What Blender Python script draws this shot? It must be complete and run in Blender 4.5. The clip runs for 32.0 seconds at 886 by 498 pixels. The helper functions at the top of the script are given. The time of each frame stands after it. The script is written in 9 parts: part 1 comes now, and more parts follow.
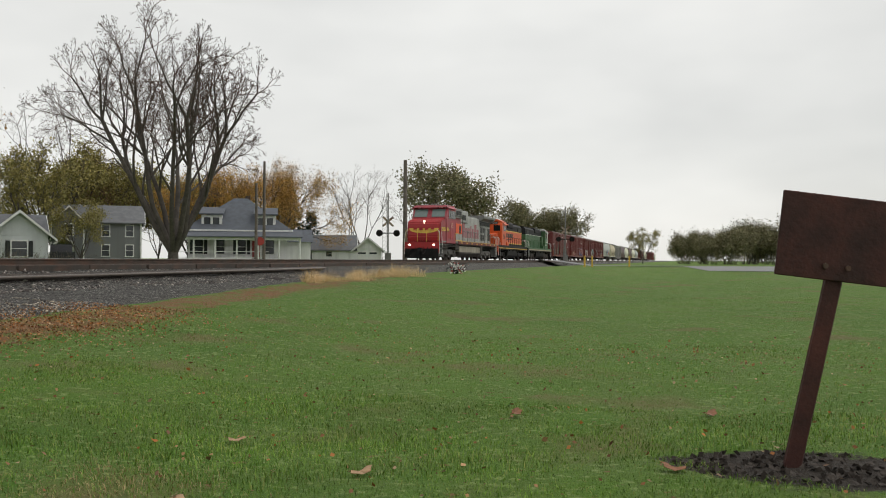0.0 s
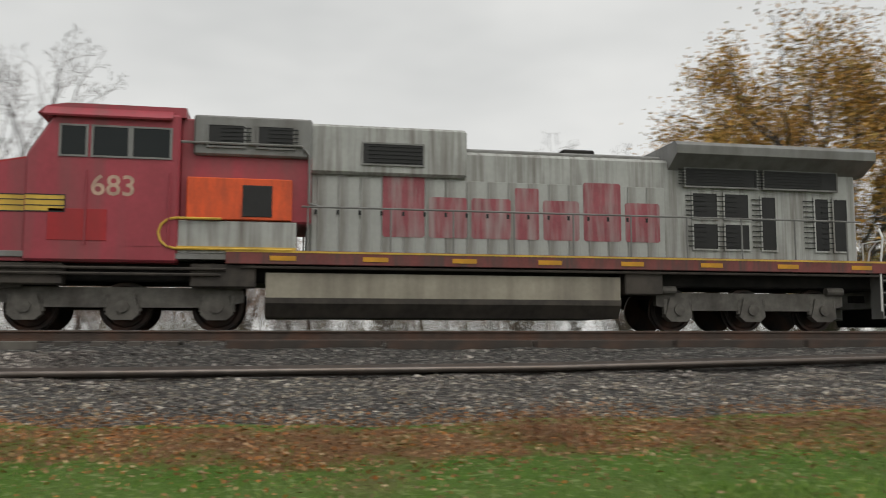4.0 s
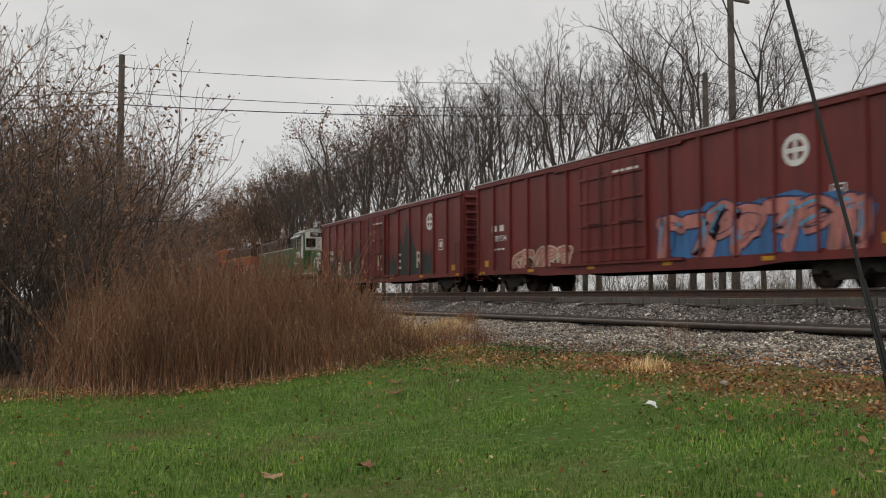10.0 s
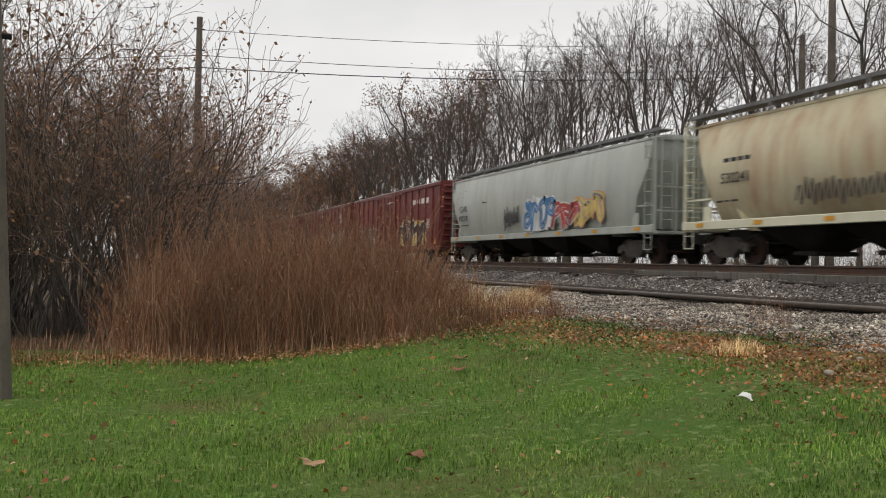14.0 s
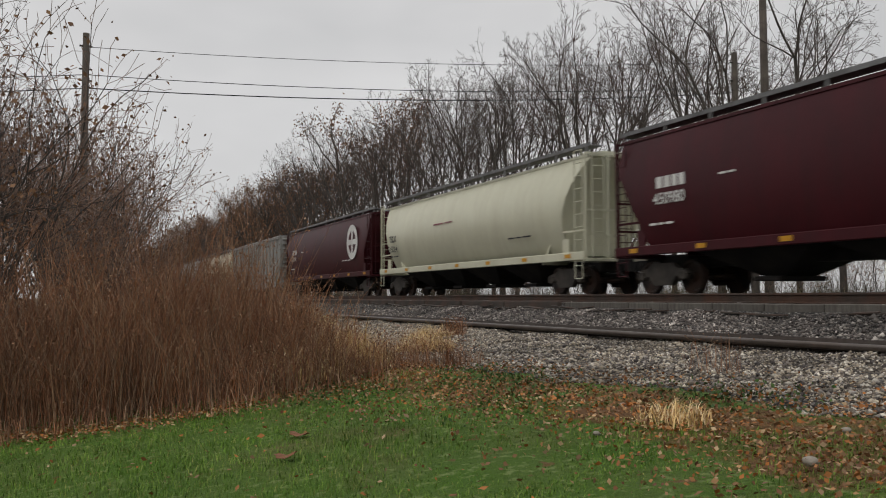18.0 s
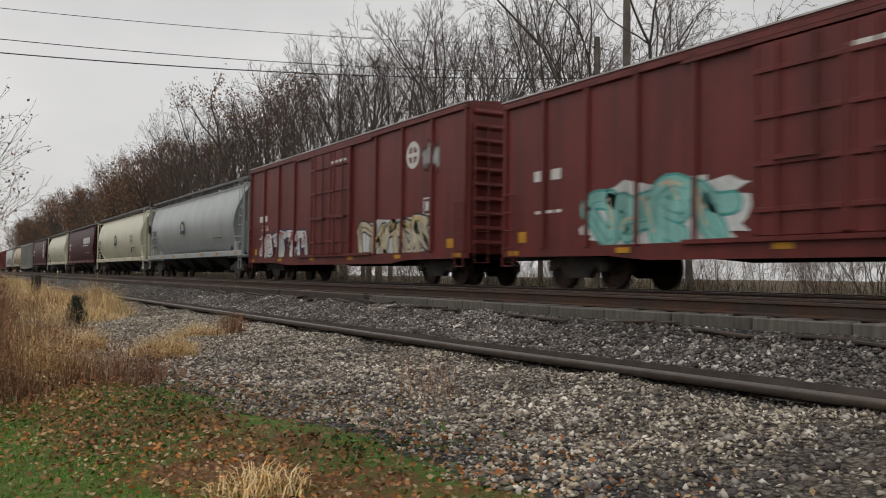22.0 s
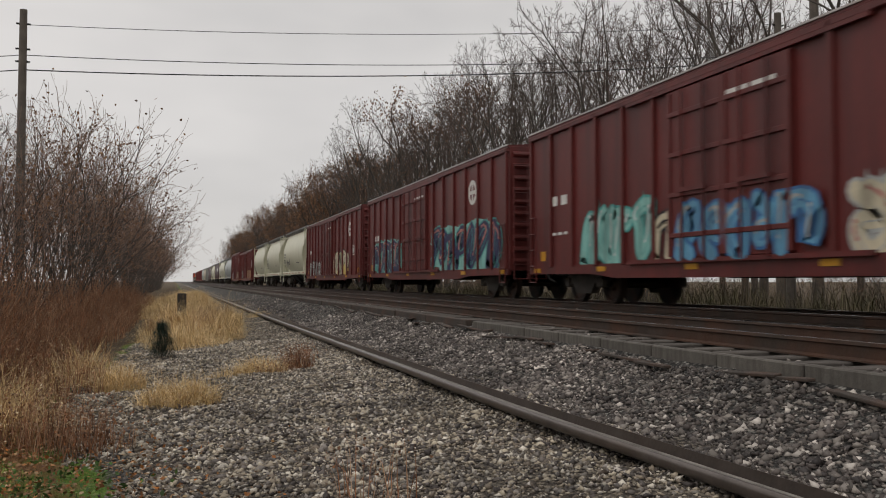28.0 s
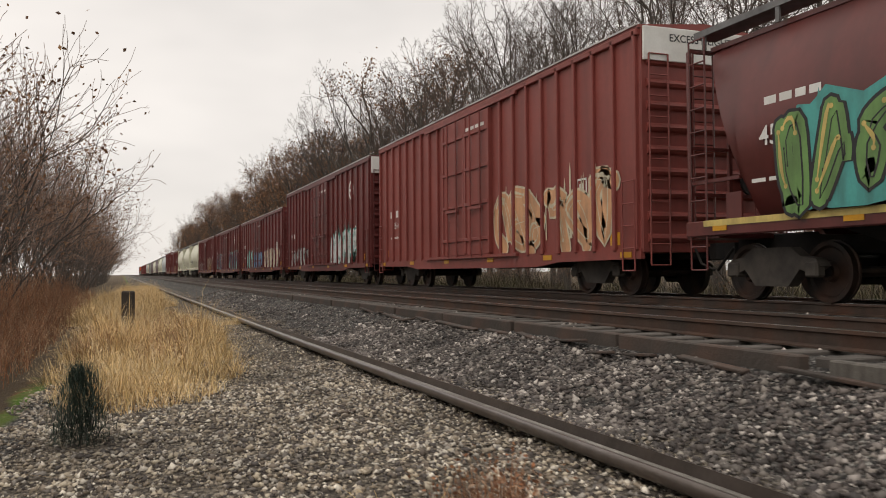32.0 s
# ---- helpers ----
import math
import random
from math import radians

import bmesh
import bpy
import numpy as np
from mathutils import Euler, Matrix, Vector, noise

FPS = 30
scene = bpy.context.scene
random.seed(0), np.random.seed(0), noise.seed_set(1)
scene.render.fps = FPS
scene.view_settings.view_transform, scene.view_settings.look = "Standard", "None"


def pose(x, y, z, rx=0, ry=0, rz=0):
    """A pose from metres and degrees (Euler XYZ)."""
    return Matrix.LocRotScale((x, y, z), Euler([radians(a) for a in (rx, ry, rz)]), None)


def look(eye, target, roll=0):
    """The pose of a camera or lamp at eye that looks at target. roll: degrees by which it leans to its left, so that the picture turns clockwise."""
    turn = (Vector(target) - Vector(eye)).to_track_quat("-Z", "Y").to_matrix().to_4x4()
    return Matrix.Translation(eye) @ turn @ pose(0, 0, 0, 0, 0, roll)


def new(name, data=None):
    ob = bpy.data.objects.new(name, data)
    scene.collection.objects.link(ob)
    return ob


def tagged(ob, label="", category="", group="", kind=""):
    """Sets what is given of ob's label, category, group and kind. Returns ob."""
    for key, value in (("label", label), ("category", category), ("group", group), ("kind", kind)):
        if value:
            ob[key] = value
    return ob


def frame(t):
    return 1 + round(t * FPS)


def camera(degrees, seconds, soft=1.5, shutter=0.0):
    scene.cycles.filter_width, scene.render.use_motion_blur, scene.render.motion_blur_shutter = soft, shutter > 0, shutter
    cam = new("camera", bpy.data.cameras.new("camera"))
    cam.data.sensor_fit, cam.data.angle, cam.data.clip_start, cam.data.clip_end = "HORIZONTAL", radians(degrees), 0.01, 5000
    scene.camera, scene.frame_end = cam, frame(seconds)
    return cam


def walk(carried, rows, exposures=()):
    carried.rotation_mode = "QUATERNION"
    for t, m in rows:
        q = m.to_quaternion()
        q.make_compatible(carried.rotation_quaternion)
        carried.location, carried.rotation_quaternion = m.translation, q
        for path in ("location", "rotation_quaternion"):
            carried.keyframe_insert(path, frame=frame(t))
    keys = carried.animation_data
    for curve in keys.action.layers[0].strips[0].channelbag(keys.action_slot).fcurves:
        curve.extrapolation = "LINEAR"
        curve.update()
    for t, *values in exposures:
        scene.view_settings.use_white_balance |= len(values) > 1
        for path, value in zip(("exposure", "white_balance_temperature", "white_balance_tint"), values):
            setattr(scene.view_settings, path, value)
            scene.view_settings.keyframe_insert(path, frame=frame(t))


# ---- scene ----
# fixed lens, handheld walk towards the line
cam = camera(54.5, 32.0, soft=1.0, shutter=0.25)

# t, x, y, z, yaw, pitch, roll
PATH = [
    (0, -16.179, -0.0, 0.023, -164.24, 0.71, -0.27),
    (0.5, -16.201, -0.027, 0.024, -162.66, 1.27, -0.08),
    (1, -16.245, -0.066, 0.019, -160.17, 1.64, -0.11),
    (1.5, -16.39, 0.161, 0.086, -156.36, 1.77, 0.08),
    (2, -16.384, 0.241, 0.126, -151.79, 2.19, 0.46),
    (2.5, -16.213, 0.278, 0.106, -144.88, 2.62, 1.54),
    (3, -15.977, 0.294, 0.055, -134.1, 3.19, 0.78),
    (3.5, -15.618, 0.295, -0.01, -118.9, 4.84, 0.27),
    (5.5, -13.54, 0.232, -0.25, -50.66, 4.3, -0.41),
    (6, -13.367, 0.195, -0.225, -41.45, 3.34, -1.32),
    (6.5, -13.305, 0.133, -0.181, -35.52, 3.45, -1.99),
    (7, -13.248, 0.218, -0.149, -33.01, 4.02, -0.81),
    (7.5, -13.187, 0.236, -0.134, -30.18, 3.55, -0.58),
    (8, -13.135, 0.208, -0.121, -27.55, 3.24, -0.81),
    (8.5, -13.12, 0.185, -0.116, -26.44, 3.02, -0.25),
    (9, -13.104, 0.195, -0.113, -25.81, 2.81, -0.12),
    (9.5, -13.091, 0.191, -0.111, -25.38, 2.76, 0.11),
    (10, -13.084, 0.181, -0.112, -25.23, 3.1, 0.13),
    (10.5, -13.076, 0.184, -0.116, -24.98, 2.96, -0.37),
    (11, -13.081, 0.198, -0.118, -24.65, 2.88, -0.55),
    (11.5, -13.08, 0.195, -0.116, -24.16, 2.89, -0.42),
    (12, -13.07, 0.222, -0.124, -22.95, 2.83, -0.64),
    (12.5, -13.041, 0.383, -0.126, -22.17, 2.81, -0.22),
    (13, -12.95, 0.519, -0.124, -20.94, 2.14, -0.18),
    (13.5, -12.783, 0.637, -0.103, -19.18, 1.41, -1.19),
    (14, -12.676, 0.845, -0.097, -20.06, 0.96, -1.11),
    (14.5, -12.522, 1.066, -0.094, -20.13, 1.89, -1.26),
    (16.5, -11.647, 2.45, -0.072, -22.18, 2.56, 0.89),
    (17, -11.384, 2.65, -0.048, -22.08, 2.97, 0.29),
    (17.5, -11.166, 2.804, -0.038, -23.09, 3.16, -0.57),
    (18, -10.904, 2.963, -0.035, -23.79, 3.16, 0.23),
    (18.5, -10.584, 3.024, -0.01, -22.77, 3.17, 0.52),
    (19, -10.314, 3.156, 0.0, -22.73, 3.0, 0.46),
    (19.5, -9.996, 3.224, 0.055, -22.76, 1.56, 0.13),
    (20, -9.7, 3.237, 0.13, -22.02, -0.01, -0.03),
    (20.5, -9.472, 3.333, 0.179, -22.216, 0.21, 0.148),
    (21, -9.113, 3.293, 0.231, -22.186, 1.091, -0.05),
    (21.5, -8.733, 3.306, 0.248, -26.184, 2.113, -0.301),
    (22, -8.327, 3.495, 0.242, -30.334, 1.804, -0.703),
    (22.5, -7.925, 3.664, 0.282, -27.675, 0.844, -0.246),
    (23, -7.621, 3.893, 0.323, -26.154, 1.336, 1.042),
    (23.5, -7.362, 4.057, 0.358, -25.108, 1.626, 1.279),
    (24, -7.076, 4.263, 0.392, -24.784, 1.906, 1.719),
    (24.5, -6.871, 4.419, 0.4, -26.856, 1.944, 1.952),
    (26.5, -6.023, 4.991, 0.422, -21.101, 3.034, 1.025),
    (27, -5.82, 4.934, 0.493, -17.476, 3.538, 0.137),
    (27.5, -5.743, 5.032, 0.515, -17.325, 3.488, 0.157),
    (28, -5.718, 5.102, 0.52, -17.359, 2.166, -0.033),
    (28.5, -5.64, 5.063, 0.522, -15.888, 1.444, 0.043),
    (29, -5.569, 5.022, 0.521, -13.178, 1.249, -0.325),
    (29.5, -5.6, 7.1, 0.52, -14.5, 0.9, 0.1),
    (30, -5.62, 9.3, 0.5, -16.1, 1, 0.45),
    (30.5, -5.64, 10.3, 0.5, -16.8, 0.5, 0.45),
    (31, -5.64, 11.2, 0.5, -16.1, -0.08, 0.45),
    (31.5, -5.62, 12.9, 0.5, -19.4, 1.2, 0.45),
    (32, -5.6, 14.4, 0.5, -20.5, 1.54, 0.45),
]

walk(cam, [(t, pose(x, y, z, 90 + p, 0, h) @ pose(0, 0, 0, 0, 0, -r)) for t, x, y, z, h, p, r in PATH],
     exposures=[(0, 0.08, 6600, 8), (3.5, 0.04, 6600, 8), (6, 0.0, 6600, 10), (9, -0.15, 6600, 10), (11, -0.22, 6600, 11), (13, -0.2, 6600, 11), (14.2, 0.1, 6600, 11), (16.5, -0.13, 6600, 11), (18, -0.3, 6500, 11), (20, -0.27, 6600, 11), (21, -0.05, 6600, 11), (22, -0.2, 6600, 11), (23, 0.0, 6600, 11), (24, -0.35, 6600, 11), (25.5, -0.25, 6600, 12), (27, -0.2, 6700, 12), (28, -0.3, 6700, 12), (29.4, -0.15, 6800, 13), (30, 0.1, 7000, 14), (30.6, 0.3, 7100, 14), (31.2, 0.32, 7100, 14), (32, 0.1, 7000, 13)])

# ---- sky and light ----
world = bpy.data.worlds.new("overcast_sky")
scene.world = world
world.use_nodes = True
wt = world.node_tree
wt.nodes.clear()
w_out = wt.nodes.new("ShaderNodeOutputWorld")
w_bg = wt.nodes.new("ShaderNodeBackground")
w_sky = wt.nodes.new("ShaderNodeTexSky")
w_sky.sky_type, w_sky.sun_disc = 'NISHITA', False
w_sky.sun_elevation, w_sky.sun_rotation = radians(38), radians(200)
w_co = wt.nodes.new("ShaderNodeTexCoord")
w_map = wt.nodes.new("ShaderNodeMapping")
w_map.inputs["Scale"].default_value = (1.0, 1.0, 2.6)
w_noise = wt.nodes.new("ShaderNodeTexNoise")
w_noise.inputs["Scale"].default_value = 1.7
w_noise.inputs["Detail"].default_value = 4.0
w_noise.inputs["Roughness"].default_value = 0.55
w_ramp = wt.nodes.new("ShaderNodeValToRGB")
w_ramp.color_ramp.elements[0].position, w_ramp.color_ramp.elements[0].color = 0.3, (0.62, 0.625, 0.625, 1)
w_ramp.color_ramp.elements[1].position, w_ramp.color_ramp.elements[1].color = 0.72, (0.88, 0.875, 0.865, 1)
w_mul = wt.nodes.new("ShaderNodeMix")
w_mul.data_type = 'RGBA'
w_mul.inputs[0].default_value = 0.96
w_scale = wt.nodes.new("ShaderNodeVectorMath")
w_scale.operation = 'SCALE'
w_scale.inputs["Scale"].default_value = 0.12
wt.links.new(w_sky.outputs[0], w_scale.inputs[0])
wt.links.new(w_co.outputs["Generated"], w_map.inputs[0])
wt.links.new(w_map.outputs[0], w_noise.inputs[0])
wt.links.new(w_noise.outputs[0], w_ramp.inputs[0])
wt.links.new(w_scale.outputs[0], w_mul.inputs[6])
wt.links.new(w_ramp.outputs[0], w_mul.inputs[7])
wt.links.new(w_mul.outputs[2], w_bg.inputs[0])
w_bg.inputs[1].default_value = 1.0
wt.links.new(w_bg.outputs[0], w_out.inputs[0])

sun_data = bpy.data.lights.new("sun", 'SUN')
sun_data.energy, sun_data.angle, sun_data.color = 1.1, radians(45), (1.0, 0.97, 0.92)
sun = new("sun", sun_data)
sun.matrix_basis = look((-26, -8, 44), (0, 0, 0))


# ---- materials ----
def nd(tree, kind, **inputs):
    n = tree.nodes.new(kind)
    for k, v in inputs.items():
        n.inputs[k.replace("_", " ")].default_value = v
    return n


def mixed(tree, fac, a, b, mode='MIX'):
    """A colour mix; fac, a and b are values or sockets."""
    m = tree.nodes.new("ShaderNodeMix")
    m.data_type, m.blend_type = 'RGBA', mode
    for i, v in ((0, fac), (6, a), (7, b)):
        if isinstance(v, bpy.types.NodeSocket):
            tree.links.new(v, m.inputs[i])
        else:
            m.inputs[i].default_value = v if i == 0 else (*v[:3], 1)
    return m.outputs[2]


def ramped(tree, source, lo, hi):
    r = tree.nodes.new("ShaderNodeMapRange")
    r.inputs["From Min"].default_value, r.inputs["From Max"].default_value = lo, hi
    tree.links.new(source, r.inputs[0])
    return r.outputs[0]


def noise_of(tree, co, scale, detail=3.0, stretch=(1, 1, 1)):
    m = tree.nodes.new("ShaderNodeMapping")
    m.inputs["Scale"].default_value = stretch
    tree.links.new(co, m.inputs[0])
    n = nd(tree, "ShaderNodeTexNoise", Scale=scale, Detail=detail)
    tree.links.new(m.outputs[0], n.inputs[0])
    return n.outputs[0]


def material(name, colour, rough=0.7, metal=0.0, vary=0.25, scale=3.0, dirt=None, dirt_amount=0.5, streak=False, bump=0.0,
             bump_scale=30.0, random_amount=0.0, spec=0.5, emit=0.0, world_space=False):
    """A painted, rusty, wooden or mineral surface: mottled colour at two scales, dirt in patches or runs, fine relief."""
    m = bpy.data.materials.new(name)
    m.use_nodes = True
    t = m.node_tree
    b = t.nodes["Principled BSDF"]
    b.inputs["Roughness"].default_value, b.inputs["Metallic"].default_value = rough, metal
    b.inputs["Specular IOR Level"].default_value = spec
    if world_space:
        co = t.nodes.new("ShaderNodeNewGeometry").outputs["Position"]
    else:
        co = t.nodes.new("ShaderNodeTexCoord").outputs["Object"]
    big = ramped(t, noise_of(t, co, scale), 0.3, 0.7)
    fine = ramped(t, noise_of(t, co, scale * 9, 2.0), 0.25, 0.75)
    dark = [c * (1 - vary) for c in colour]
    light = [min(1, c * (1 + vary * 0.6)) for c in colour]
    col = mixed(t, big, dark, light)
    col = mixed(t, 0.35, col, mixed(t, fine, [c * (1 - vary) for c in colour], light))
    if random_amount:
        info = t.nodes.new("ShaderNodeObjectInfo")
        col = mixed(t, random_amount, col, mixed(t, info.outputs["Random"], [c * 0.45 for c in colour], [min(1, c * 1.5) for c in colour]))
    if dirt:
        d = noise_of(t, co, 1.6, 5.0, (1.5, 1.5, 0.12) if streak is True else streak or (1, 1, 1))
        m2 = nd(t, "ShaderNodeMath")
        m2.operation = 'MULTIPLY'
        t.links.new(ramped(t, d, 0.42, 0.72), m2.inputs[0])
        m2.inputs[1].default_value = dirt_amount
        col = mixed(t, m2.outputs[0], col, dirt)
    t.links.new(col, b.inputs["Base Color"])
    if emit:
        b.inputs["Emission Color"].default_value = (1.0, 0.9, 0.7, 1)
        b.inputs["Emission Strength"].default_value = emit
    if bump:
        bp = nd(t, "ShaderNodeBump", Strength=bump, Distance=0.02)
        t.links.new(noise_of(t, co, bump_scale, 4.0), bp.inputs["Height"])
        t.links.new(bp.outputs[0], b.inputs["Normal"])
    return m


def island_material(name, colours, rough=0.8, bright=(0.6, 1.3), translucent=0.0):
    """For joined loose pieces (leaves, stones, stalks): each piece takes its own colour."""
    m = bpy.data.materials.new(name)
    m.use_nodes = True
    t = m.node_tree
    b = t.nodes["Principled BSDF"]
    b.inputs["Roughness"].default_value = rough
    b.inputs["Specular IOR Level"].default_value = 0.3
    g = t.nodes.new("ShaderNodeNewGeometry")
    r = t.nodes.new("ShaderNodeValToRGB")
    while len(r.color_ramp.elements) < len(colours):
        r.color_ramp.elements.new(0.5)
    for i, c in enumerate(colours):
        r.color_ramp.elements[i].position = i / max(1, len(colours) - 1)
        r.color_ramp.elements[i].color = (*c, 1)
    t.links.new(g.outputs["Random Per Island"], r.inputs[0])
    n = ramped(t, noise_of(t, g.outputs["Position"], 0.9), 0.3, 0.7)
    k = nd(t, "ShaderNodeMapRange")
    k.inputs["To Min"].default_value, k.inputs["To Max"].default_value = bright
    t.links.new(n, k.inputs[0])
    s = t.nodes.new("ShaderNodeVectorMath")
    s.operation = 'SCALE'
    t.links.new(r.outputs[0], s.inputs[0])
    t.links.new(k.outputs[0], s.inputs["Scale"])
    t.links.new(s.outputs[0], b.inputs["Base Color"])
    return m


GRIME = (0.035, 0.028, 0.024)
RUST = (0.16, 0.06, 0.028)
M_rail = material("rail_steel", (0.075, 0.055, 0.045), 0.55, 0.4, 0.35, 6, RUST, 0.5, bump=0.2)
M_railtop = material("worn_rail_head", (0.55, 0.56, 0.58), 0.22, 0.9, 0.1)
M_tie = material("weathered_tie", (0.10, 0.088, 0.078), 0.9, 0, 0.4, 4, GRIME, 0.6, bump=0.4, random_amount=0.4)
M_block = material("stained_concrete_kerb", (0.14, 0.128, 0.112), 0.9, 0, 0.35, 5, GRIME, 0.9, (6.0, 6.0, 0.5), bump=0.3, random_amount=0.3)
M_darktimber = material("creosoted_timber", (0.055, 0.045, 0.038), 0.85, 0, 0.4, 3, RUST, 0.3, bump=0.4, random_amount=0.3)
M_black = material("sooty_black_metal", (0.014, 0.013, 0.013), 0.7, 0.1, 0.4, 4, (0.045, 0.038, 0.032), 0.5, spec=0.25)
M_wheel = material("dark_wheel_steel", (0.03, 0.024, 0.021), 0.55, 0.5, 0.4, 6, RUST, 0.35)
M_truck = material("grimy_truck_frame", (0.05, 0.043, 0.037), 0.75, 0.2, 0.4, 6, (0.12, 0.10, 0.08), 0.5)
M_trucklight = material("silver_truck_frame", (0.14, 0.13, 0.115), 0.7, 0.2, 0.4, 6, GRIME, 0.7)
M_boxred = material("oxide_red_boxcar_paint", (0.160, 0.022, 0.018), 0.5, 0, 0.25, 0.7, (0.07, 0.014, 0.012), 0.75, True)
M_boxred2 = material("red_boxcar_paint", (0.150, 0.023, 0.019), 0.5, 0, 0.25, 0.8, (0.065, 0.014, 0.012), 0.75, True)
M_boxfaded = material("faded_red_boxcar_paint", (0.235, 0.050, 0.040), 0.55, 0, 0.2, 0.8, (0.13, 0.03, 0.025), 0.6, True)
# pale colour stands for sky reflected along the wet eave
M_eave = material("eave_sky_sheen", (0.55, 0.54, 0.53), 0.4, 0.3, 0.3, 2, (0.2, 0.12, 0.1), 0.6)
M_boxdark = material("dark_red_boxcar_paint", (0.128, 0.018, 0.0155), 0.5, 0, 0.25, 0.8, (0.05, 0.012, 0.012), 0.7, True)
M_grayhop = material("light_gray_hopper_paint", (0.40, 0.425, 0.39), 0.4, 0, 0.12, 0.8, (0.27, 0.27, 0.23), 0.5, True)
M_creamhop = material("cream_hopper_paint", (0.63, 0.62, 0.475), 0.4, 0, 0.08, 0.6, (0.52, 0.49, 0.36), 0.4, True)
M_tanhop = material("rust_stained_tan_hopper_paint", (0.52, 0.47, 0.32), 0.5, 0, 0.15, 0.8, (0.33, 0.14, 0.06), 0.6, True)
M_maroon = material("maroon_hopper_paint", (0.058, 0.007, 0.011), 0.45, 0, 0.25, 0.8, (0.035, 0.009, 0.011), 0.6, True, spec=0.22)
M_bluegray = material("blue_gray_hopper_paint", (0.39, 0.425, 0.42), 0.36, 0, 0.10, 0.8, (0.22, 0.235, 0.235), 0.45, True)
M_brownhop = material("brown_red_hopper_paint", (0.125, 0.028, 0.024), 0.38, 0, 0.25, 0.8, (0.06, 0.017, 0.016), 0.6, True)
M_grayrib = material("weathered_gray_boxcar_paint", (0.30, 0.30, 0.28), 0.6, 0, 0.2, 0.8, (0.13, 0.11, 0.09), 0.8, True)
M_whitepaint = material("white_marking_paint", (0.72, 0.72, 0.69), 0.6, 0, 0.12, 3, (0.4, 0.36, 0.32), 0.4)
M_blackmark = material("black_marking_paint", (0.02, 0.02, 0.022), 0.6, 0, 0.2)
M_fadedstrip = material("faded_pink_reflector", (0.50, 0.27, 0.19), 0.6, 0, 0.3, 4, GRIME, 0.5)
M_yellow = material("yellow_reflector", (0.62, 0.30, 0.015), 0.5, 0, 0.2, 4, GRIME, 0.3)
M_yellowpaint = material("yellow_locomotive_paint", (0.66, 0.42, 0.06), 0.5, 0, 0.15, 2, GRIME, 0.35, True)
M_orange = material("orange_locomotive_paint", (0.62, 0.085, 0.010), 0.42, 0, 0.12, 1.2, (0.30, 0.05, 0.015), 0.4, True)
M_green = material("green_locomotive_paint", (0.022, 0.125, 0.036), 0.5, 0, 0.28, 1.2, (0.06, 0.045, 0.025), 0.75, True)
M_locoblack = material("black_locomotive_paint", (0.012, 0.012, 0.015), 0.6, 0, 0.3, 1.2, (0.04, 0.036, 0.034), 0.4, True, spec=0.2)
M_pink = material("faded_red_locomotive_paint", (0.35, 0.048, 0.066), 0.5, 0, 0.25, 1.0, (0.20, 0.07, 0.07), 0.75, True)
M_redloco = material("red_locomotive_paint", (0.38, 0.018, 0.022), 0.45, 0, 0.18, 1.0, (0.18, 0.03, 0.03), 0.4, True)
M_silver = material("dirty_silver_locomotive_paint", (0.40, 0.405, 0.385), 0.5, 0.1, 0.2, 1.0, (0.15, 0.135, 0.115), 0.85, (4.0, 4.0, 0.25))
M_silverdark = material("sooty_silver_locomotive_paint", (0.22, 0.22, 0.21), 0.55, 0.1, 0.2, 1.0, (0.11, 0.10, 0.09), 0.7, True)
M_fadedred = material("faded_red_lettering", (0.30, 0.075, 0.09), 0.6, 0, 0.3, 2.5, (0.36, 0.30, 0.29), 0.9, (3.0, 3.0, 0.4))
M_louver = material("dark_louver", (0.02, 0.02, 0.02), 0.6, 0.2, 0.3)
M_glass = material("dark_cab_glass", (0.010, 0.014, 0.014), 0.12, 0, 0.1, spec=0.3)
M_lightglass = material("windscreen_glass", (0.13, 0.18, 0.17), 0.08, 0, 0.1, spec=0.8)
M_lamp = material("lit_headlamp", (1, 0.95, 0.85), 0.3, emit=3)
M_walk = material("galvanised_running_board", (0.20, 0.20, 0.20), 0.6, 0.4, 0.3, 5, GRIME, 0.5)
M_paintw = material("white_cab_paint", (0.66, 0.67, 0.64), 0.5, 0, 0.1, 1.5, (0.3, 0.28, 0.25), 0.5, True)
M_twigbrush = material("brown_brush_twigs", (0.27, 0.18, 0.14), 0.95, 0, 0.3, 3)
M_oldrail = material("old_rail_steel", (0.085, 0.07, 0.062), 0.36, 0.5, 0.4, 5, (0.10, 0.075, 0.06), 0.4, bump=0.12)
M_oldhead = material("dull_bright_rail_head", (0.15, 0.128, 0.115), 0.3, 0.7, 0.3, 5, (0.12, 0.09, 0.07), 0.5)
M_oldweb = material("gritty_rail_web", (0.32, 0.30, 0.27), 0.6, 0.3, 0.4, 8, (0.07, 0.06, 0.05), 0.6, bump=0.2)
M_bark = material("grey_brown_bark", (0.105, 0.09, 0.078), 0.95, 0, 0.4, 5, (0.035, 0.03, 0.028), 0.6, bump=0.5, bump_scale=12)
M_twig = material("bare_twigs", (0.10, 0.082, 0.07), 0.95, 0, 0.3, 3)
M_twigred = material("reddish_twigs", (0.105, 0.07, 0.056), 0.95, 0, 0.3, 3)
M_leafgold = island_material("golden_autumn_leaves", [(0.46, 0.23, 0.05), (0.58, 0.34, 0.09), (0.34, 0.24, 0.07), (0.52, 0.25, 0.05), (0.26, 0.22, 0.07)])
M_leafolive = island_material("olive_yellow_leaves", [(0.30, 0.25, 0.08), (0.20, 0.19, 0.06), (0.36, 0.29, 0.09), (0.15, 0.15, 0.05)])
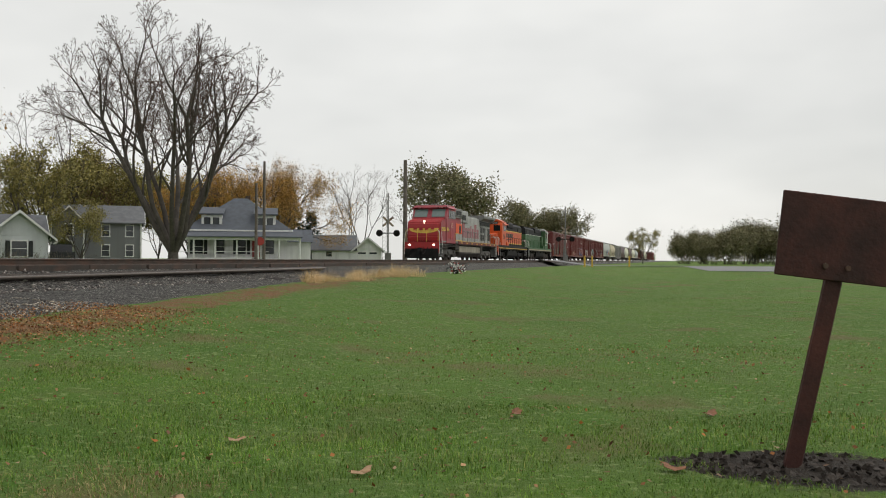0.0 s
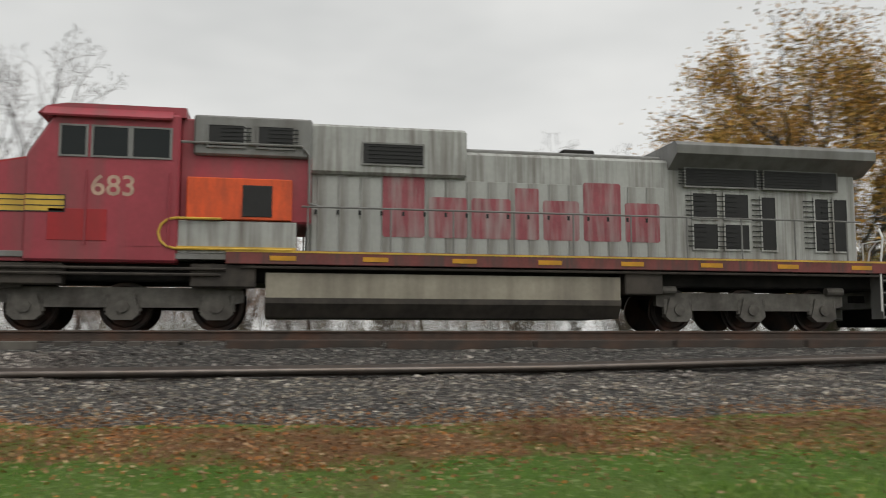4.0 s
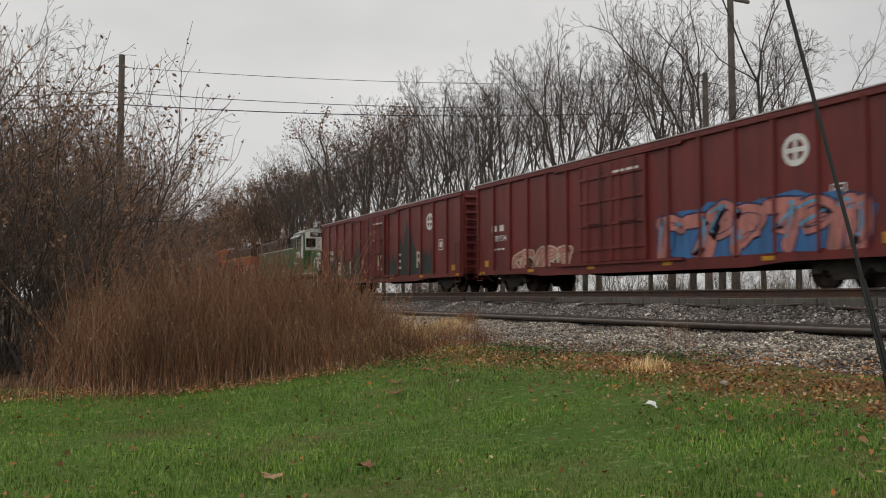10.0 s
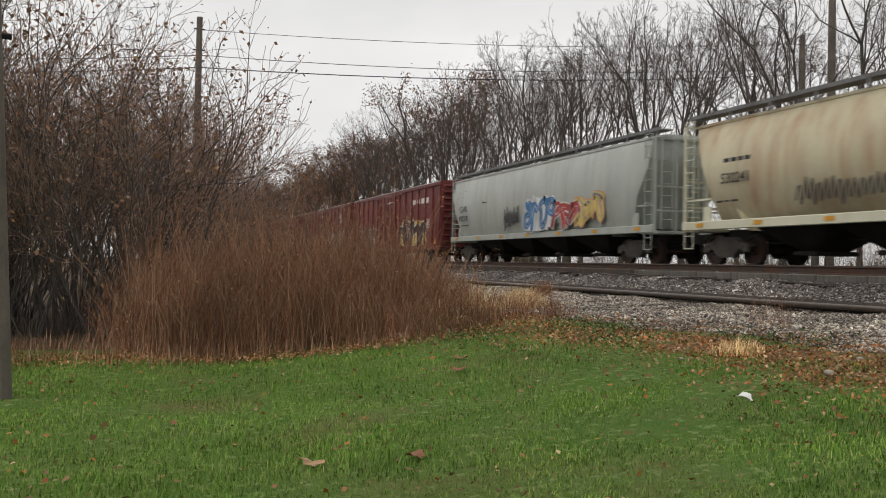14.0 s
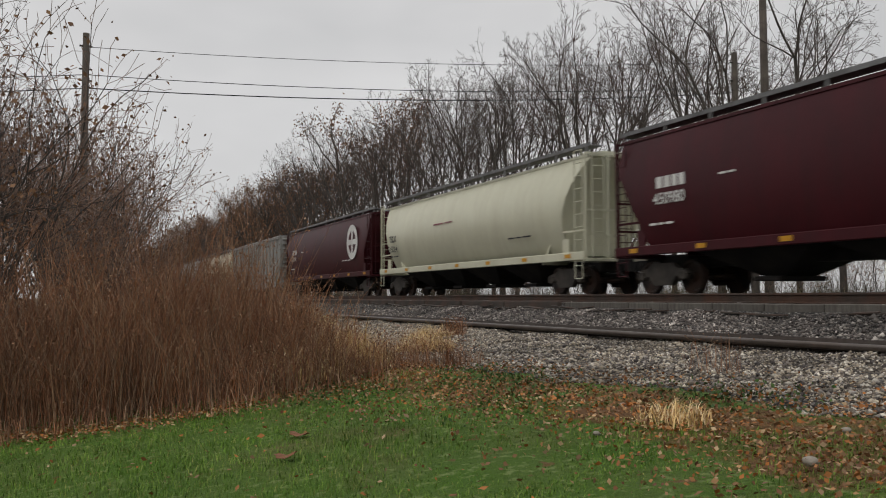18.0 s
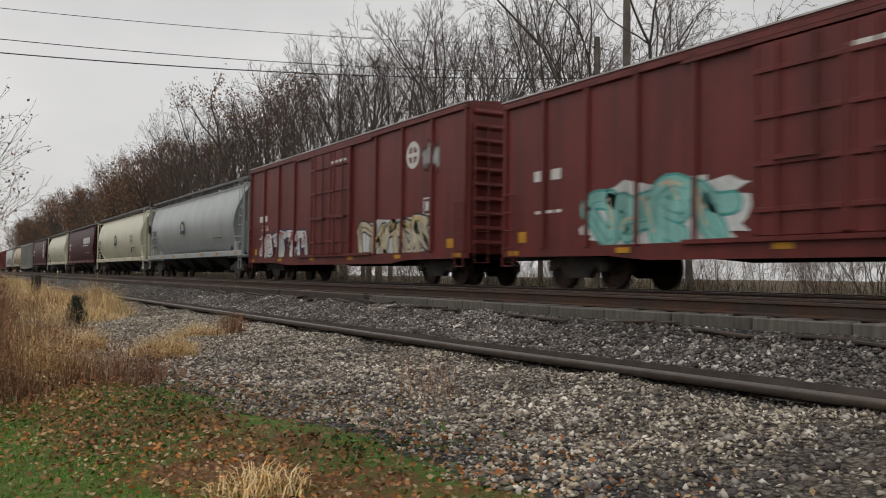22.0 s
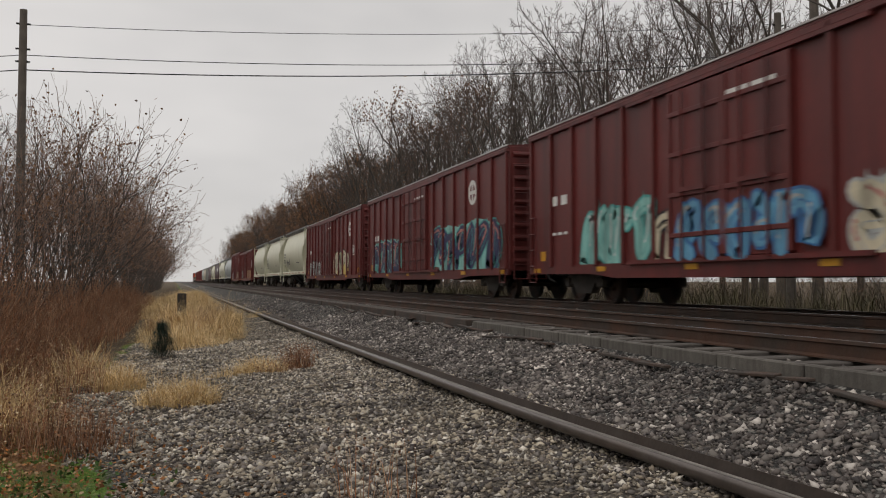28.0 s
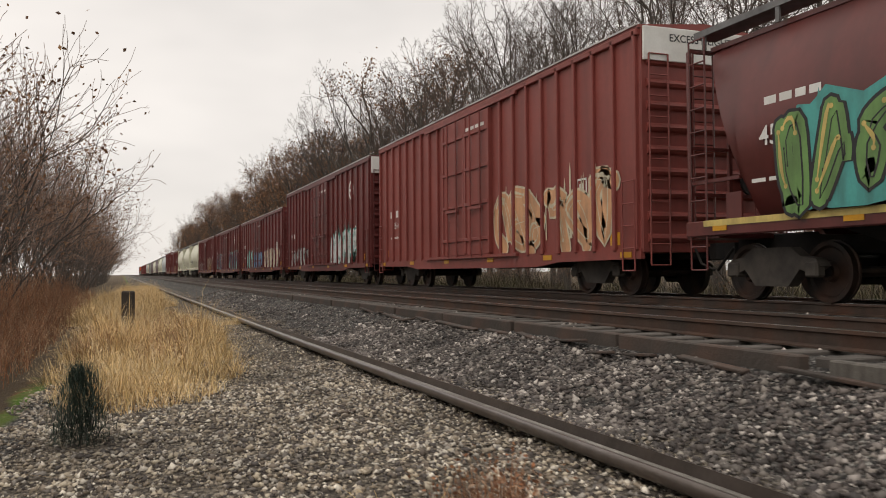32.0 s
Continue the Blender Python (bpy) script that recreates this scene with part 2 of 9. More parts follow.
M_leafrust = island_material("rusty_leaves", [(0.26, 0.14, 0.07), (0.20, 0.11, 0.07), (0.32, 0.18, 0.09)])
M_leafgreen = island_material("dull_green_leaves", [(0.15, 0.15, 0.08), (0.20, 0.19, 0.10), (0.25, 0.21, 0.12)])
M_needle = island_material("dark_conifer_needles", [(0.016, 0.03, 0.018), (0.025, 0.042, 0.022), (0.012, 0.022, 0.014)])
M_blade = island_material("wet_lawn_blades", [(0.085, 0.185, 0.014), (0.125, 0.245, 0.022), (0.21, 0.33, 0.050), (0.06, 0.14, 0.014), (0.32, 0.34, 0.09)], 0.65, (0.65, 1.3))
M_deadblade = island_material("bleached_lawn_blades", [(0.30, 0.24, 0.11), (0.40, 0.32, 0.16), (0.22, 0.21, 0.07), (0.24, 0.15, 0.07), (0.14, 0.18, 0.04)], 0.8, (0.7, 1.2))
M_gold = island_material("dry_golden_grass", [(0.66, 0.46, 0.20), (0.78, 0.58, 0.29), (0.50, 0.32, 0.14), (0.82, 0.67, 0.42), (0.38, 0.23, 0.11)], 0.9, (0.75, 1.2))
M_weed = island_material("brown_dead_weeds", [(0.36, 0.150, 0.072), (0.20, 0.105, 0.064), (0.38, 0.19, 0.10), (0.44, 0.30, 0.20), (0.15, 0.086, 0.058), (0.27, 0.118, 0.062)], 0.95, (0.65, 1.3))
M_litter = island_material("fallen_leaves", [(0.32, 0.12, 0.035), (0.20, 0.095, 0.045), (0.34, 0.20, 0.09), (0.14, 0.065, 0.035), (0.48, 0.35, 0.20), (0.42, 0.15, 0.035), (0.30, 0.12, 0.035)], 0.7)
M_stone = island_material("crushed_stone", [(0.040, 0.033, 0.031), (0.105, 0.088, 0.080), (0.19, 0.163, 0.146), (0.062, 0.054, 0.052), (0.32, 0.285, 0.25), (0.033, 0.028, 0.027), (0.080, 0.066, 0.060), (0.68, 0.62, 0.56)], 0.55, (0.5, 1.25))
M_stonetan = island_material("tan_gravel", [(0.10, 0.078, 0.062), (0.34, 0.285, 0.215), (0.52, 0.455, 0.35), (0.22, 0.18, 0.14), (0.065, 0.054, 0.048), (0.10, 0.088, 0.080), (0.74, 0.68, 0.58), (0.05, 0.042, 0.040)], 0.6, (0.6, 1.3))
M_pole = material("grey_weathered_pole", (0.16, 0.135, 0.115), 0.9, 0, 0.3, 3, (0.08, 0.07, 0.06), 0.6, bump=0.4)
M_wire = material("black_cable", (0.02, 0.02, 0.02), 0.6)
M_rustsign = material("rusted_steel_sign", (0.075, 0.022, 0.016), 0.7, 0.2, 0.6, 4, (0.016, 0.009, 0.008), 0.95, bump=0.3)
M_soil = material("bare_dark_soil", (0.055, 0.044, 0.037), 0.95, 0, 0.4, 8, (0.09, 0.075, 0.06), 0.4, bump=0.8)


# ---- mesh helpers ----
def box(bm, x0, x1, y0, y1, z0, z1):
    v = [bm.verts.new((x, y, z)) for x in (x0, x1) for y in (y0, y1) for z in (z0, z1)]
    for f in ((0, 1, 3, 2), (4, 6, 7, 5), (0, 4, 5, 1), (2, 3, 7, 6), (0, 2, 6, 4), (1, 5, 7, 3)):
        bm.faces.new([v[i] for i in f])


def bbox(x0, x1, y0, y1, z0, z1, bevel=0.0):
    """A block with softened edges."""
    bm = bmesh.new()
    box(bm, x0, x1, y0, y1, z0, z1)
    if bevel:
        bmesh.ops.bevel(bm, geom=bm.edges[:], offset=bevel, segments=1, affect='EDGES')
    return bm


def prism(bm, outline, a0, a1, axis="y"):
    """An outline swept along an axis. For y the outline is (x, z), for x it is (y, z), for z it is (x, y)."""
    put = {"y": lambda p, a: (p[0], a, p[1]), "x": lambda p, a: (a, p[0], p[1]), "z": lambda p, a: (p[0], p[1], a)}[axis]
    lo = [bm.verts.new(put(p, a0)) for p in outline]
    hi = [bm.verts.new(put(p, a1)) for p in outline]
    n = len(outline)
    for i in range(n):
        bm.faces.new((lo[i], lo[(i + 1) % n], hi[(i + 1) % n], hi[i]))
    bm.faces.new(lo[::-1])
    bm.faces.new(hi)


def rod(bm, p, q, r, r2=None, n=6):
    """A round bar from p to q."""
    p, q = Vector(p), Vector(q)
    d = (q - p).normalized()
    a = d.orthogonal().normalized()
    b = d.cross(a)
    r2 = r if r2 is None else r2
    rings = []
    for c, s in ((p, r), (q, r2)):
        rings.append([bm.verts.new(c + (a * math.cos(i * math.tau / n) + b * math.sin(i * math.tau / n)) * s) for i in range(n)])
    for i in range(n):
        bm.faces.new((rings[0][i], rings[0][(i + 1) % n], rings[1][(i + 1) % n], rings[1][i]))
    bm.faces.new(rings[0][::-1])
    bm.faces.new(rings[1])


def path_rod(bm, points, r, n=6):
    for p, q in zip(points, points[1:]):
        rod(bm, p, q, r, n=n)


def mesh_of(bm, mat, smooth=False):
    bmesh.ops.recalc_face_normals(bm, faces=bm.faces[:])
    me = bpy.data.meshes.new("mesh")
    bm.to_mesh(me)
    bm.free()
    me.materials.append(mat)
    if smooth:
        me.shade_smooth()
        me.set_sharp_from_angle(angle=radians(40))
    return me


def part(name, bm, mat, parent, label="", smooth=False):
    ob = new(name, bm if isinstance(bm, bpy.types.Mesh) else mesh_of(bm, mat, smooth))
    ob.parent = parent
    if label:
        tagged(ob, label)
    return ob


def shared(name, mesh, parent, m=None):
    ob = new(name, mesh)
    ob.parent = parent
    if m is not None:
        ob.matrix_basis = m
    return ob


def raw(verts, faces, mat, smooth=False):
    """A mesh from arrays: verts (n, 3), faces (m, k)."""
    me = bpy.data.meshes.new("mesh")
    verts, faces = np.asarray(verts, np.float32), np.asarray(faces, np.int32)
    me.vertices.add(len(verts))
    me.vertices.foreach_set("co", verts.ravel())
    m, k = faces.shape
    me.loops.add(m * k)
    me.loops.foreach_set("vertex_index", faces.ravel())
    me.polygons.add(m)
    me.polygons.foreach_set("loop_start", np.arange(0, m * k, k, dtype=np.int32))
    me.update(calc_edges=True)
    me.materials.append(mat)
    if smooth:
        me.shade_smooth()
    return me


def empty(name, label, category, group="", kind=""):
    return tagged(new(name), label, category, group, kind)


_letters = {}


def letters(text, size, mat, name="lettering"):
    """Flat lettering in the built-in font, centred, in its x and y plane."""
    key = (text, round(size, 3), mat.name)
    if key not in _letters:
        cu = bpy.data.curves.new("text", 'FONT')
        cu.body, cu.size, cu.align_x, cu.align_y, cu.offset = text, size, 'CENTER', 'CENTER', size * 0.012
        ob = new("text", cu)
        bpy.context.view_layer.update()
        me = bpy.data.meshes.new_from_object(ob.evaluated_get(bpy.context.evaluated_depsgraph_get()))
        bpy.data.objects.remove(ob)
        me.materials.clear()
        me.materials.append(mat)
        _letters[key] = me
    return _letters[key]


SIDE = Matrix(((0, 0, -1, 0), (-1, 0, 0, 0), (0, 1, 0, 0), (0, 0, 0, 1)))   # writing on the side that faces -x
FRONT = Matrix(((-1, 0, 0, 0), (0, 0, 1, 0), (0, 1, 0, 0), (0, 0, 0, 1)))   # writing on an end that faces +y
REAR = Matrix(((1, 0, 0, 0), (0, 0, -1, 0), (0, 1, 0, 0), (0, 0, 0, 1)))    # writing on an end that faces -y


def write(text, size, mat, parent, x, y, z, turn=SIDE, name="lettering"):
    return shared(name, letters(text, size, mat), parent, Matrix.Translation((x, y, z)) @ turn)


def bars(widths, height, mat, parent, x, y, z, gap=0.06, name="marking"):
    """A row of plain bars, running away from +y, in place of small or proper writing."""
    bm = bmesh.new()
    c = y
    for w in widths:
        box(bm, x - 0.004, x, c - w, c, z - height / 2, z + height / 2)
        c -= w + gap
    return part(name, bm, mat, parent)


# ---- the lie of the land ----
GX = [-4000, -60, -20, -14, -11.5, -9.3, -7, -5.5, -3.2, -2.0, -1.25, -0.68, -0.4, 6.4, 7.2, 9.5, 40, 4000]
GZ = [-1.3, -1.35, -1.42, -1.5, -1.48, -1.25, -0.98, -0.89, -0.76, -0.68, -0.47, -0.275, -0.21, -0.21, -0.4, -1.0, -1.0, -0.9]


def ground_z(x, y):
    z = np.interp(x, GX, GZ)
    f = np.clip((-np.asarray(y) - 15) / 80, 0, 1)
    side = np.clip((-0.9 - np.asarray(x)) / 2.0, 0, 1)
    far = np.clip((np.asarray(x) - 8) / 4.0, 0, 1)
    z = z + f * side * (-0.62 - z) + f * far * 0.45
    return z


EDGE_Y = [-400, -60, -31, -20, -12, 0, 5, 8, 10.5, 12, 13.2, 14.5, 30, 60, 400]
EDGE_X = [-2.2, -2.4, -3.0, -4.6, -6.0, -6.6, -5.7, -5.6, -6.0, -6.15, -6.6, -7.2, -6.3, -4.8, -4.2]


def gravel_edge(y):
    return np.interp(y, EDGE_Y, EDGE_X)


def wobble(x, y, s, seed=0.0):
    return np.sin(x * s + 1.3 * np.sin(y * s * 0.7 + seed)) * np.sin(y * s * 1.17 + seed + 0.8 * np.sin(x * s * 0.6))


SOIL = (-17.0, -6.55)   # bare soil round the sign post


def ground_sheet():
    xs = np.unique(np.concatenate([[-4000, -1500, -600, -300, -150, -90, -60, -45, -35, -28, -23], np.arange(-20, -7, 0.28), np.arange(-7.4, 8, 0.16),
                                   np.arange(8, 14, 0.5), [16, 19, 24, 30, 40, 60, 90, 150, 300, 600, 1500, 4000]]))
    ys = np.unique(np.concatenate([[-4000, -1500, -700, -400, -280, -200, -160, -130], np.arange(-115, -30, 3), np.arange(-30, -12, 0.7),
                                   np.arange(-12, 36, 0.28), np.arange(36, 70, 1.2), np.arange(72, 130, 5), [150, 200, 300, 500, 900, 1800, 4000]]))
    X, Y = np.meshgrid(xs, ys, indexing="ij")
    Z = ground_z(X, Y)
    lawn = X < gravel_edge(Y) - 0.3
    near = (np.abs(X + 6) < 16) & (np.abs(Y - 8) < 45)
    Z = Z + np.where(lawn & near, 0.035 * wobble(X, Y, 0.9) + 0.015 * wobble(X, Y, 2.7, 2), 0)
    track = (X > -0.75) & (X < 6.6)
    Z = Z + np.where(~lawn & ~track & near & (X < 8), 0.03 * wobble(X, Y, 1.7, 1) + 0.02 * wobble(X, Y, 4.3, 3), 0)
    n, m = X.shape
    idx = np.arange(n * m).reshape(n, m)
    faces = np.stack([idx[:-1, :-1], idx[1:, :-1], idx[1:, 1:], idx[:-1, 1:]], -1).reshape(-1, 4)
    me = raw(np.stack([X, Y, Z], -1).reshape(-1, 3), faces, M_ground, True)
    e = gravel_edge(Y)
    gravel = np.clip((X - e) / 0.7 + 0.5, 0, 1) * np.clip((7.6 - X) / 0.8 + 0.5, 0, 1)
    band = np.exp(-((X - e + 0.9) / 0.8) ** 2) * np.clip((Y + 60) / 40, 0.15, 1)
    woods = np.clip((X - 9) / 3, 0, 1) * np.clip((Y + 12) / 8, 0, 1)
    woods = np.maximum(woods, np.clip((-6.5 - X) / 0.6, 0, 1) * np.clip((Y - 17) / 2.0, 0, 1))
    woods = np.maximum(woods, np.clip((-7.4 - X) / 1.0, 0, 1) * np.clip((Y - 13.2 + (X + 9.5) * 0.25) / 1.0, 0, 1))
    woods = np.maximum(woods, np.clip((-4.4 - X) / 0.8, 0, 1) * np.clip((Y - 26) / 3.0, 0, 1))
    tan = np.clip((X - e) / 0.6, 0, 1) * np.clip((-1.6 - X) / 0.8, 0, 1) * np.clip((Y - 2) / 8, 0.15, 1)
    soil = np.clip(1.5 - np.sqrt(((X - SOIL[0]) / 1.0) ** 2 + ((Y - SOIL[1]) / 0.5) ** 2), 0, 1)
    for name, a in (("gravel", gravel), ("litter", np.clip(band, 0, 1)), ("woods", woods), ("tan", tan), ("soil", soil)):
        at = me.attributes.new(name, 'FLOAT', 'POINT')
        at.data.foreach_set("value", a.ravel().astype(np.float32))
    return tagged(new("ground", me), "wet lawn, leaf litter and grey crushed stone beside the railway", "ground", kind="structure")


def ground_material():
    m = bpy.data.materials.new("lawn_litter_and_stone")
    m.use_nodes = True
    t = m.node_tree
    b = t.nodes["Principled BSDF"]
    b.inputs["Roughness"].default_value = 0.85
    b.inputs["Specular IOR Level"].default_value = 0.25
    co = t.nodes.new("ShaderNodeNewGeometry").outputs["Position"]

    def attr(name):
        a = t.nodes.new("ShaderNodeAttribute")
        a.attribute_name = name
        return a.outputs["Fac"]

    def edged(fac, scale, amount):
        """A soft mask broken up by noise."""
        n = noise_of(t, co, scale, 4.0)
        a = t.nodes.new("ShaderNodeMath")
        a.operation = 'ADD'
        t.links.new(fac, a.inputs[0])
        s = t.nodes.new("ShaderNodeMath")
        s.operation = 'MULTIPLY_ADD'
        t.links.new(n, s.inputs[0])
        s.inputs[1].default_value, s.inputs[2].default_value = amount, -amount / 2
        t.links.new(s.outputs[0], a.inputs[1])
        return ramped(t, a.outputs[0], 0.42, 0.58)

    big = ramped(t, noise_of(t, co, 0.22, 3.0), 0.35, 0.65)
    mid = ramped(t, noise_of(t, co, 1.6, 3.0), 0.3, 0.7)
    fine = ramped(t, noise_of(t, co, 34, 3.0), 0.25, 0.75)
    streak = ramped(t, noise_of(t, co, 90, 2.0), 0.3, 0.7)
    lawn = mixed(t, big, (0.080, 0.190, 0.014), (0.125, 0.245, 0.024))
    lawn = mixed(t, mid, lawn, (0.15, 0.225, 0.048))
    lawn = mixed(t, fine, mixed(t, 0.5, lawn, (0.035, 0.085, 0.014)), lawn)
    lawn = mixed(t, ramped(t, noise_of(t, co, 11, 4.0), 0.56, 0.68), lawn, (0.23, 0.31, 0.10))
    lawn = mixed(t, ramped(t, noise_of(t, co, 7, 5.0), 0.66, 0.70), lawn, (0.20, 0.12, 0.05))
    lawn = mixed(t, ramped(t, noise_of(t, co, 0.55, 5.0), 0.56, 0.72), lawn, (0.17, 0.15, 0.055))
    litter = mixed(t, fine, (0.12, 0.055, 0.025), (0.32, 0.18, 0.08))
    litter = mixed(t, ramped(t, noise_of(t, co, 2.4, 4.0), 0.45, 0.62), litter, (0.15, 0.17, 0.04))
    wood = mixed(t, fine, (0.055, 0.038, 0.026), (0.15, 0.11, 0.065))
    vor = nd(t, "ShaderNodeTexVoronoi", Scale=26.0)
    t.links.new(co, vor.inputs[0])
    sep = t.nodes.new("ShaderNodeSeparateColor")
    t.links.new(vor.outputs["Color"], sep.inputs[0])
    stone = mixed(t, ramped(t, sep.outputs[0], 0.0, 1.0), (0.030, 0.029, 0.028), (0.20, 0.19, 0.175))
    stone = mixed(t, ramped(t, sep.outputs[1], 0.86, 0.9), stone, (0.40, 0.385, 0.35))
    # shade in the gaps between stones, painted as near-black cell edges
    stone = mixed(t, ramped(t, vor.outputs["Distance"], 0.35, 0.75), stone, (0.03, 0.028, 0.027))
    pebble = mixed(t, ramped(t, sep.outputs[0], 0.0, 1.0), (0.10, 0.084, 0.068), (0.34, 0.295, 0.23))
    # the same gap shade painted between the tan pebbles
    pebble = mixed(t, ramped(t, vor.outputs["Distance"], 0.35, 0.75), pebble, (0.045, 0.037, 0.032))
    col = mixed(t, edged(attr("litter"), 2.2, 0.9), lawn, litter)
    col = mixed(t, edged(attr("woods"), 1.5, 0.7), col, wood)
    col = mixed(t, edged(attr("soil"), 5.0, 0.9), col, mixed(t, fine, (0.022, 0.018, 0.016), (0.075, 0.062, 0.05)))
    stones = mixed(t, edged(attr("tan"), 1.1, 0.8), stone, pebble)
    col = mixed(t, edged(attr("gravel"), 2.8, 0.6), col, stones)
    t.links.new(col, b.inputs["Base Color"])
    bp = nd(t, "ShaderNodeBump", Strength=0.8, Distance=0.03)
    h = t.nodes.new("ShaderNodeMath")
    h.operation = 'SUBTRACT'
    t.links.new(streak, h.inputs[0])
    t.links.new(vor.outputs["Distance"], h.inputs[1])
    t.links.new(h.outputs[0], bp.inputs["Height"])
    t.links.new(bp.outputs[0], b.inputs["Normal"])
    return m


M_ground = ground_material()
ground = ground_sheet()
rng = np.random.default_rng(7)


# ---- the two tracks ----
GAUGE = 1.435
RAIL_HEAD = [(-0.035, 0.0), (0.035, 0.0), (0.037, -0.03), (0.012, -0.045), (0.009, -0.14), (0.07, -0.155), (0.07, -0.17),
             (-0.07, -0.17), (-0.07, -0.155), (-0.009, -0.14), (-0.012, -0.045), (-0.037, -0.03)]


def rail_mesh(y0, y1):
    bm = bmesh.new()
    prism(bm, RAIL_HEAD, y0, y1)
    return mesh_of(bm, M_rail)


def track(name, xc, label, tie_y0, tie_y1):
    tr = empty(name, label, "railway track", kind="structure")
    tr.location = (xc, 0, 0)
    for s in (-1, 1):
        r = shared("rail", rail_mesh(-900, 1200), tr, Matrix.Translation((s * (GAUGE / 2 + 0.035), 0, 0)))
        bm = bmesh.new()
        box(bm, -0.032, 0.032, -900, 1200, 0.0, 0.002)
        part("worn_rail_head", bm, M_railtop, r)
    tie = mesh_of(bbox(-1.30, 1.30, -0.115, 0.115, -0.36, -0.172, 0.012), M_tie)
    far = bmesh.new()
    y = -300.0
    k = 0
    while y < 420:
        if tie_y0 < y < tie_y1:
            shared("tie", tie, tr, pose(rng.normal(0, 0.02), y, rng.normal(0, 0.004), 0, 0, rng.normal(0, 0.6)))
        else:
            box(far, -1.30, 1.30, y - 0.115, y + 0.115, -0.36, -0.172)
        y += 0.55
        k += 1
    tagged(part("distant_ties", far, M_tie, tr), kind="stuff")
    return tr


TRAIN_X = 4.985
near_track = track("track_near", 0.7175, "empty railway track with worn bright rails on dark ties", -30, 75)
far_track = track("track_far", TRAIN_X, "railway track that carries the freight train", 0, 40)


def edge_course():
    """The course of blocks and timbers that holds the ballast of the near track."""
    c = empty("ballast_edging", "low course of stained concrete blocks and dark timbers along the ballast", "edging", kind="structure")
    bl = mesh_of(bbox(-0.05, 0.05, -0.59, 0.59, -0.16, 0.03, 0.012), M_block)
    y = 4.5
    while y < 19.5:
        shared("kerb_block", bl, c, pose(-0.68 + rng.normal(0, 0.006), y, -0.195 + rng.normal(0, 0.006), 0, 0, rng.normal(0, 0.15)))
        y += 1.19
    tb = mesh_of(bbox(-0.06, 0.06, -1.27, 1.27, -0.14, 0.05, 0.012), M_darktimber)
    for y in [-60 + i * 2.6 for i in range(24)] + [20.9 + i * 2.6 for i in range(40)]:
        shared("timber", tb, c, pose(-0.70 + rng.normal(0, 0.012), y, -0.21, 0, 0, rng.normal(0, 0.3)))
    return c


edge_course()


def loose_rail():
    """An old rail lying on its side on the ballast."""
    foot = [(0.0, 0.0), (0.0, 0.16), (-0.016, 0.163), (-0.03, 0.10), (-0.03, 0.06), (-0.02, 0.0)]
    web = [(-0.028, 0.098), (-0.13, 0.092), (-0.13, 0.07), (-0.028, 0.066)]
    head = [(-0.128, 0.118)] + [(-0.158 + 0.03 * math.cos(a), 0.083 + 0.042 * math.sin(a)) for a in (1.2, 1.6, 2.0, 2.5, 3.1, 3.7, 4.2, 4.7)] + [(-0.128, 0.045)]
    r = empty("loose_rail", "old rusty rail lying on its side on the crushed stone", "rail")
    ys = np.concatenate([np.arange(-34, 60, 1.5), np.arange(60, 260, 8)])
    xs = np.interp(ys, [-34, -12, -4, 3, 8, 12, 20, 30, 60, 260], [-1.2, -1.5, -2.0, -2.3, -2.5, -2.65, -2.68, -2.72, -2.7, -2.4])
    for nm, side, mat in (("foot", foot, M_oldrail), ("web", web, M_oldweb), ("head", head, M_oldhead)):
        bm = bmesh.new()
        rings = []
        for x, y in zip(xs, ys):
            z = float(ground_z(x, y)) + 0.01
            rings.append([bm.verts.new((x + p[0], y, z + p[1])) for p in side])
        n = len(side)
        for a, b in zip(rings, rings[1:]):
            for i in range(n):
                bm.faces.new((a[i], a[(i + 1) % n], b[(i + 1) % n], b[i]))
        bm.faces.new(rings[0])
        bm.faces.new(rings[-1][::-1])
        part(nm, bm, mat, r, smooth=nm == "head")
    return r


loose_rail()


# ---- rolling stock ----
def wheel_mesh(r):
    bm = bmesh.new()
    n = 28
    prof = [(-0.07, r + 0.028), (-0.04, r + 0.028), (-0.03, r), (0.07, r), (0.07, r * 0.86), (0.03, r * 0.78), (0.02, r * 0.35), (0.09, r * 0.28), (0.09, 0.0)]
    rings = [[bm.verts.new((-p[0], p[1] * math.cos(i * math.tau / n), p[1] * math.sin(i * math.tau / n))) for i in range(n)] if p[1] > 0 else
             [bm.verts.new((-p[0], 0, 0))] for p in prof]
    for a, b in zip(rings, rings[1:]):
        for i in range(n):
            j = (i + 1) % n
            bm.faces.new((a[i], a[j], b[j], b[i]) if len(b) > 1 else (a[i], a[j], b[0]))
    bm.faces.new(rings[0][::-1])
    return mesh_of(bm, M_wheel, True)


W_FREIGHT = wheel_mesh(0.457)
W_LOCO = wheel_mesh(0.52)


def freight_truck_frame():
    bm = bmesh.new()
    top = [(-1.02, 0.55), (-0.92, 0.66), (-0.62, 0.70), (-0.42, 0.84), (0.42, 0.84), (0.62, 0.70), (0.92, 0.66), (1.02, 0.55),
           (0.80, 0.44), (0.60, 0.50), (0.36, 0.24), (-0.36, 0.24), (-0.60, 0.50), (-0.80, 0.44)]
    prism(bm, top, -0.10, 0.10, "x")
    return mesh_of(bm, M_truck)


def spring_nest():
    bm = bmesh.new()
    for y in (-0.2, 0.0, 0.2):
        for k in range(5):
            rod(bm, (-0.13, y, 0.33 + k * 0.07), (-0.13, y, 0.37 + k * 0.07), 0.075, 0.06, 8)
    return mesh_of(bm, M_black)


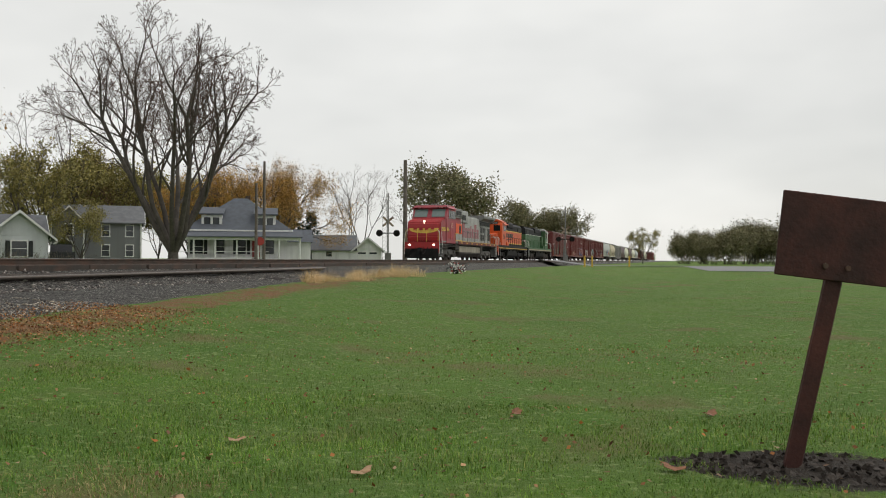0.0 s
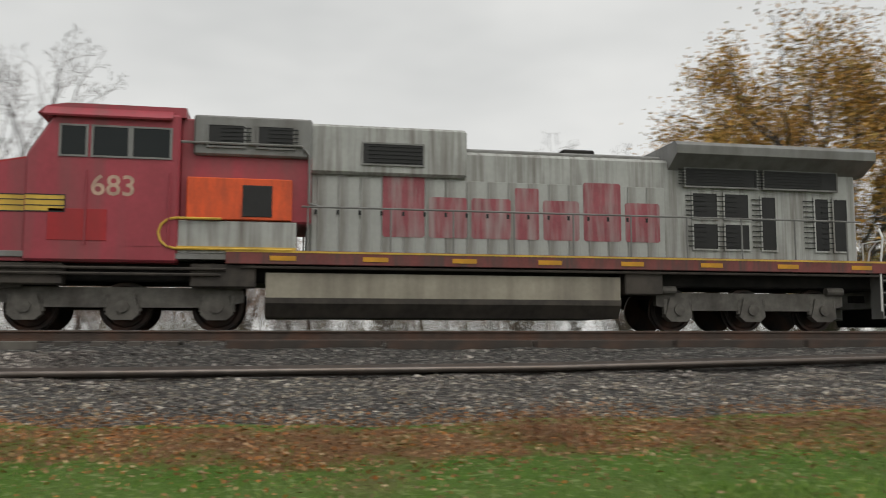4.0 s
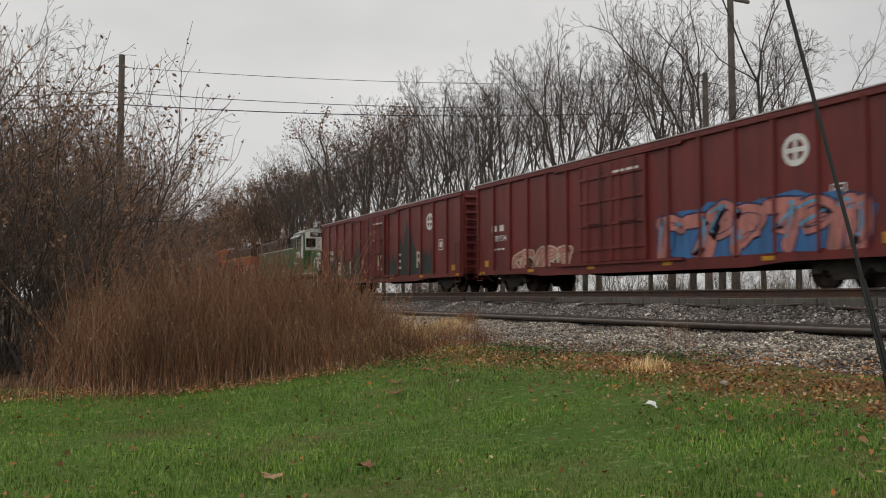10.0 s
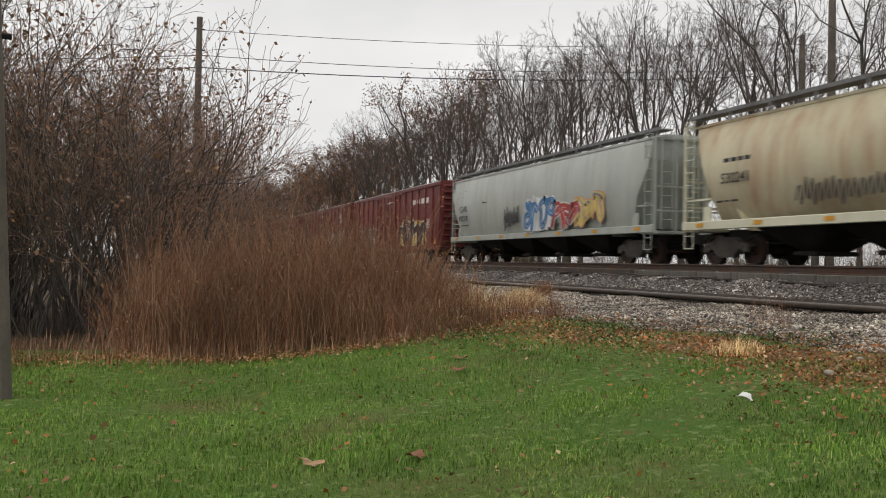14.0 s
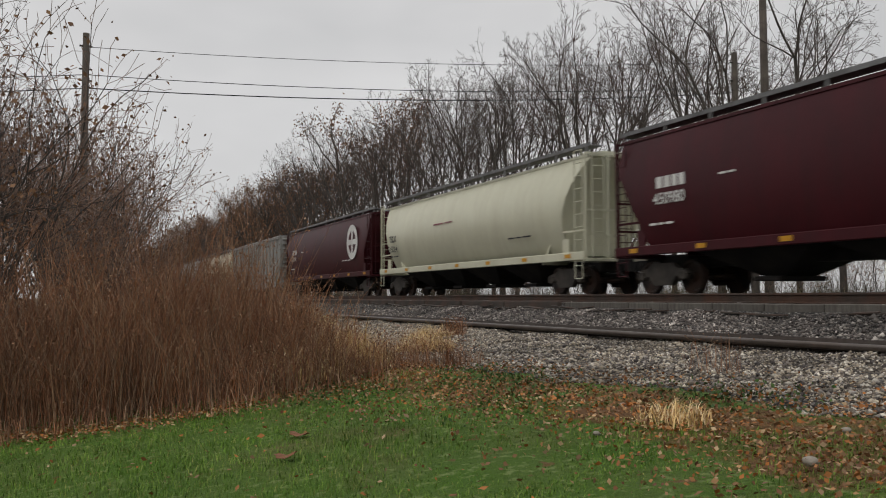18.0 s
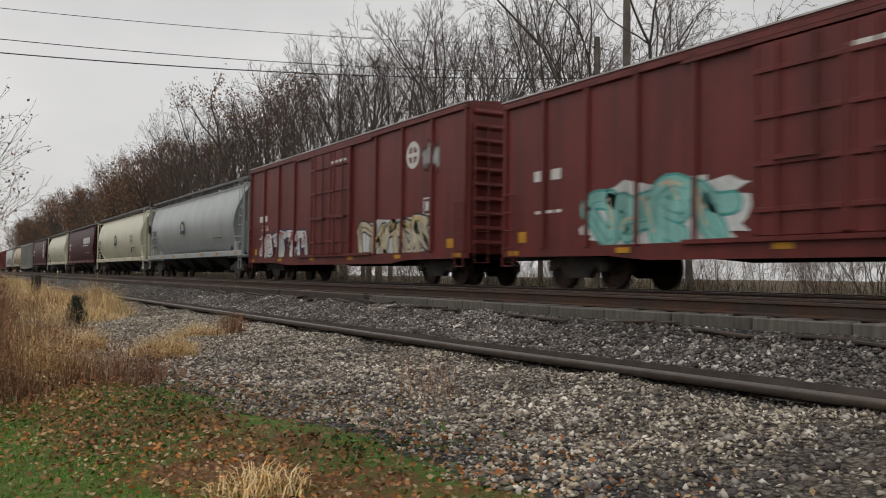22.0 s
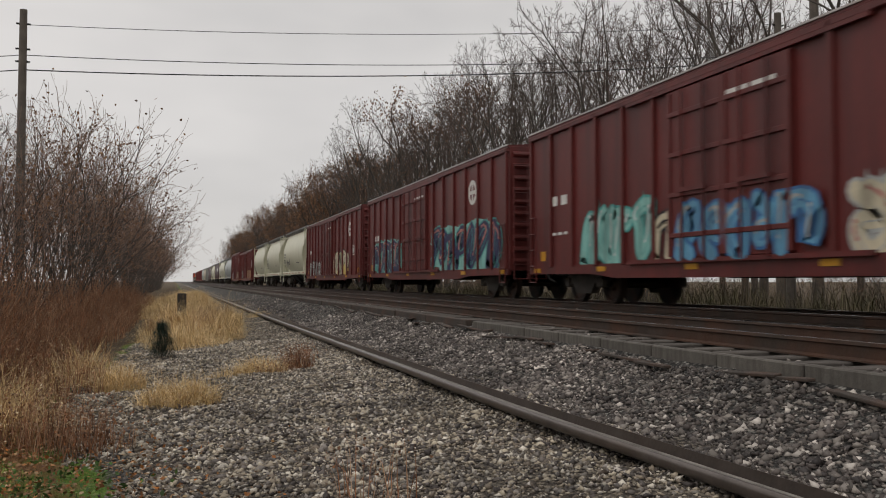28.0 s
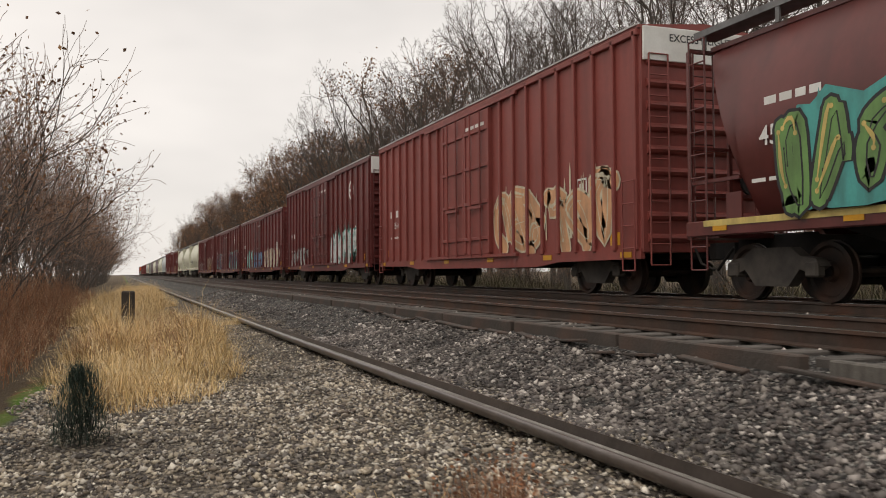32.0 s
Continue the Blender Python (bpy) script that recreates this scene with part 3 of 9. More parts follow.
FRAME_F, SPRING = freight_truck_frame(), spring_nest()
AXLE_BOX = mesh_of(bbox(-0.09, 0.09, -0.13, 0.13, -0.12, 0.12, 0.03), M_truck)
BOLSTER = mesh_of(bbox(-1.0, 1.0, -0.22, 0.22, 0.42, 0.72, 0.04), M_black)
AXLE = (lambda b: (rod(b, (-0.9, 0, 0), (0.9, 0, 0), 0.085, n=10), mesh_of(b, M_wheel))[1])(bmesh.new())


def freight_truck(car, y):
    t = new("truck")
    t.parent = car
    t.location = (0, y, 0)
    shared("bolster", BOLSTER, t)
    for s in (-1, 1):
        shared("side_frame", FRAME_F, t, Matrix.Translation((s * 1.02, 0, 0)))
        shared("spring_nest", SPRING, t, Matrix.Translation((s * 1.02, 0, 0)) @ Matrix.Diagonal((-s * -1, 1, 1, 1)))
        for d in (-0.86, 0.86):
            shared("wheel", W_FREIGHT, t, Matrix.Translation((s * 0.7525, d, 0.457)) @ (Matrix.Identity(4) if s < 0 else pose(0, 0, 0, 0, 0, 180)))
            shared("axle_box", AXLE_BOX, t, Matrix.Translation((s * 1.08, d, 0.50)))
    for d in (-0.86, 0.86):
        shared("axle", AXLE, t, Matrix.Translation((0, d, 0.457)))
    return t


def coupler_mesh():
    bm = bmesh.new()
    box(bm, -0.09, 0.09, -0.9, 0.0, 0.76, 0.94)
    prism(bm, [(-0.17, 0.0), (0.17, 0.0), (0.2, 0.22), (0.06, 0.34), (-0.16, 0.3)], 0.70, 1.0, "z")
    return mesh_of(bm, M_black)


COUPLER = coupler_mesh()


def couplers(car, half):
    shared("coupler", COUPLER, car, Matrix.Translation((0, half + 0.25, 0)))
    shared("coupler", COUPLER, car, Matrix.Translation((0, -half - 0.25, 0)) @ pose(0, 0, 0, 0, 0, 180))
    bm = bmesh.new()
    for s in (-1, 1):
        path_rod(bm, [(-0.35, s * (half + 0.05), 0.9), (-0.4, s * (half + 0.3), 0.62), (-0.3, s * (half + 0.55), 0.5)], 0.028, 6)
    part("air_hose", bm, M_black, car)


def ladder(car, x, y, z0, z1, mat, wide=0.42, along="y", name="ladder"):
    bm = bmesh.new()
    n = max(2, int((z1 - z0) / 0.38))
    for k in range(n + 1):
        z = z0 + (z1 - z0) * k / n
        p, q = ((x, y - wide / 2, z), (x, y + wide / 2, z)) if along == "y" else ((x - wide / 2, y, z), (x + wide / 2, y, z))
        rod(bm, p, q, 0.014, n=5)
    for s in (-1, 1):
        p = (x, y + s * wide / 2, z0) if along == "y" else (x + s * wide / 2, y, z0)
        rod(bm, p, (p[0], p[1], z1), 0.018, n=5)
    return part(name, bm, mat, car)


STROKES = [
    [(0.85, 0.85), (0.45, 1.0), (0.12, 0.8), (0.3, 0.55), (0.7, 0.45), (0.88, 0.2), (0.5, 0.0), (0.1, 0.12)],
    [(0.9, 0.8), (0.5, 1.0), (0.1, 0.6), (0.15, 0.2), (0.5, 0.0), (0.92, 0.2)],
    [(0.1, 0.0), (0.12, 0.9), (0.5, 1.0), (0.85, 0.8), (0.7, 0.52), (0.3, 0.45), (0.85, 0.0)],
    [(0.5, 1.0), (0.1, 0.75), (0.1, 0.25), (0.5, 0.0), (0.9, 0.25), (0.9, 0.75), (0.5, 1.0)],
    [(0.05, 0.0), (0.3, 0.75), (0.5, 1.02), (0.7, 0.75), (0.95, 0.0), (0.7, 0.3), (0.25, 0.32)],
    [(0.1, 1.0), (0.15, 0.3), (0.4, 0.0), (0.75, 0.15), (0.85, 1.0)],
    [(0.05, 0.95), (0.9, 1.0), (0.2, 0.1), (0.95, 0.02)],
    [(0.1, 0.0), (0.15, 1.0), (0.5, 0.4), (0.85, 1.0), (0.9, 0.0)],
]


def curve_points(P, k=5):
    """A smooth line through the points."""
    P = [P[0]] + list(P) + [P[-1]]
    out = []
    for a, b, c, d in zip(P, P[1:], P[2:], P[3:]):
        for i in range(k):
            t = i / k
            out.append(tuple(0.5 * (2 * q + (r - p) * t + (2 * p - 5 * q + 4 * r - u) * t * t + (3 * q - p - 3 * r + u) * t ** 3) for p, q, r, u in zip(a, b, c, d)))
    out.append(P[-1])
    return out


def ribbon(bm, pts, width, put, taper=0.0):
    """A flat sprayed stroke with round ends."""
    n = len(pts)
    rails = []
    for i, (x, z) in enumerate(pts):
        x0, z0 = pts[max(0, i - 1)]
        x1, z1 = pts[min(n - 1, i + 1)]
        l = math.hypot(x1 - x0, z1 - z0) or 1
        nx, nz = -(z1 - z0) / l, (x1 - x0) / l
        w = width * (1 - taper * abs(2 * i / (n - 1) - 1))
        rails.append((bm.verts.new(put(x + nx * w, z + nz * w)), bm.verts.new(put(x - nx * w, z - nz * w))))
    for (a, b), (c, d) in zip(rails, rails[1:]):
        bm.faces.new((a, b, d, c))
    for x, z in (pts[0], pts[-1]):
        bm.faces.new([bm.verts.new(put(x + width * math.cos(q * math.tau / 8), z + width * math.sin(q * math.tau / 8))) for q in range(8)])


def graffiti(car, x, y_left, y_right, z0, z1, fill, outline, seed, count=5, spike=0.0, cloud=None, accent=None, name="graffiti"):
    """A sprayed piece on the side facing -x: fat looping strokes over a ragged cloud, outlined, with lights and runs."""
    r = random.Random(seed)
    if car.name.startswith("boxcar"):
        z0, z1 = 0.90, 0.90 + (z1 - z0) * 0.88
    span, high = y_left - y_right, z1 - z0
    base = None
    count = max(2, min(count, int(span / (0.62 * high)) + 1))
    w = span / count
    signs = []
    for i in range(count):
        P = STROKES[r.randrange(len(STROKES))]
        Q = STROKES[r.randrange(len(STROKES))]
        P = [(1 - a, b) for a, b in P] if r.random() < 0.6 else P
        P = P[:len(P) // 2 + 1] + [(1 - a, 1 - b) for a, b in Q[len(Q) // 2:]]
        lean, lift, grow_ = r.uniform(-0.25, 0.35), r.uniform(-0.05, 0.08) * high, r.uniform(0.80, 0.98)
        signs.append(curve_points([(w * (i - 0.04 + 1.08 * (a + lean * (b - 0.5) + r.uniform(-0.07, 0.07))), z0 + lift + high * grow_ * (0.08 + 0.84 * b)) for a, b in P]))
    fat = min(w * 0.19, high * 0.14)

    def layer(mat, k, draw):
        nonlocal base
        bm = bmesh.new()
        used = [0]

        def put(px, pz):
            used[0] += 1
            return (x - 0.003 - 0.0024 * k - 0.00012 * (used[0] // 40 % 9), y_left - px, max(pz, 0.90))
        draw(bm, put)
        me = bpy.data.meshes.new("mesh")
        bm.to_mesh(me)
        bm.free()
        me.materials.append(mat)
        if base is None:
            base = tagged(part(name, me, mat, car), "sprayed graffiti lettering in several colours", kind="stuff")
        else:
            tagged(part("paint_layer", me, mat, base), kind="stuff")

    def clouds(bm, put):
        m = 40
        ring = []
        for q in range(m):
            a = q * math.tau / m
            c, s_ = math.cos(a), math.sin(a)
            k = 1 + 0.10 * math.sin(q * 2.4) + r.uniform(-0.07, 0.07) + (spike * r.uniform(0, 0.35) if q % 2 and s_ > 0 else 0)
            ring.append(bm.verts.new(put(span / 2 + math.copysign(abs(c) ** 0.5, c) * span / 2 * min(k, 1.08), (z0 + z1) / 2 + math.copysign(abs(s_) ** 0.6, s_) * high / 2 * 1.04 * k)))
        mid = bm.verts.new(put(span / 2, (z0 + z1) / 2))
        for q in range(m):
            bm.faces.new((ring[q], mid, ring[(q + 1) % m]))

    def runs(bm, put):
        for _ in range(int(span * 4)):
            px = r.uniform(0.03, 0.97) * span
            top = z1 - r.uniform(0.0, 0.25) * high + spike * r.uniform(0, 0.5)
            wd = r.uniform(0.02, 0.07)
            bm.faces.new([bm.verts.new(put(px + a, b)) for a, b in ((-wd, z0 + 0.2 * high), (wd, z0 + 0.2 * high), (wd * 0.6, top - 0.1), (0, top + 0.1 * spike), (-wd * 0.7, top - 0.15))])

    if cloud:
        layer(cloud, 0, clouds)
    if spike:
        layer(cloud or outline, 1, runs)
    layer(outline, 2, lambda bm, put: [ribbon(bm, P, fat + 0.055, put) for P in signs])
    layer(fill, 3, lambda bm, put: [ribbon(bm, P, fat, put) for P in signs])
    layer(outline, 4, lambda bm, put: [ribbon(bm, [(a + fat * 0.15, b - fat * 0.2) for a, b in P[2:-3:2]], 0.018, put, 0.5) for P in signs])
    if accent:
        layer(accent, 5, lambda bm, put: [ribbon(bm, [(a - fat * 0.5, b + fat * 0.35) for a, b in P[int(len(P) * q):int(len(P) * q) + 6]], fat * 0.28, put, 0.8) for P in signs for q in (0.05, 0.55)])
    return base


def paint(name, c):
    return material(name, c, 0.55, 0, 0.2, 2.0, GRIME, 0.5, (2.0, 2.0, 0.5))


P_white, P_silver = paint("white_spray", (0.66, 0.68, 0.67)), paint("silver_spray", (0.42, 0.43, 0.42))
P_black, P_blue = paint("black_spray", (0.018, 0.018, 0.022)), paint("blue_spray", (0.04, 0.16, 0.38))
P_sky, P_teal = paint("light_blue_spray", (0.13, 0.36, 0.55)), paint("teal_spray", (0.07, 0.36, 0.33))
P_aqua, P_pink = paint("aqua_spray", (0.25, 0.55, 0.50)), paint("salmon_spray", (0.52, 0.20, 0.17))
P_navy, P_yel = paint("navy_spray", (0.02, 0.025, 0.09)), paint("yellow_spray", (0.66, 0.50, 0.16))
P_red, P_green2 = paint("red_spray", (0.42, 0.04, 0.03)), paint("lime_spray", (0.15, 0.30, 0.09))
P_orange, P_cream = paint("peach_spray", (0.62, 0.33, 0.17)), paint("cream_spray", (0.62, 0.55, 0.40))
P_forest, P_purple = paint("dark_green_spray", (0.017, 0.028, 0.022)), paint("violet_spray", (0.17, 0.10, 0.26))


def scrawl(car, x, y, z, w, h, mat, seed, n=9, thick=0.03, name="graffiti_tag"):
    """A quick one-line tag: looping strokes."""
    r = random.Random(seed)
    bm = bmesh.new()
    px, pz = 0.0, 0.0
    pts = []
    for i in range(n * 4):
        u = i / (n * 4 - 1)
        pts.append((y - u * w, z + h * 0.5 * math.sin(i * 1.9 + seed) * r.uniform(0.4, 1)))
    for (a, b), (c, d) in zip(pts, pts[1:]):
        dx, dz = c - a, d - b
        l = math.hypot(dx, dz) or 1
        nx, nz = -dz / l * thick, dx / l * thick
        v = [bm.verts.new((x - 0.005, p, q)) for p, q in ((a + nx, b + nz), (c + nx, d + nz), (c - nx, d - nz), (a - nx, b - nz))]
        bm.faces.new(v)
    return tagged(part(name, bm, mat, car), kind="stuff")


def emblem(car, x, y, z, r, mat, hole):
    """A round road emblem: a disc with a cross cut in it."""
    bm = bmesh.new()
    n = 28
    v = [bm.verts.new((x - 0.004, y + r * math.cos(i * math.tau / n), z + r * math.sin(i * math.tau / n))) for i in range(n)]
    bm.faces.new(v)
    e = part("round_emblem", bm, mat, car)
    bm = bmesh.new()
    for q in range(4):
        a0 = q * math.pi / 2
        pts = [(0.14, 0.14)] + [(0.66 * math.cos(u), 0.66 * math.sin(u)) for u in (0.24, 0.5, 0.785, 1.07, 1.33)]
        bm.faces.new([bm.verts.new((x - 0.0065, y + r * (p * math.cos(a0) - w * math.sin(a0)), z + r * (p * math.sin(a0) + w * math.cos(a0)))) for p, w in pts])
    part("emblem_cross", bm, hole, e)


CARS = []   # thing, distance of its middle behind the train's front


def boxcar(off0, off1, paint_mat, label, top=4.35, doors="plug", number="", posts=13, emb=True, seed=0, group="boxcars of the freight train", tall=False, mark=(0.42, 0.34)):
    L = off1 - off0 - 0.9
    h = L / 2
    r = random.Random(seed)
    car = empty("boxcar", label, "boxcar", group)
    CARS.append((car, (off0 + off1) / 2))
    W = 1.50
    body = part("body", bbox(-W, W, -h, h, 0.84, top, 0.03), paint_mat, car)
    # roof: shallow gable with cross seams and a projecting eave
    bm = bmesh.new()
    prism(bm, [(-W - 0.05, top + 0.0), (W + 0.05, top + 0.0), (W + 0.05, top + 0.06), (0, top + 0.20), (-W - 0.05, top + 0.06)], -h - 0.03, h + 0.03)
    roof = part("roof", bm, paint_mat, car)
    seam = bmesh.new()
    prism(seam, [(-W - 0.05, top + 0.06), (0, top + 0.20), (W + 0.05, top + 0.06), (W + 0.05, top + 0.10), (0, top + 0.24), (-W - 0.05, top + 0.10)], -0.03, 0.03)
    seam = mesh_of(seam, M_walk if seed % 2 else paint_mat)
    for i in range(15):
        shared("roof_seam", seam, roof, Matrix.Translation((0, -h + 0.3 + (L - 0.6) * i / 14, 0)))
    # side sill, deeper in the middle
    for s in (-1, 1):
        bm = bmesh.new()
        prism(bm, [(-h, 0.92), (-h, 0.72), (-h * 0.62, 0.70), (-h * 0.5, 0.60), (h * 0.5, 0.60), (h * 0.62, 0.70), (h, 0.72), (h, 0.92)], s * (W - 0.06), s * (W + 0.03), "x")
        part("side_sill", bm, paint_mat if s < 0 else M_black, car)
    box_under = bbox(-0.35, 0.35, -h, h, 0.72, 1.1, 0.03)
    part("centre_sill", box_under, M_black, car)
    # side posts
    post = mesh_of(bbox(-0.05, 0.05, -0.05, 0.05, 0.88, top - 0.02, 0.018), paint_mat)
    d0, d1 = (-1.75, 1.75) if doors != "single" else (-1.3, 1.3)
    shift = 0.7 if doors == "plug" else 0.0
    for i in range(posts + 1):
        y = -h + 0.12 + (L - 0.24) * i / posts
        if d0 - 0.25 + shift < y < d1 + 0.25 + shift:
            continue
        for s in (-1, 1):
            shared("side_post", post, car, Matrix.Translation((s * (W + 0.03), y, 0)))
    rail = mesh_of(bbox(-0.05, 0.05, -h, h, -0.07, 0.05, 0.015), paint_mat)
    for s in (-1, 1):
        shared("eave_rail", rail, car, Matrix.Translation((s * (W + 0.03), 0, top - 0.06)))
    # thin pale strip: the wet roof's highlight put into its colour
    part("roof_edge_sheen", bbox(-W - 0.075, -W - 0.035, -h, h, top + 0.052, top + 0.085), M_eave, car, "roof edge strip, pale for the sky's sheen on the wet eave")
    # doors with panels, rods and gear
    for s in (-1, 1):
        n = 2 if doors in ("plug", "double") else 1
        wd = (d1 - d0) / n
        for k in range(n):
            y0 = d0 + k * wd + shift
            bm = bbox(-0.04, 0.04, 0.03, wd - 0.03, 0.96, top - 0.22, 0.02)
            dr = part("door", bm, paint_mat, car, "")
            dr.matrix_basis = Matrix.Translation((s * (W + 0.045), y0, 0))
            for j in range(4):
                z = 1.35 + j * (top - 1.85) / 3.3
                part("door_bar", bbox(-0.085, 0.085, 0.05, wd - 0.05, z, z + 0.09, 0.01), paint_mat, dr)
            for u in (0.0, 1.0):
                part("door_stile", bbox(-0.075, 0.075, wd * u - 0.05 + 0.06 * (1 - 2 * u), wd * u + 0.05 + 0.06 * (1 - 2 * u), 1.0, top - 0.25, 0.01), paint_mat, dr)
            for u in (0.3, 0.7):
                bm = bmesh.new()
                rod(bm, (s * 0.1, wd * u, 0.92), (s * 0.1, wd * u, top - 0.25), 0.026, n=6)
                part("locking_rod", bm, paint_mat, dr)
            part("lock_handle", bbox(min(s * 0.09, s * 0.13), max(s * 0.09, s * 0.13), wd * 0.25, wd * 0.75, 2.2, 2.28), paint_mat, dr)
        bm = bmesh.new()
        box(bm, s * (W + 0.07) - 0.04, s * (W + 0.07) + 0.04, d0 - 1.6 + shift, d1 + 1.6 + shift, 0.88, 0.96)
        part("door_track", bm, paint_mat, car)
        part("upper_door_track", bbox(s * (W + 0.07) - 0.03, s * (W + 0.07) + 0.03, d0 - 1.6 + shift, d1 + 1.6 + shift, top - 0.2, top - 0.13), paint_mat, car)
    # corrugated ends
    for s in (-1, 1):
        end = part("end_wall", bbox(-W, W, -0.02, 0.02, 0.84, top + 0.03, 0.01), paint_mat, car)
        end.matrix_basis = Matrix.Translation((0, s * (h + 0.02), 0))
        ribm = bmesh.new()
        rib_out = [(0, -0.09), (0.05, -0.055), (0.075, 0), (0.05, 0.055), (0, 0.09)]
        prism(ribm, [(p[0] * s, p[1]) for p in rib_out], -W + 0.1, W - 0.1, "x")
        ribm = mesh_of(ribm, paint_mat)
        for k in range(10):
            shared("end_rib", ribm, end, Matrix.Translation((0, s * 0.02, 1.1 + k * (top - 1.3) / 9)))
        for u in (-1, 1):
            ladder(car, u * 1.2, s * (h + 0.16), 0.6, top - 0.5 if u * s > 0 else 2.4, paint_mat, 0.42, "x")
            ladder(car, u * (W + 0.09), s * (h - 0.32), 0.5, 2.2, paint_mat, 0.42, "y")
    if tall:
        bm = bbox(-W, W, -0.03, 0.03, top - 0.62, top + 0.02, 0.01)
        p = part("end_band", bm, M_whitepaint, car, "white painted end panel")
        p.matrix_basis = Matrix.Translation((0, -h - 0.11, 0))
        write("EXCESS HEIGHT CAR", 0.2, M_blackmark, car, 0, -h - 0.145, top - 0.18, REAR)
    bm = bmesh.new()
    rod(bm, (0.9, -h - 0.16, 2.2), (0.9, -h - 0.22, 2.2), 0.28, n=16)
    part("brake_wheel", bm, M_black, car)
    couplers(car, h)
    for y in (h - 2.35, -h + 2.35):
        freight_truck(car, y)
    # stencils, reflectors
    X = -W - 0.002
    bars([mark[0], mark[0] * 0.8], 0.24, M_whitepaint, car, X, h - 1.25, 2.55, 0.22, "reporting_mark")
    if number:
        write(number, 0.32, M_whitepaint, car, X - 0.004, h - 1.95, 2.14, name="number")
    bars([0.3, 0.25, 0.2], 0.07, M_whitepaint, car, X, h - 1.3, 1.72, 0.1, "capacity_stencil")
    bars([0.55, 0.55], 0.06, M_whitepaint, car, X, -0.05 + shift + 1.2, top - 0.55 if False else 3.5, 0.08, "door_stencil")
    bars([0.8, 0.6], 0.09, M_whitepaint, car, -W - 0.09, 0.1 + shift, top - 0.6, 0.1, "slogan_marking")
    if emb:
        emblem(car, X, -h * 0.66, top - 1.0, 0.40, M_whitepaint, paint_mat)
    rf = mesh_of(bbox(-W - 0.045, -W - 0.035, -0.2, 0.2, 0.75, 0.86), M_yellow)
    for i in range(6):
        shared("reflector", rf, car, Matrix.Translation((0, -h + 0.5 + (L - 1.0) * i / 5, 0)))
    part("yellow_label", bbox(X - 0.006, X - 0.001, h - 0.95, h - 0.65, 1.05, 1.3), M_yellow, car)
    part("yellow_label", bbox(X - 0.006, X - 0.001, -h + 0.75, -h + 1.1, 1.0, 1.25), M_yellow, car)
    bm = bmesh.new()
    y = -h + 2.0
    for (a, b, c, d) in ((0, 0.42, 0, 0.04), (0, 0.42, 0.46, 0.5), (0, 0.04, 0, 0.5), (0.38, 0.42, 0, 0.5)):
        box(bm, X - 0.006, X - 0.001, y + a, y + b, 1.95 + c, 1.95 + d)
    box(bm, X - 0.006, X - 0.001, y + 0.12, y + 0.3, 2.08, 2.34)
    part("inspection_stencil", bm, M_whitepaint, car)
    return car


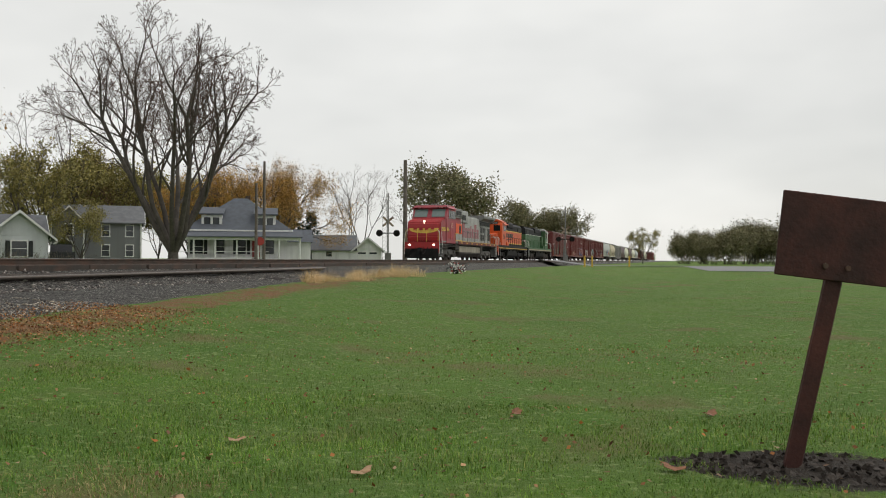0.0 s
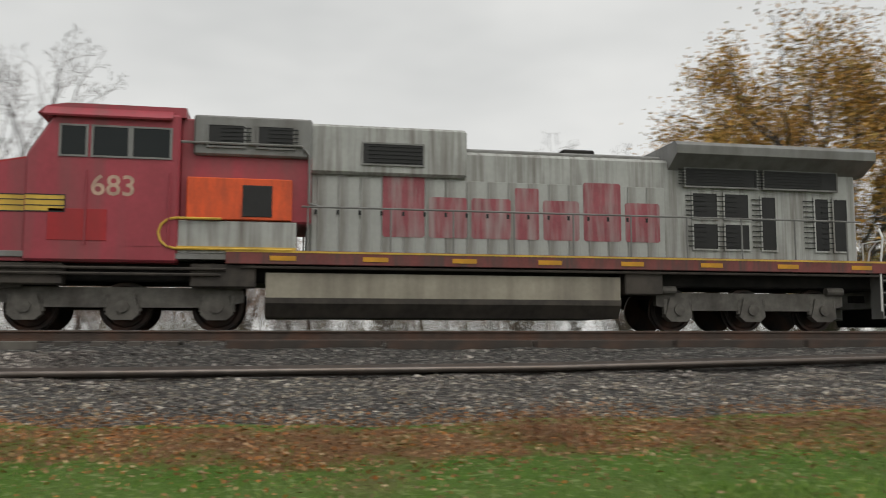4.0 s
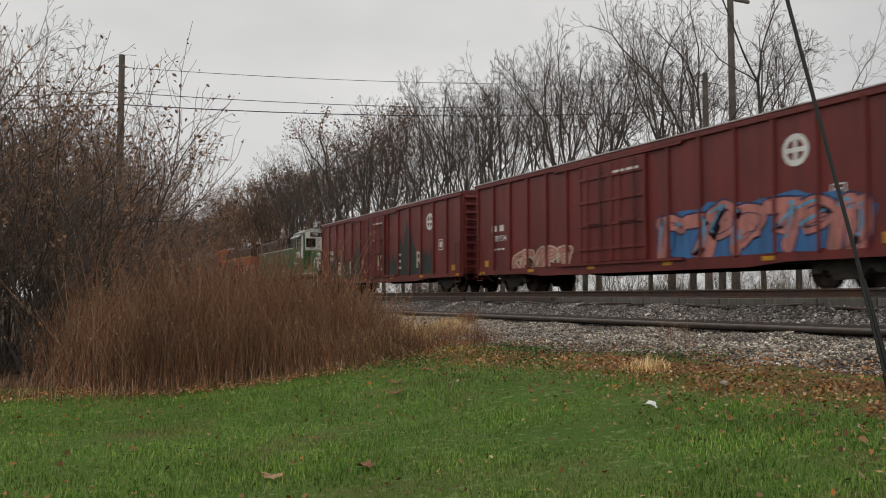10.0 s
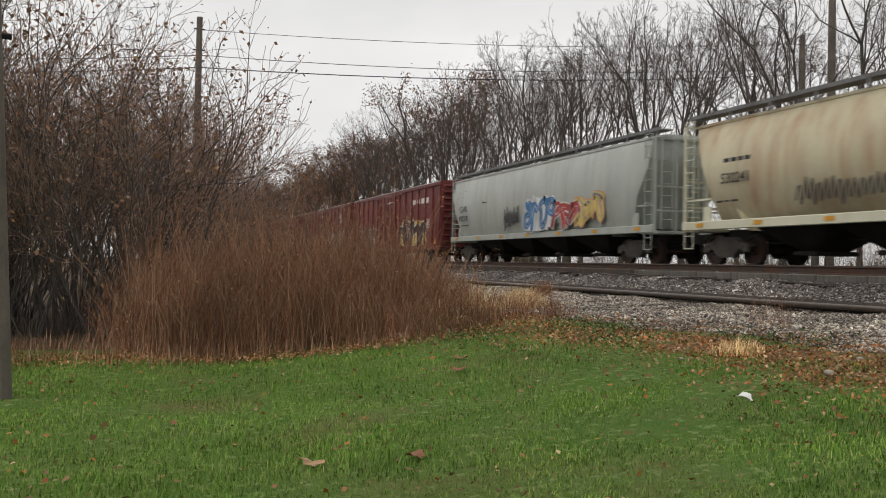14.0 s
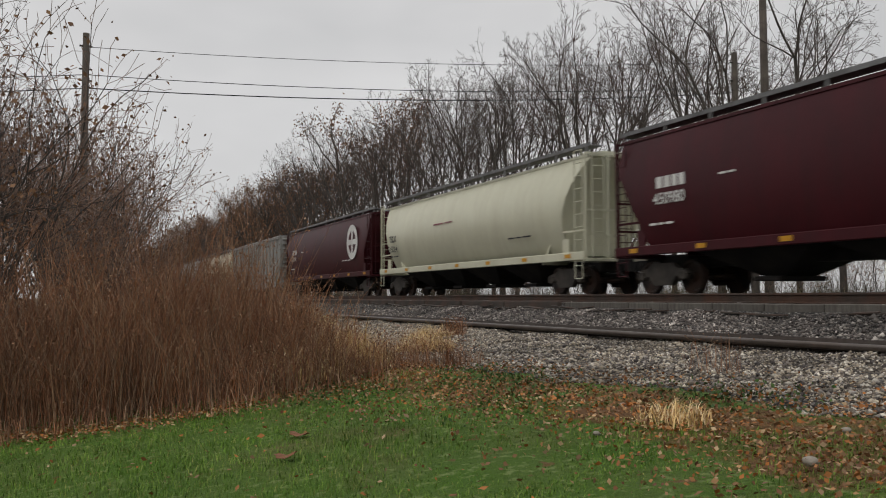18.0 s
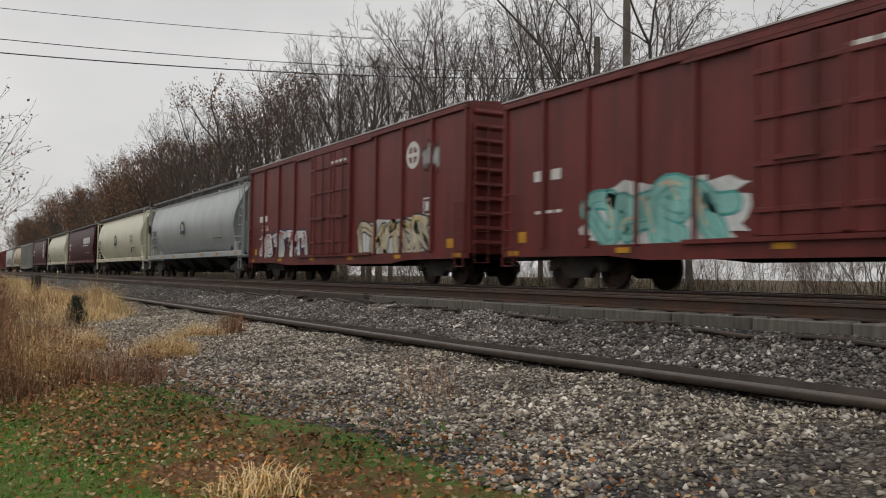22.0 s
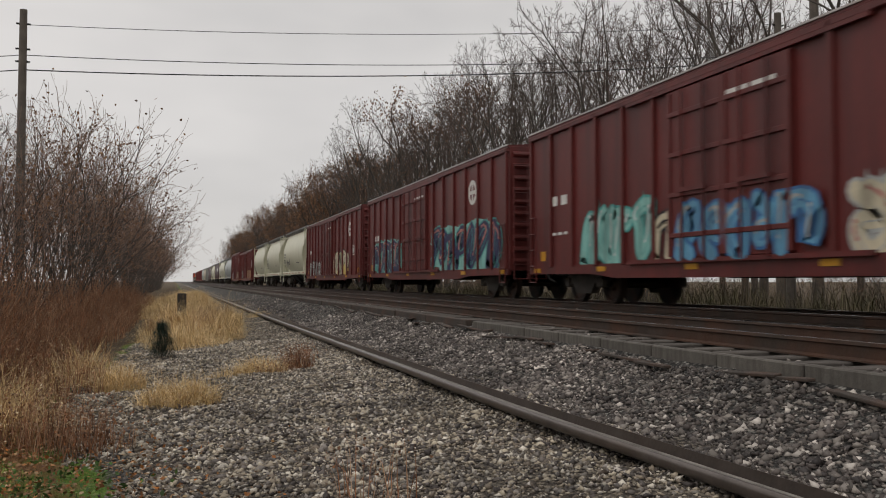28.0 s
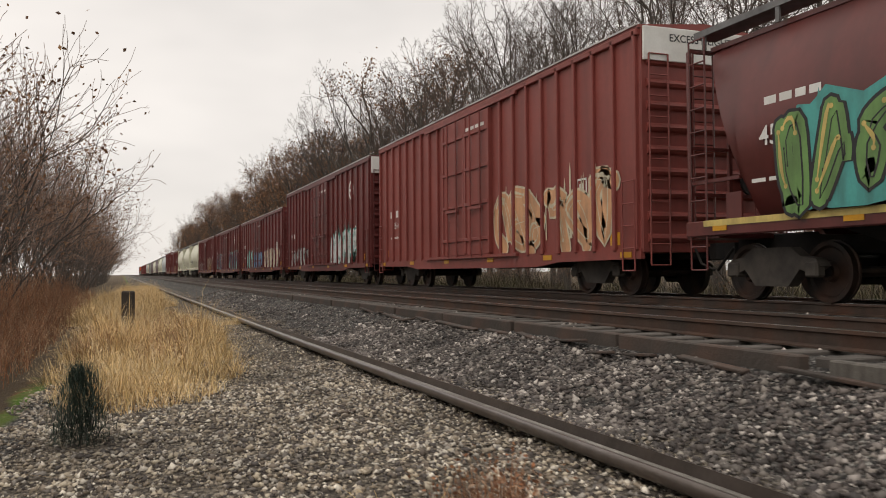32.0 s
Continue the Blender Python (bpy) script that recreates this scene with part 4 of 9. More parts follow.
def hopper(off0, off1, paint_mat, label, mark_mat, number="", top=4.45, seed=0, curved=0.22, bays=3, sill_mat=None, group="covered hoppers of the freight train", end_in=1.15, mark="", barrel=False):
    """A covered hopper: bulged sides with sloping ends, roof running boards, end cages, hopper bays."""
    L = off1 - off0 - 0.7
    h = L / 2
    car = empty("covered_hopper", label, "hopper car", group)
    CARS.append((car, (off0 + off1) / 2))
    W = 1.02 if barrel else 1.30
    if barrel:
        curved = 0.50
    z_lo, z_hi = 1.25, top - 0.22
    rows = 12
    bm = bmesh.new()

    def section(y, lift):
        out = []
        for i in range(rows + 1):
            u = i / rows
            z = z_lo + lift + (z_hi - z_lo - lift) * u
            v = (z - z_lo) / (z_hi - z_lo)
            out.append((-(W + curved * math.sin(math.pi * min(1, v * 1.02)) ** (0.85 if barrel else 0.7)) if 0 <= v < 0.999 else -W, z))
        left = out
        right = [(-x, z) for x, z in reversed(out)]
        return [bm.verts.new((x, y, z)) for x, z in left + right]

    rings = []
    ends = [(h - 0.35 - end_in * d, (z_hi - z_lo) * math.sqrt(1 - d) * 0.97) for d in (0.02, 0.1, 0.25, 0.45, 0.65, 0.82, 0.93, 1.0)] if barrel else [(h - 0.35, z_hi - z_lo - 0.9), (h - 0.35 - end_in * 0.55, (z_hi - z_lo) * 0.36), (h - 0.35 - end_in, 0.0)]
    for s, lift in ends:
        rings.append(section(s, lift))
    k = 14
    for i in range(1, k):
        rings.append(section((h - 0.35 - end_in) * (1 - 2 * i / k), 0.0))
    for s, lift in reversed(ends):
        rings.append(section(-s, lift))
    n = len(rings[0])
    for a, b in zip(rings, rings[1:]):
        for i in range(n):
            bm.faces.new((a[i], a[(i + 1) % n], b[(i + 1) % n], b[i]))
    bm.faces.new(rings[0])
    bm.faces.new(rings[-1][::-1])
    part("body", bm, paint_mat, car, smooth=True)
    # roof
    bm = bmesh.new()
    prism(bm, [(-W - 0.04, z_hi - 0.03), (W + 0.04, z_hi - 0.03), (W + 0.04, z_hi + 0.05), (W * 0.6, top - 0.07), (-W * 0.6, top - 0.07), (-W - 0.04, z_hi + 0.05)], -h + 0.3, h - 0.3)
    roof = part("roof", bm, paint_mat, car)
    hatch = bbox(-0.32, 0.32, -0.7, 0.7, top - 0.08, top + 0.05, 0.03)
    hatch = mesh_of(hatch, M_walk)
    for i in range(7):
        shared("roof_hatch", hatch, roof, Matrix.Translation((0, -h + 1.6 + (L - 3.2) * i / 6, 0)))
    bm = bmesh.new()
    for s in (-1, 1):
        box(bm, s * 0.98 - 0.22, s * 0.98 + 0.22, -h + 0.05, h - 0.05, top + 0.02, top + 0.06)
    part("running_board", bm, M_walk, car)
    br = mesh_of(bbox(-0.02, 0.02, -0.04, 0.04, z_hi, top + 0.05, 0.0), M_walk)
    rl = bmesh.new()
    box(rl, -1.22, -1.19, -h + 0.05, h - 0.05, top + 0.02, top + 0.13)
    box(rl, 1.19, 1.22, -h + 0.05, h - 0.05, top + 0.02, top + 0.13)
    part("running_board_rail", rl, M_walk, car)
    for i in range(11):
        for s in (-1, 1):
            shared("board_bracket", br, car, Matrix.Translation((s * 1.19, -h + 0.3 + (L - 0.6) * i / 10, 0)))
    # sill, end platforms, slope sheets and cages
    sm = sill_mat or paint_mat
    for s in (-1, 1):
        part("side_sill", bbox(s * 1.42 - 0.06, s * 1.42 + 0.06, -h + 0.1, h - 0.1, 1.06, 1.32, 0.02), sm, car)
    part("centre_sill", bbox(-0.3, 0.3, -h, h, 0.72, 1.1, 0.02), M_black, car)
    for s in (-1, 1):
        part("end_platform", bbox(-1.42, 1.42, min(s * (h - 0.05), s * (h - 0.9)), max(s * (h - 0.05), s * (h - 0.9)), 1.02, 1.12, 0.01), sm, car)
        bm = bmesh.new()
        prism(bm, [(s * (h - 0.6), z_hi - 0.5), (s * (h - 0.68), z_hi - 0.5), (s * (h - 3.0), 1.0), (s * (h - 2.9), 1.0)], -1.25, 1.25, "x")
        part("slope_sheet", bm, paint_mat, car)
        cage = part("end_cage", bbox(-1.38, 1.38, s * (h - 0.12) - 0.025, s * (h - 0.12) + 0.025, top - 0.23, top - 0.17), sm, car)
        for x in (-1.38, -0.55, 0.55, 1.38):
            part("cage_post", bbox(x - 0.035, x + 0.035, s * (h - 0.12) - 0.03, s * (h - 0.12) + 0.03, 1.1, top - 0.23), sm, cage)
        for z in (1.8, 2.6):
            part("cage_bar", bbox(-1.34, 1.34, s * (h - 0.12) - 0.022, s * (h - 0.12) + 0.022, z - 0.03, z + 0.03), sm, cage)
        for x in (-1.38, 1.38):
            part("side_bar", bbox(x - 0.03, x + 0.03, min(s * (h - 0.16), s * (h - 1.4)), max(s * (h - 0.16), s * (h - 1.4)), 1.95, 2.01), sm, cage)
            part("gusset", bbox(x - 0.02, x + 0.02, s * (h - 1.25) - 0.18, s * (h - 1.25) + 0.18, 1.1, 1.75), sm, cage)
        for x in (-1, 1):
            ladder(car, x * 1.45, s * (h - 0.42), 0.5, top - 0.1, sm, 0.42, "y")
            ladder(car, x * 1.0, s * (h + 0.0), 1.1, top - 0.2, sm, 0.42, "x")
    # hopper bays below
    for i in range(bays):
        y = (i - (bays - 1) / 2) * (L - 6.2) / bays
        d = (L - 6.4) / bays / 2
        bm = bmesh.new()
        v = [bm.verts.new(p) for p in ((-1.35, y - d, 1.15), (1.35, y - d, 1.15), (1.35, y + d, 1.15), (-1.35, y + d, 1.15),
                                       (-0.5, y - 0.35, 0.42), (0.5, y - 0.35, 0.42), (0.5, y + 0.35, 0.42), (-0.5, y + 0.35, 0.42))]
        for f in ((0, 1, 5, 4), (1, 2, 6, 5), (2, 3, 7, 6), (3, 0, 4, 7), (4, 5, 6, 7)):
            bm.faces.new([v[q] for q in f])
        bay = part("hopper_bay", bm, M_black, car)
        part("outlet_gate", bbox(-0.75, 0.75, y - 0.42, y + 0.42, 0.30, 0.42, 0.02), M_black, bay)
    couplers(car, h)
    for y in (h - 1.75, -h + 1.75):
        freight_truck(car, y)
    X = -W - curved * 0.9 - 0.03
    if mark:
        write(mark, 0.44, mark_mat, car, X - 0.04, h - 2.1, 2.68, name="reporting_mark")
    elif number:
        bars([0.25, 0.25, 0.2, 0.22], 0.3, mark_mat, car, X, h - 2.1, 2.95, 0.07, "reporting_mark")
    if number:
        write(number, 0.42, mark_mat, car, X - 0.04, h - (2.1 if mark else 2.65), 2.2 if mark else 2.5, name="number")
    bars([0.3, 0.2, 0.3], 0.06, mark_mat, car, X, h - 1.8, 1.86, 0.08, "capacity_stencil")
    bars([0.26, 0.26], 0.05, mark_mat, car, X, h - 4.5, 2.9, 0.03, "small_stencil")
    bars([0.5, 0.35, 0.6], 0.05, mark_mat, car, X + 0.05, -h + 5.0, 2.0, 0.1, "small_stencil")
    if mark == "CITX":
        rf = mesh_of(bbox(-1.492, -1.481, -0.5, 0.5, 1.16, 1.225), M_fadedstrip)
    else:
        rf = mesh_of(bbox(-1.492, -1.481, -0.17, 0.17, 1.14, 1.26), M_yellow)
    for i in range(7):
        shared("reflector", rf, car, Matrix.Translation((0, -h + 1.0 + (L - 2.0) * i / 6, 0)))
    return car


def loco_truck(car, y, axles, mat):
    t = new("truck")
    t.parent = car
    t.location = (0, y, 0)
    pitch = 1.9 if axles == 3 else 2.7
    ys = [(i - (axles - 1) / 2) * pitch for i in range(axles)]
    e = ys[-1] + 0.55
    for s in (-1, 1):
        bm = bmesh.new()
        prism(bm, [(-e, 0.62), (-e, 0.86), (-e + 0.3, 0.92), (e - 0.3, 0.92), (e, 0.86), (e, 0.62), (e - 0.5, 0.50), (-e + 0.5, 0.50)], -0.09, 0.09, "x")
        f = part("side_frame", bm, mat, t)
        f.location = (s * 1.08, 0, 0)
        for a in ys:
            bm = bmesh.new()
            prism(bm, [(a - 0.34, 0.36), (a - 0.22, 0.80), (a + 0.22, 0.80), (a + 0.34, 0.36), (a + 0.2, 0.24), (a - 0.2, 0.24)], -0.11, 0.11, "x")
            j = part("journal_box", bm, mat, t)
            j.location = (s * 1.12, 0, 0)
            bm = bmesh.new()
            rod(bm, (s * 1.22, a, 0.52), (s * 1.28, a, 0.52), 0.13, n=14)
            part("bearing_cap", bm, mat, t)
            for o in (-0.3, 0.3):
                bm = bmesh.new()
                for k in range(4):
                    rod(bm, (s * 1.12, a + o, 0.42 + k * 0.085), (s * 1.12, a + o, 0.51 + k * 0.085), 0.085, 0.07, 8)
                part("coil_spring", bm, M_trucklight if mat is M_trucklight else M_truck, t)
            shared("wheel", W_LOCO, t, Matrix.Translation((s * 0.7525, a, 0.52)) @ (Matrix.Identity(4) if s < 0 else pose(0, 0, 0, 0, 0, 180)))
        for o in (-e + 0.25, e - 0.25):
            bm = bmesh.new()
            rod(bm, (s * 1.2, o - 0.22, 0.98), (s * 1.2, o + 0.22, 0.98), 0.10, n=10)
            part("brake_cylinder", bm, mat, t)
    part("bolster", bbox(-1.0, 1.0, -e + 0.4, e - 0.4, 0.6, 0.85, 0.03), M_black, t)


def handrail(car, x, ys, z0, z1, mat, name="handrail"):
    r = part(name, (lambda b: (rod(b, (x, ys[0], z1), (x, ys[-1], z1), 0.022, n=6), b)[1])(bmesh.new()), mat, car)
    m = bmesh.new()
    rod(m, (0, 0, z0), (0, 0, z1), 0.022, n=6)
    m = mesh_of(m, mat)
    for y in ys:
        shared("stanchion", m, r, Matrix.Translation((x, y, 0)))


def steps(car, x, y, mat, name="step_well"):
    s = part(name, bbox(min(x, x * 0.72), max(x, x * 0.72), y - 0.36, y - 0.33, 0.32, 1.5, 0.0), mat, car)
    part("side_plate", bbox(min(x, x * 0.72), max(x, x * 0.72), y + 0.33, y + 0.36, 0.32, 1.5, 0.0), mat, s)
    for k in range(4):
        part("tread", bbox(min(x, x * 0.72), max(x, x * 0.72), y - 0.33, y + 0.33, 0.34 + k * 0.3, 0.38 + k * 0.3, 0.008), mat, s)
    for o in (-0.4, 0.4):
        g = bmesh.new()
        path_rod(g, [(x * 1.01, y + o, 0.5), (x * 1.02, y + o, 1.5), (x * 1.0, y + o * 0.7, 2.3), (x * 0.86, y + o * 0.5, 2.55)], 0.024, 6)
        part("grab_rail", g, M_whitepaint, s)


def louver(car, x, y0, y1, z0, z1, frame_mat, slats=7):
    lv = part("louver", bbox(x - 0.02, x + 0.02, y0, y1, z0, z1), M_louver, car)
    m = mesh_of(bbox(x - 0.035, x - 0.015, y0 + 0.03, y1 - 0.03, -0.012, 0.012), M_louver)
    for i in range(slats):
        shared("slat", m, lv, Matrix.Translation((0, 0, z0 + (z1 - z0) * (i + 0.5) / slats)))
    f = bmesh.new()
    for a, b, c, d in ((y0 - 0.04, y1 + 0.04, z1, z1 + 0.04), (y0 - 0.04, y1 + 0.04, z0 - 0.04, z0), (y0 - 0.04, y0, z0, z1), (y1, y1 + 0.04, z0, z1)):
        box(f, x - 0.03, x + 0.02, a, b, c, d)
    part("louver_frame", f, frame_mat, lv)


def hood_doors(car, x, y0, y1, z0, z1, mat, n):
    w = (y1 - y0) / n
    m = bbox(x - 0.018, x, 0.015, w - 0.015, z0, z1, 0.006)
    m = mesh_of(m, mat)
    lat = mesh_of(bbox(x - 0.03, x - 0.015, w - 0.12, w - 0.06, z0 + 0.5 * (z1 - z0), z0 + 0.5 * (z1 - z0) + 0.1), M_louver)
    for i in range(n):
        d = shared("hood_door", m, car, Matrix.Translation((0, y0 + i * w, 0)))
        shared("latch", lat, d)


def word_blocks(car, x, y, z, h, mat, widths, gap, slant=0.0, name="faded_wordmark"):
    """A company name as a row of plain heavy blocks with clipped corners."""
    wm = None
    c = y
    for i, (w, tall) in enumerate(widths):
        bm = bmesh.new()
        hh, k = h * tall, w * 0.05
        outline = [(k, 0), (w - k, 0), (w, k), (w, hh - k), (w - k, hh), (k, hh), (0, hh - k), (0, k)]
        bm.faces.new([bm.verts.new((x - 0.004 - 0.0004 * (i % 3), c - p - slant * q, z + q)) for p, q in outline])
        if wm is None:
            wm = part(name, bm, mat, car)
        else:
            part("letter_block", bm, mat, wm)
        c -= w + gap


def pilot(car, y, mat):
    s = 1 if y > 0 else -1
    bm = bmesh.new()
    v = [bm.verts.new(p) for p in ((-1.45, y, 0.95), (1.45, y, 0.95), (1.45, y + s * 0.15, 0.14), (0, y + s * 0.55, 0.12), (-1.45, y + s * 0.15, 0.14), (0, y + s * 0.25, 0.95))]
    for f in ((0, 5, 3, 4), (5, 1, 2, 3)):
        bm.faces.new([v[i] for i in f])
    bmesh.ops.solidify(bm, geom=bm.faces[:], thickness=0.04)
    part("plow", bm, M_black, car)
    part("pilot_plate", bbox(-1.5, 1.5, min(y, y - s * 0.12), max(y, y - s * 0.12), 0.6, 1.5, 0.02), mat, car)


def engine_lead(off0, off1):
    """The six-axle lead locomotive: red and silver, wide nose, flared radiator."""
    car = empty("diesel_locomotive", "lead diesel locomotive in faded red and dirty silver with lit headlamps", "locomotive", "locomotives of the freight train")
    CARS.append((car, (off0 + off1) / 2))
    h = 11.0
    part("underframe", bbox(-1.0, 1.0, -h + 0.3, h - 0.3, 1.05, 1.5, 0.04), M_black, car)
    part("walkway", bbox(-1.53, 1.53, -h + 0.35, h - 1.0, 1.5, 1.62, 0.01), M_silverdark, car)
    for s in (-1, 1):
        part("side_sill", bbox(s * 1.53 - 0.03, s * 1.53 + 0.03, -h + 0.35, 4.9, 1.42, 1.72, 0.01), M_sill, car, "faded red sill with grime")
        bm = bmesh.new()
        box(bm, s * 1.565 - 0.004, s * 1.565, -h + 0.35, 4.9, 1.67, 1.71)
        part("sill_stripe", bm, M_yellowpaint, car)
    rf = mesh_of(bbox(-1.572, -1.562, 0, 0.55, 1.5, 1.6), M_yellow)
    for i in range(8):
        shared("reflector", rf, car, Matrix.Translation((0, -h + 1.2 + i * 1.9, 0)))
    # nose and cab
    bm = bmesh.new()
    out = [(8.15, 1.5), (10.25, 1.5), (10.3, 2.0), (10.16, 3.12), (9.92, 3.36), (8.15, 3.72)]
    prism(bm, out, -1.45, 1.45, "x")
    bmesh.ops.bevel(bm, geom=bm.edges[:], offset=0.10, segments=2, affect='EDGES')
    part("nose", bm, M_redloco, car)
    bm = bmesh.new()
    prism(bm, [(5.85, 1.42), (8.75, 1.42), (8.75, 3.60), (8.28, 4.40), (8.12, 4.56), (5.85, 4.56)], -1.55, 1.55, "x")
    bmesh.ops.bevel(bm, geom=bm.edges[:], offset=0.05, segments=1, affect='EDGES')
    cab = part("cab", bm, M_pink, car)
    for s in (-1, 1):
        bm = bmesh.new()
        prism(bm, [(8.5, 1.42), (10.2, 1.42), (10.24, 2.05), (10.10, 3.10), (9.84, 3.31), (8.5, 3.58)], s * 1.46, s * 1.475, "x")
        part("nose_side", bm, M_pink, car)
    bm = bmesh.new()
    prism(bm, [(5.75, 4.53), (8.6, 4.50), (8.45, 4.66), (8.05, 4.74), (5.75, 4.74)], -1.42, 1.42, "x")
    part("cab_roof", bm, M_pink, cab)
    for s in (-1, 1):
        bm = bmesh.new()
        prism(bm, [(s * 1.4, 4.66), (s * 1.68, 4.44), (s * 1.66, 4.40), (s * 1.4, 4.52)], 6.0, 8.45)
        part("sun_visor", bm, M_pink, cab)
        for y0, y1 in ((6.05, 6.75), (6.85, 7.5), (7.65, 8.1)):
            w = part("cab_window", bbox(s * 1.553 - 0.012, s * 1.553 + 0.012, y0, y1, 3.62, 4.22, 0.008), M_glass, cab)
            f = bmesh.new()
            for a, b, c, d in ((y0 - 0.05, y1 + 0.05, 4.22, 4.26), (y0 - 0.05, y1 + 0.05, 3.58, 3.62), (y0 - 0.05, y0, 3.62, 4.22), (y1, y1 + 0.05, 3.62, 4.22)):
                box(f, s * 1.56 - 0.015, s * 1.56 + 0.015, a, b, c, d)
            part("window_frame", f, M_silverdark, w)
    for x0, x1 in ((-1.35, -0.2), (0.2, 1.35)):
        bm = bmesh.new()
        prism(bm, [(8.735, 3.70), (8.76, 3.70), (8.37, 4.36), (8.345, 4.36)], x0, x1, "x")
        part("windscreen", bm, M_lightglass, cab)
    bm = bmesh.new()
    prism(bm, [(8.1, 4.46), (8.42, 4.42), (8.36, 4.70), (8.1, 4.72)], -1.38, 1.38, "x")
    part("cab_brow", bm, M_pink, cab)
    for x in (-0.98, 0.98):
        nb = part("number_board", bbox(x - 0.38, x + 0.38, 8.36, 8.44, 4.44, 4.68, 0.01), M_locoblack, cab)
        write("683", 0.24, M_whitepaint, car, x, 8.445, 4.555, FRONT, name="number")
    part("side_number_board", bbox(-1.40, -1.38, 8.02, 8.38, 4.46, 4.68), M_locoblack, cab)
    bm = bmesh.new()
    path_rod(bm, [(-1.56, 5.0, 2.36), (-1.56, 5.9, 2.36)] + [(-1.56, 5.9 + 0.32 * math.sin(a), 2.04 + 0.32 * math.cos(a)) for a in (0.5, 1.0, 1.57, 2.1, 2.6)] + [(-1.56, 5.9, 1.72), (-1.56, 3.6, 1.72)], 0.028)
    part("yellow_outline", bm, M_yellowpaint, car, "thin yellow outline with a rounded end")
    write("683", 0.60, M_cream, car, -1.556, 7.1, 2.98, name="number")
    # nose band and emblem
    bm = bmesh.new()
    box(bm, -1.482, -1.477, 8.55, 9.98, 2.42, 2.78)
    part("nose_band", bm, M_yellowpaint, car, "yellow band with black lines")
    for z in (2.42, 2.54, 2.66, 2.765):
        part("band_line", bbox(-1.486, -1.4825, 8.55, 10.0, z, z + 0.022), M_blackmark, car)
    bm = bmesh.new()
    n = 28
    tilt = 0.17
    v = [bm.verts.new((1.3 * math.cos(i * math.tau / n), 10.27 - tilt * (2.6 + 0.36 * math.sin(i * math.tau / n) - 2.0), 2.6 + 0.36 * math.sin(i * math.tau / n))) for i in range(n)]
    bm.faces.new(v)
    bmesh.ops.translate(bm, verts=bm.verts[:], vec=(0, 0.06, 0))
    part("nose_emblem", bm, M_yellowpaint, car, "yellow oval emblem with dark blocks")
    for x in (-0.75, -0.25, 0.25, 0.75):
        part("emblem_block", bbox(x - 0.16, x + 0.16, 10.24, 10.255, 2.48, 2.72), M_redloco, car)
    part("lamp_housing", bbox(-0.16, 0.16, 9.75, 10.12, 2.86, 3.36, 0.04), M_redloco, car)
    for z in (2.98, 3.23):
        lamps = bmesh.new()
        rod(lamps, (0, 10.08, z), (0, 10.15, z), 0.085, n=14)
        part("headlamp", lamps, M_lamp, car, "lit headlamp")
    for s in (-1, 1):
        lamps = bmesh.new()
        rod(lamps, (s * 1.05, 10.75, 1.25), (s * 1.05, 10.88, 1.25), 0.085, n=14)
        part("ditch_light", lamps, M_lamp, car, "lit ditch lamp")
    part("cab_band", bbox(-1.562, -1.555, 8.0, 8.72, 2.42, 2.78), M_yellowpaint, cab, "yellow band with black lines")
    for z in (2.42, 2.54, 2.66, 2.765):
        part("band_line", bbox(-1.566, -1.5625, 7.98, 8.72, z, z + 0.022), M_blackmark, cab)
    part("band_line", bbox(-1.566, -1.5625, 7.98, 8.0, 2.42, 2.787), M_blackmark, cab)
    for y0, y1, z0, z1 in ((8.0, 9.6, 0.95, 1.40), (4.3, 5.6, 0.92, 1.42), (-4.6, -3.7, 0.85, 1.42)):
        part("equipment_box", bbox(-1.46, -1.1, y0, y1, z0, z1, 0.03), M_truck, car)
    for z, y0, y1 in ((1.36, -10.2, 4.6), (1.30, 4.9, 9.9), (1.18, 5.0, 9.2)):
        bm = bmesh.new()
        rod(bm, (-1.50, y0, z), (-1.50, y1, z), 0.032, n=6)
        part("air_pipe", bm, M_truck, car)
    for i in range(6):
        bm = bmesh.new()
        path_rod(bm, [(-0.9 + i * 0.36, 10.85, 1.05), (-0.85 + i * 0.36, 11.0, 0.75), (-0.75 + i * 0.36, 11.02, 0.55)], 0.025)
        part("air_hose", bm, M_black, car)
    for y in (6.02, 7.6):
        bm = bmesh.new()
        rod(bm, (-1.6, y, 1.75), (-1.6, y, 3.3), 0.018, n=6)
        part("grab_iron", bm, M_pink, cab)
    part("door_outline", bbox(-1.558, -1.552, 6.15, 6.85, 1.75, 2.7, 0.0), M_pink, cab)
    # panels behind the cab
    part("air_conditioner_panel", bbox(-1.53, -1.0, 3.6, 5.7, 2.35, 3.25, 0.02), M_orangepanel, car, "bright orange equipment box")
    part("panel_recess", bbox(-1.545, -1.5, 4.0, 4.6, 2.42, 3.1, 0.01), M_louver, car)
    part("cabinet", bbox(-1.5, 1.5, 3.5, 5.86, 1.62, 2.33, 0.02), M_silver, car)
    part("cabinet_trim", bbox(-1.515, -1.50, 3.5, 6.6, 1.7, 1.78, 0.0), M_yellowpaint, car)
    part("cab_rear_block", bbox(-1.3, 1.3, 3.2, 5.87, 2.33, 4.55, 0.04), M_pink, car)
    part("blower_box", bbox(-1.42, 1.42, 3.2, 5.6, 3.75, 4.62, 0.04), M_silverdark, car)
    louver(car, -1.43, 4.6, 5.3, 3.95, 4.4, M_silverdark, 5)
    louver(car, -1.43, 3.6, 4.3, 3.95, 4.4, M_silverdark, 5)
    # hood
    part("hood", bbox(-0.98, 0.98, -9.9, 3.25, 1.62, 4.15, 0.08), M_silver, car)
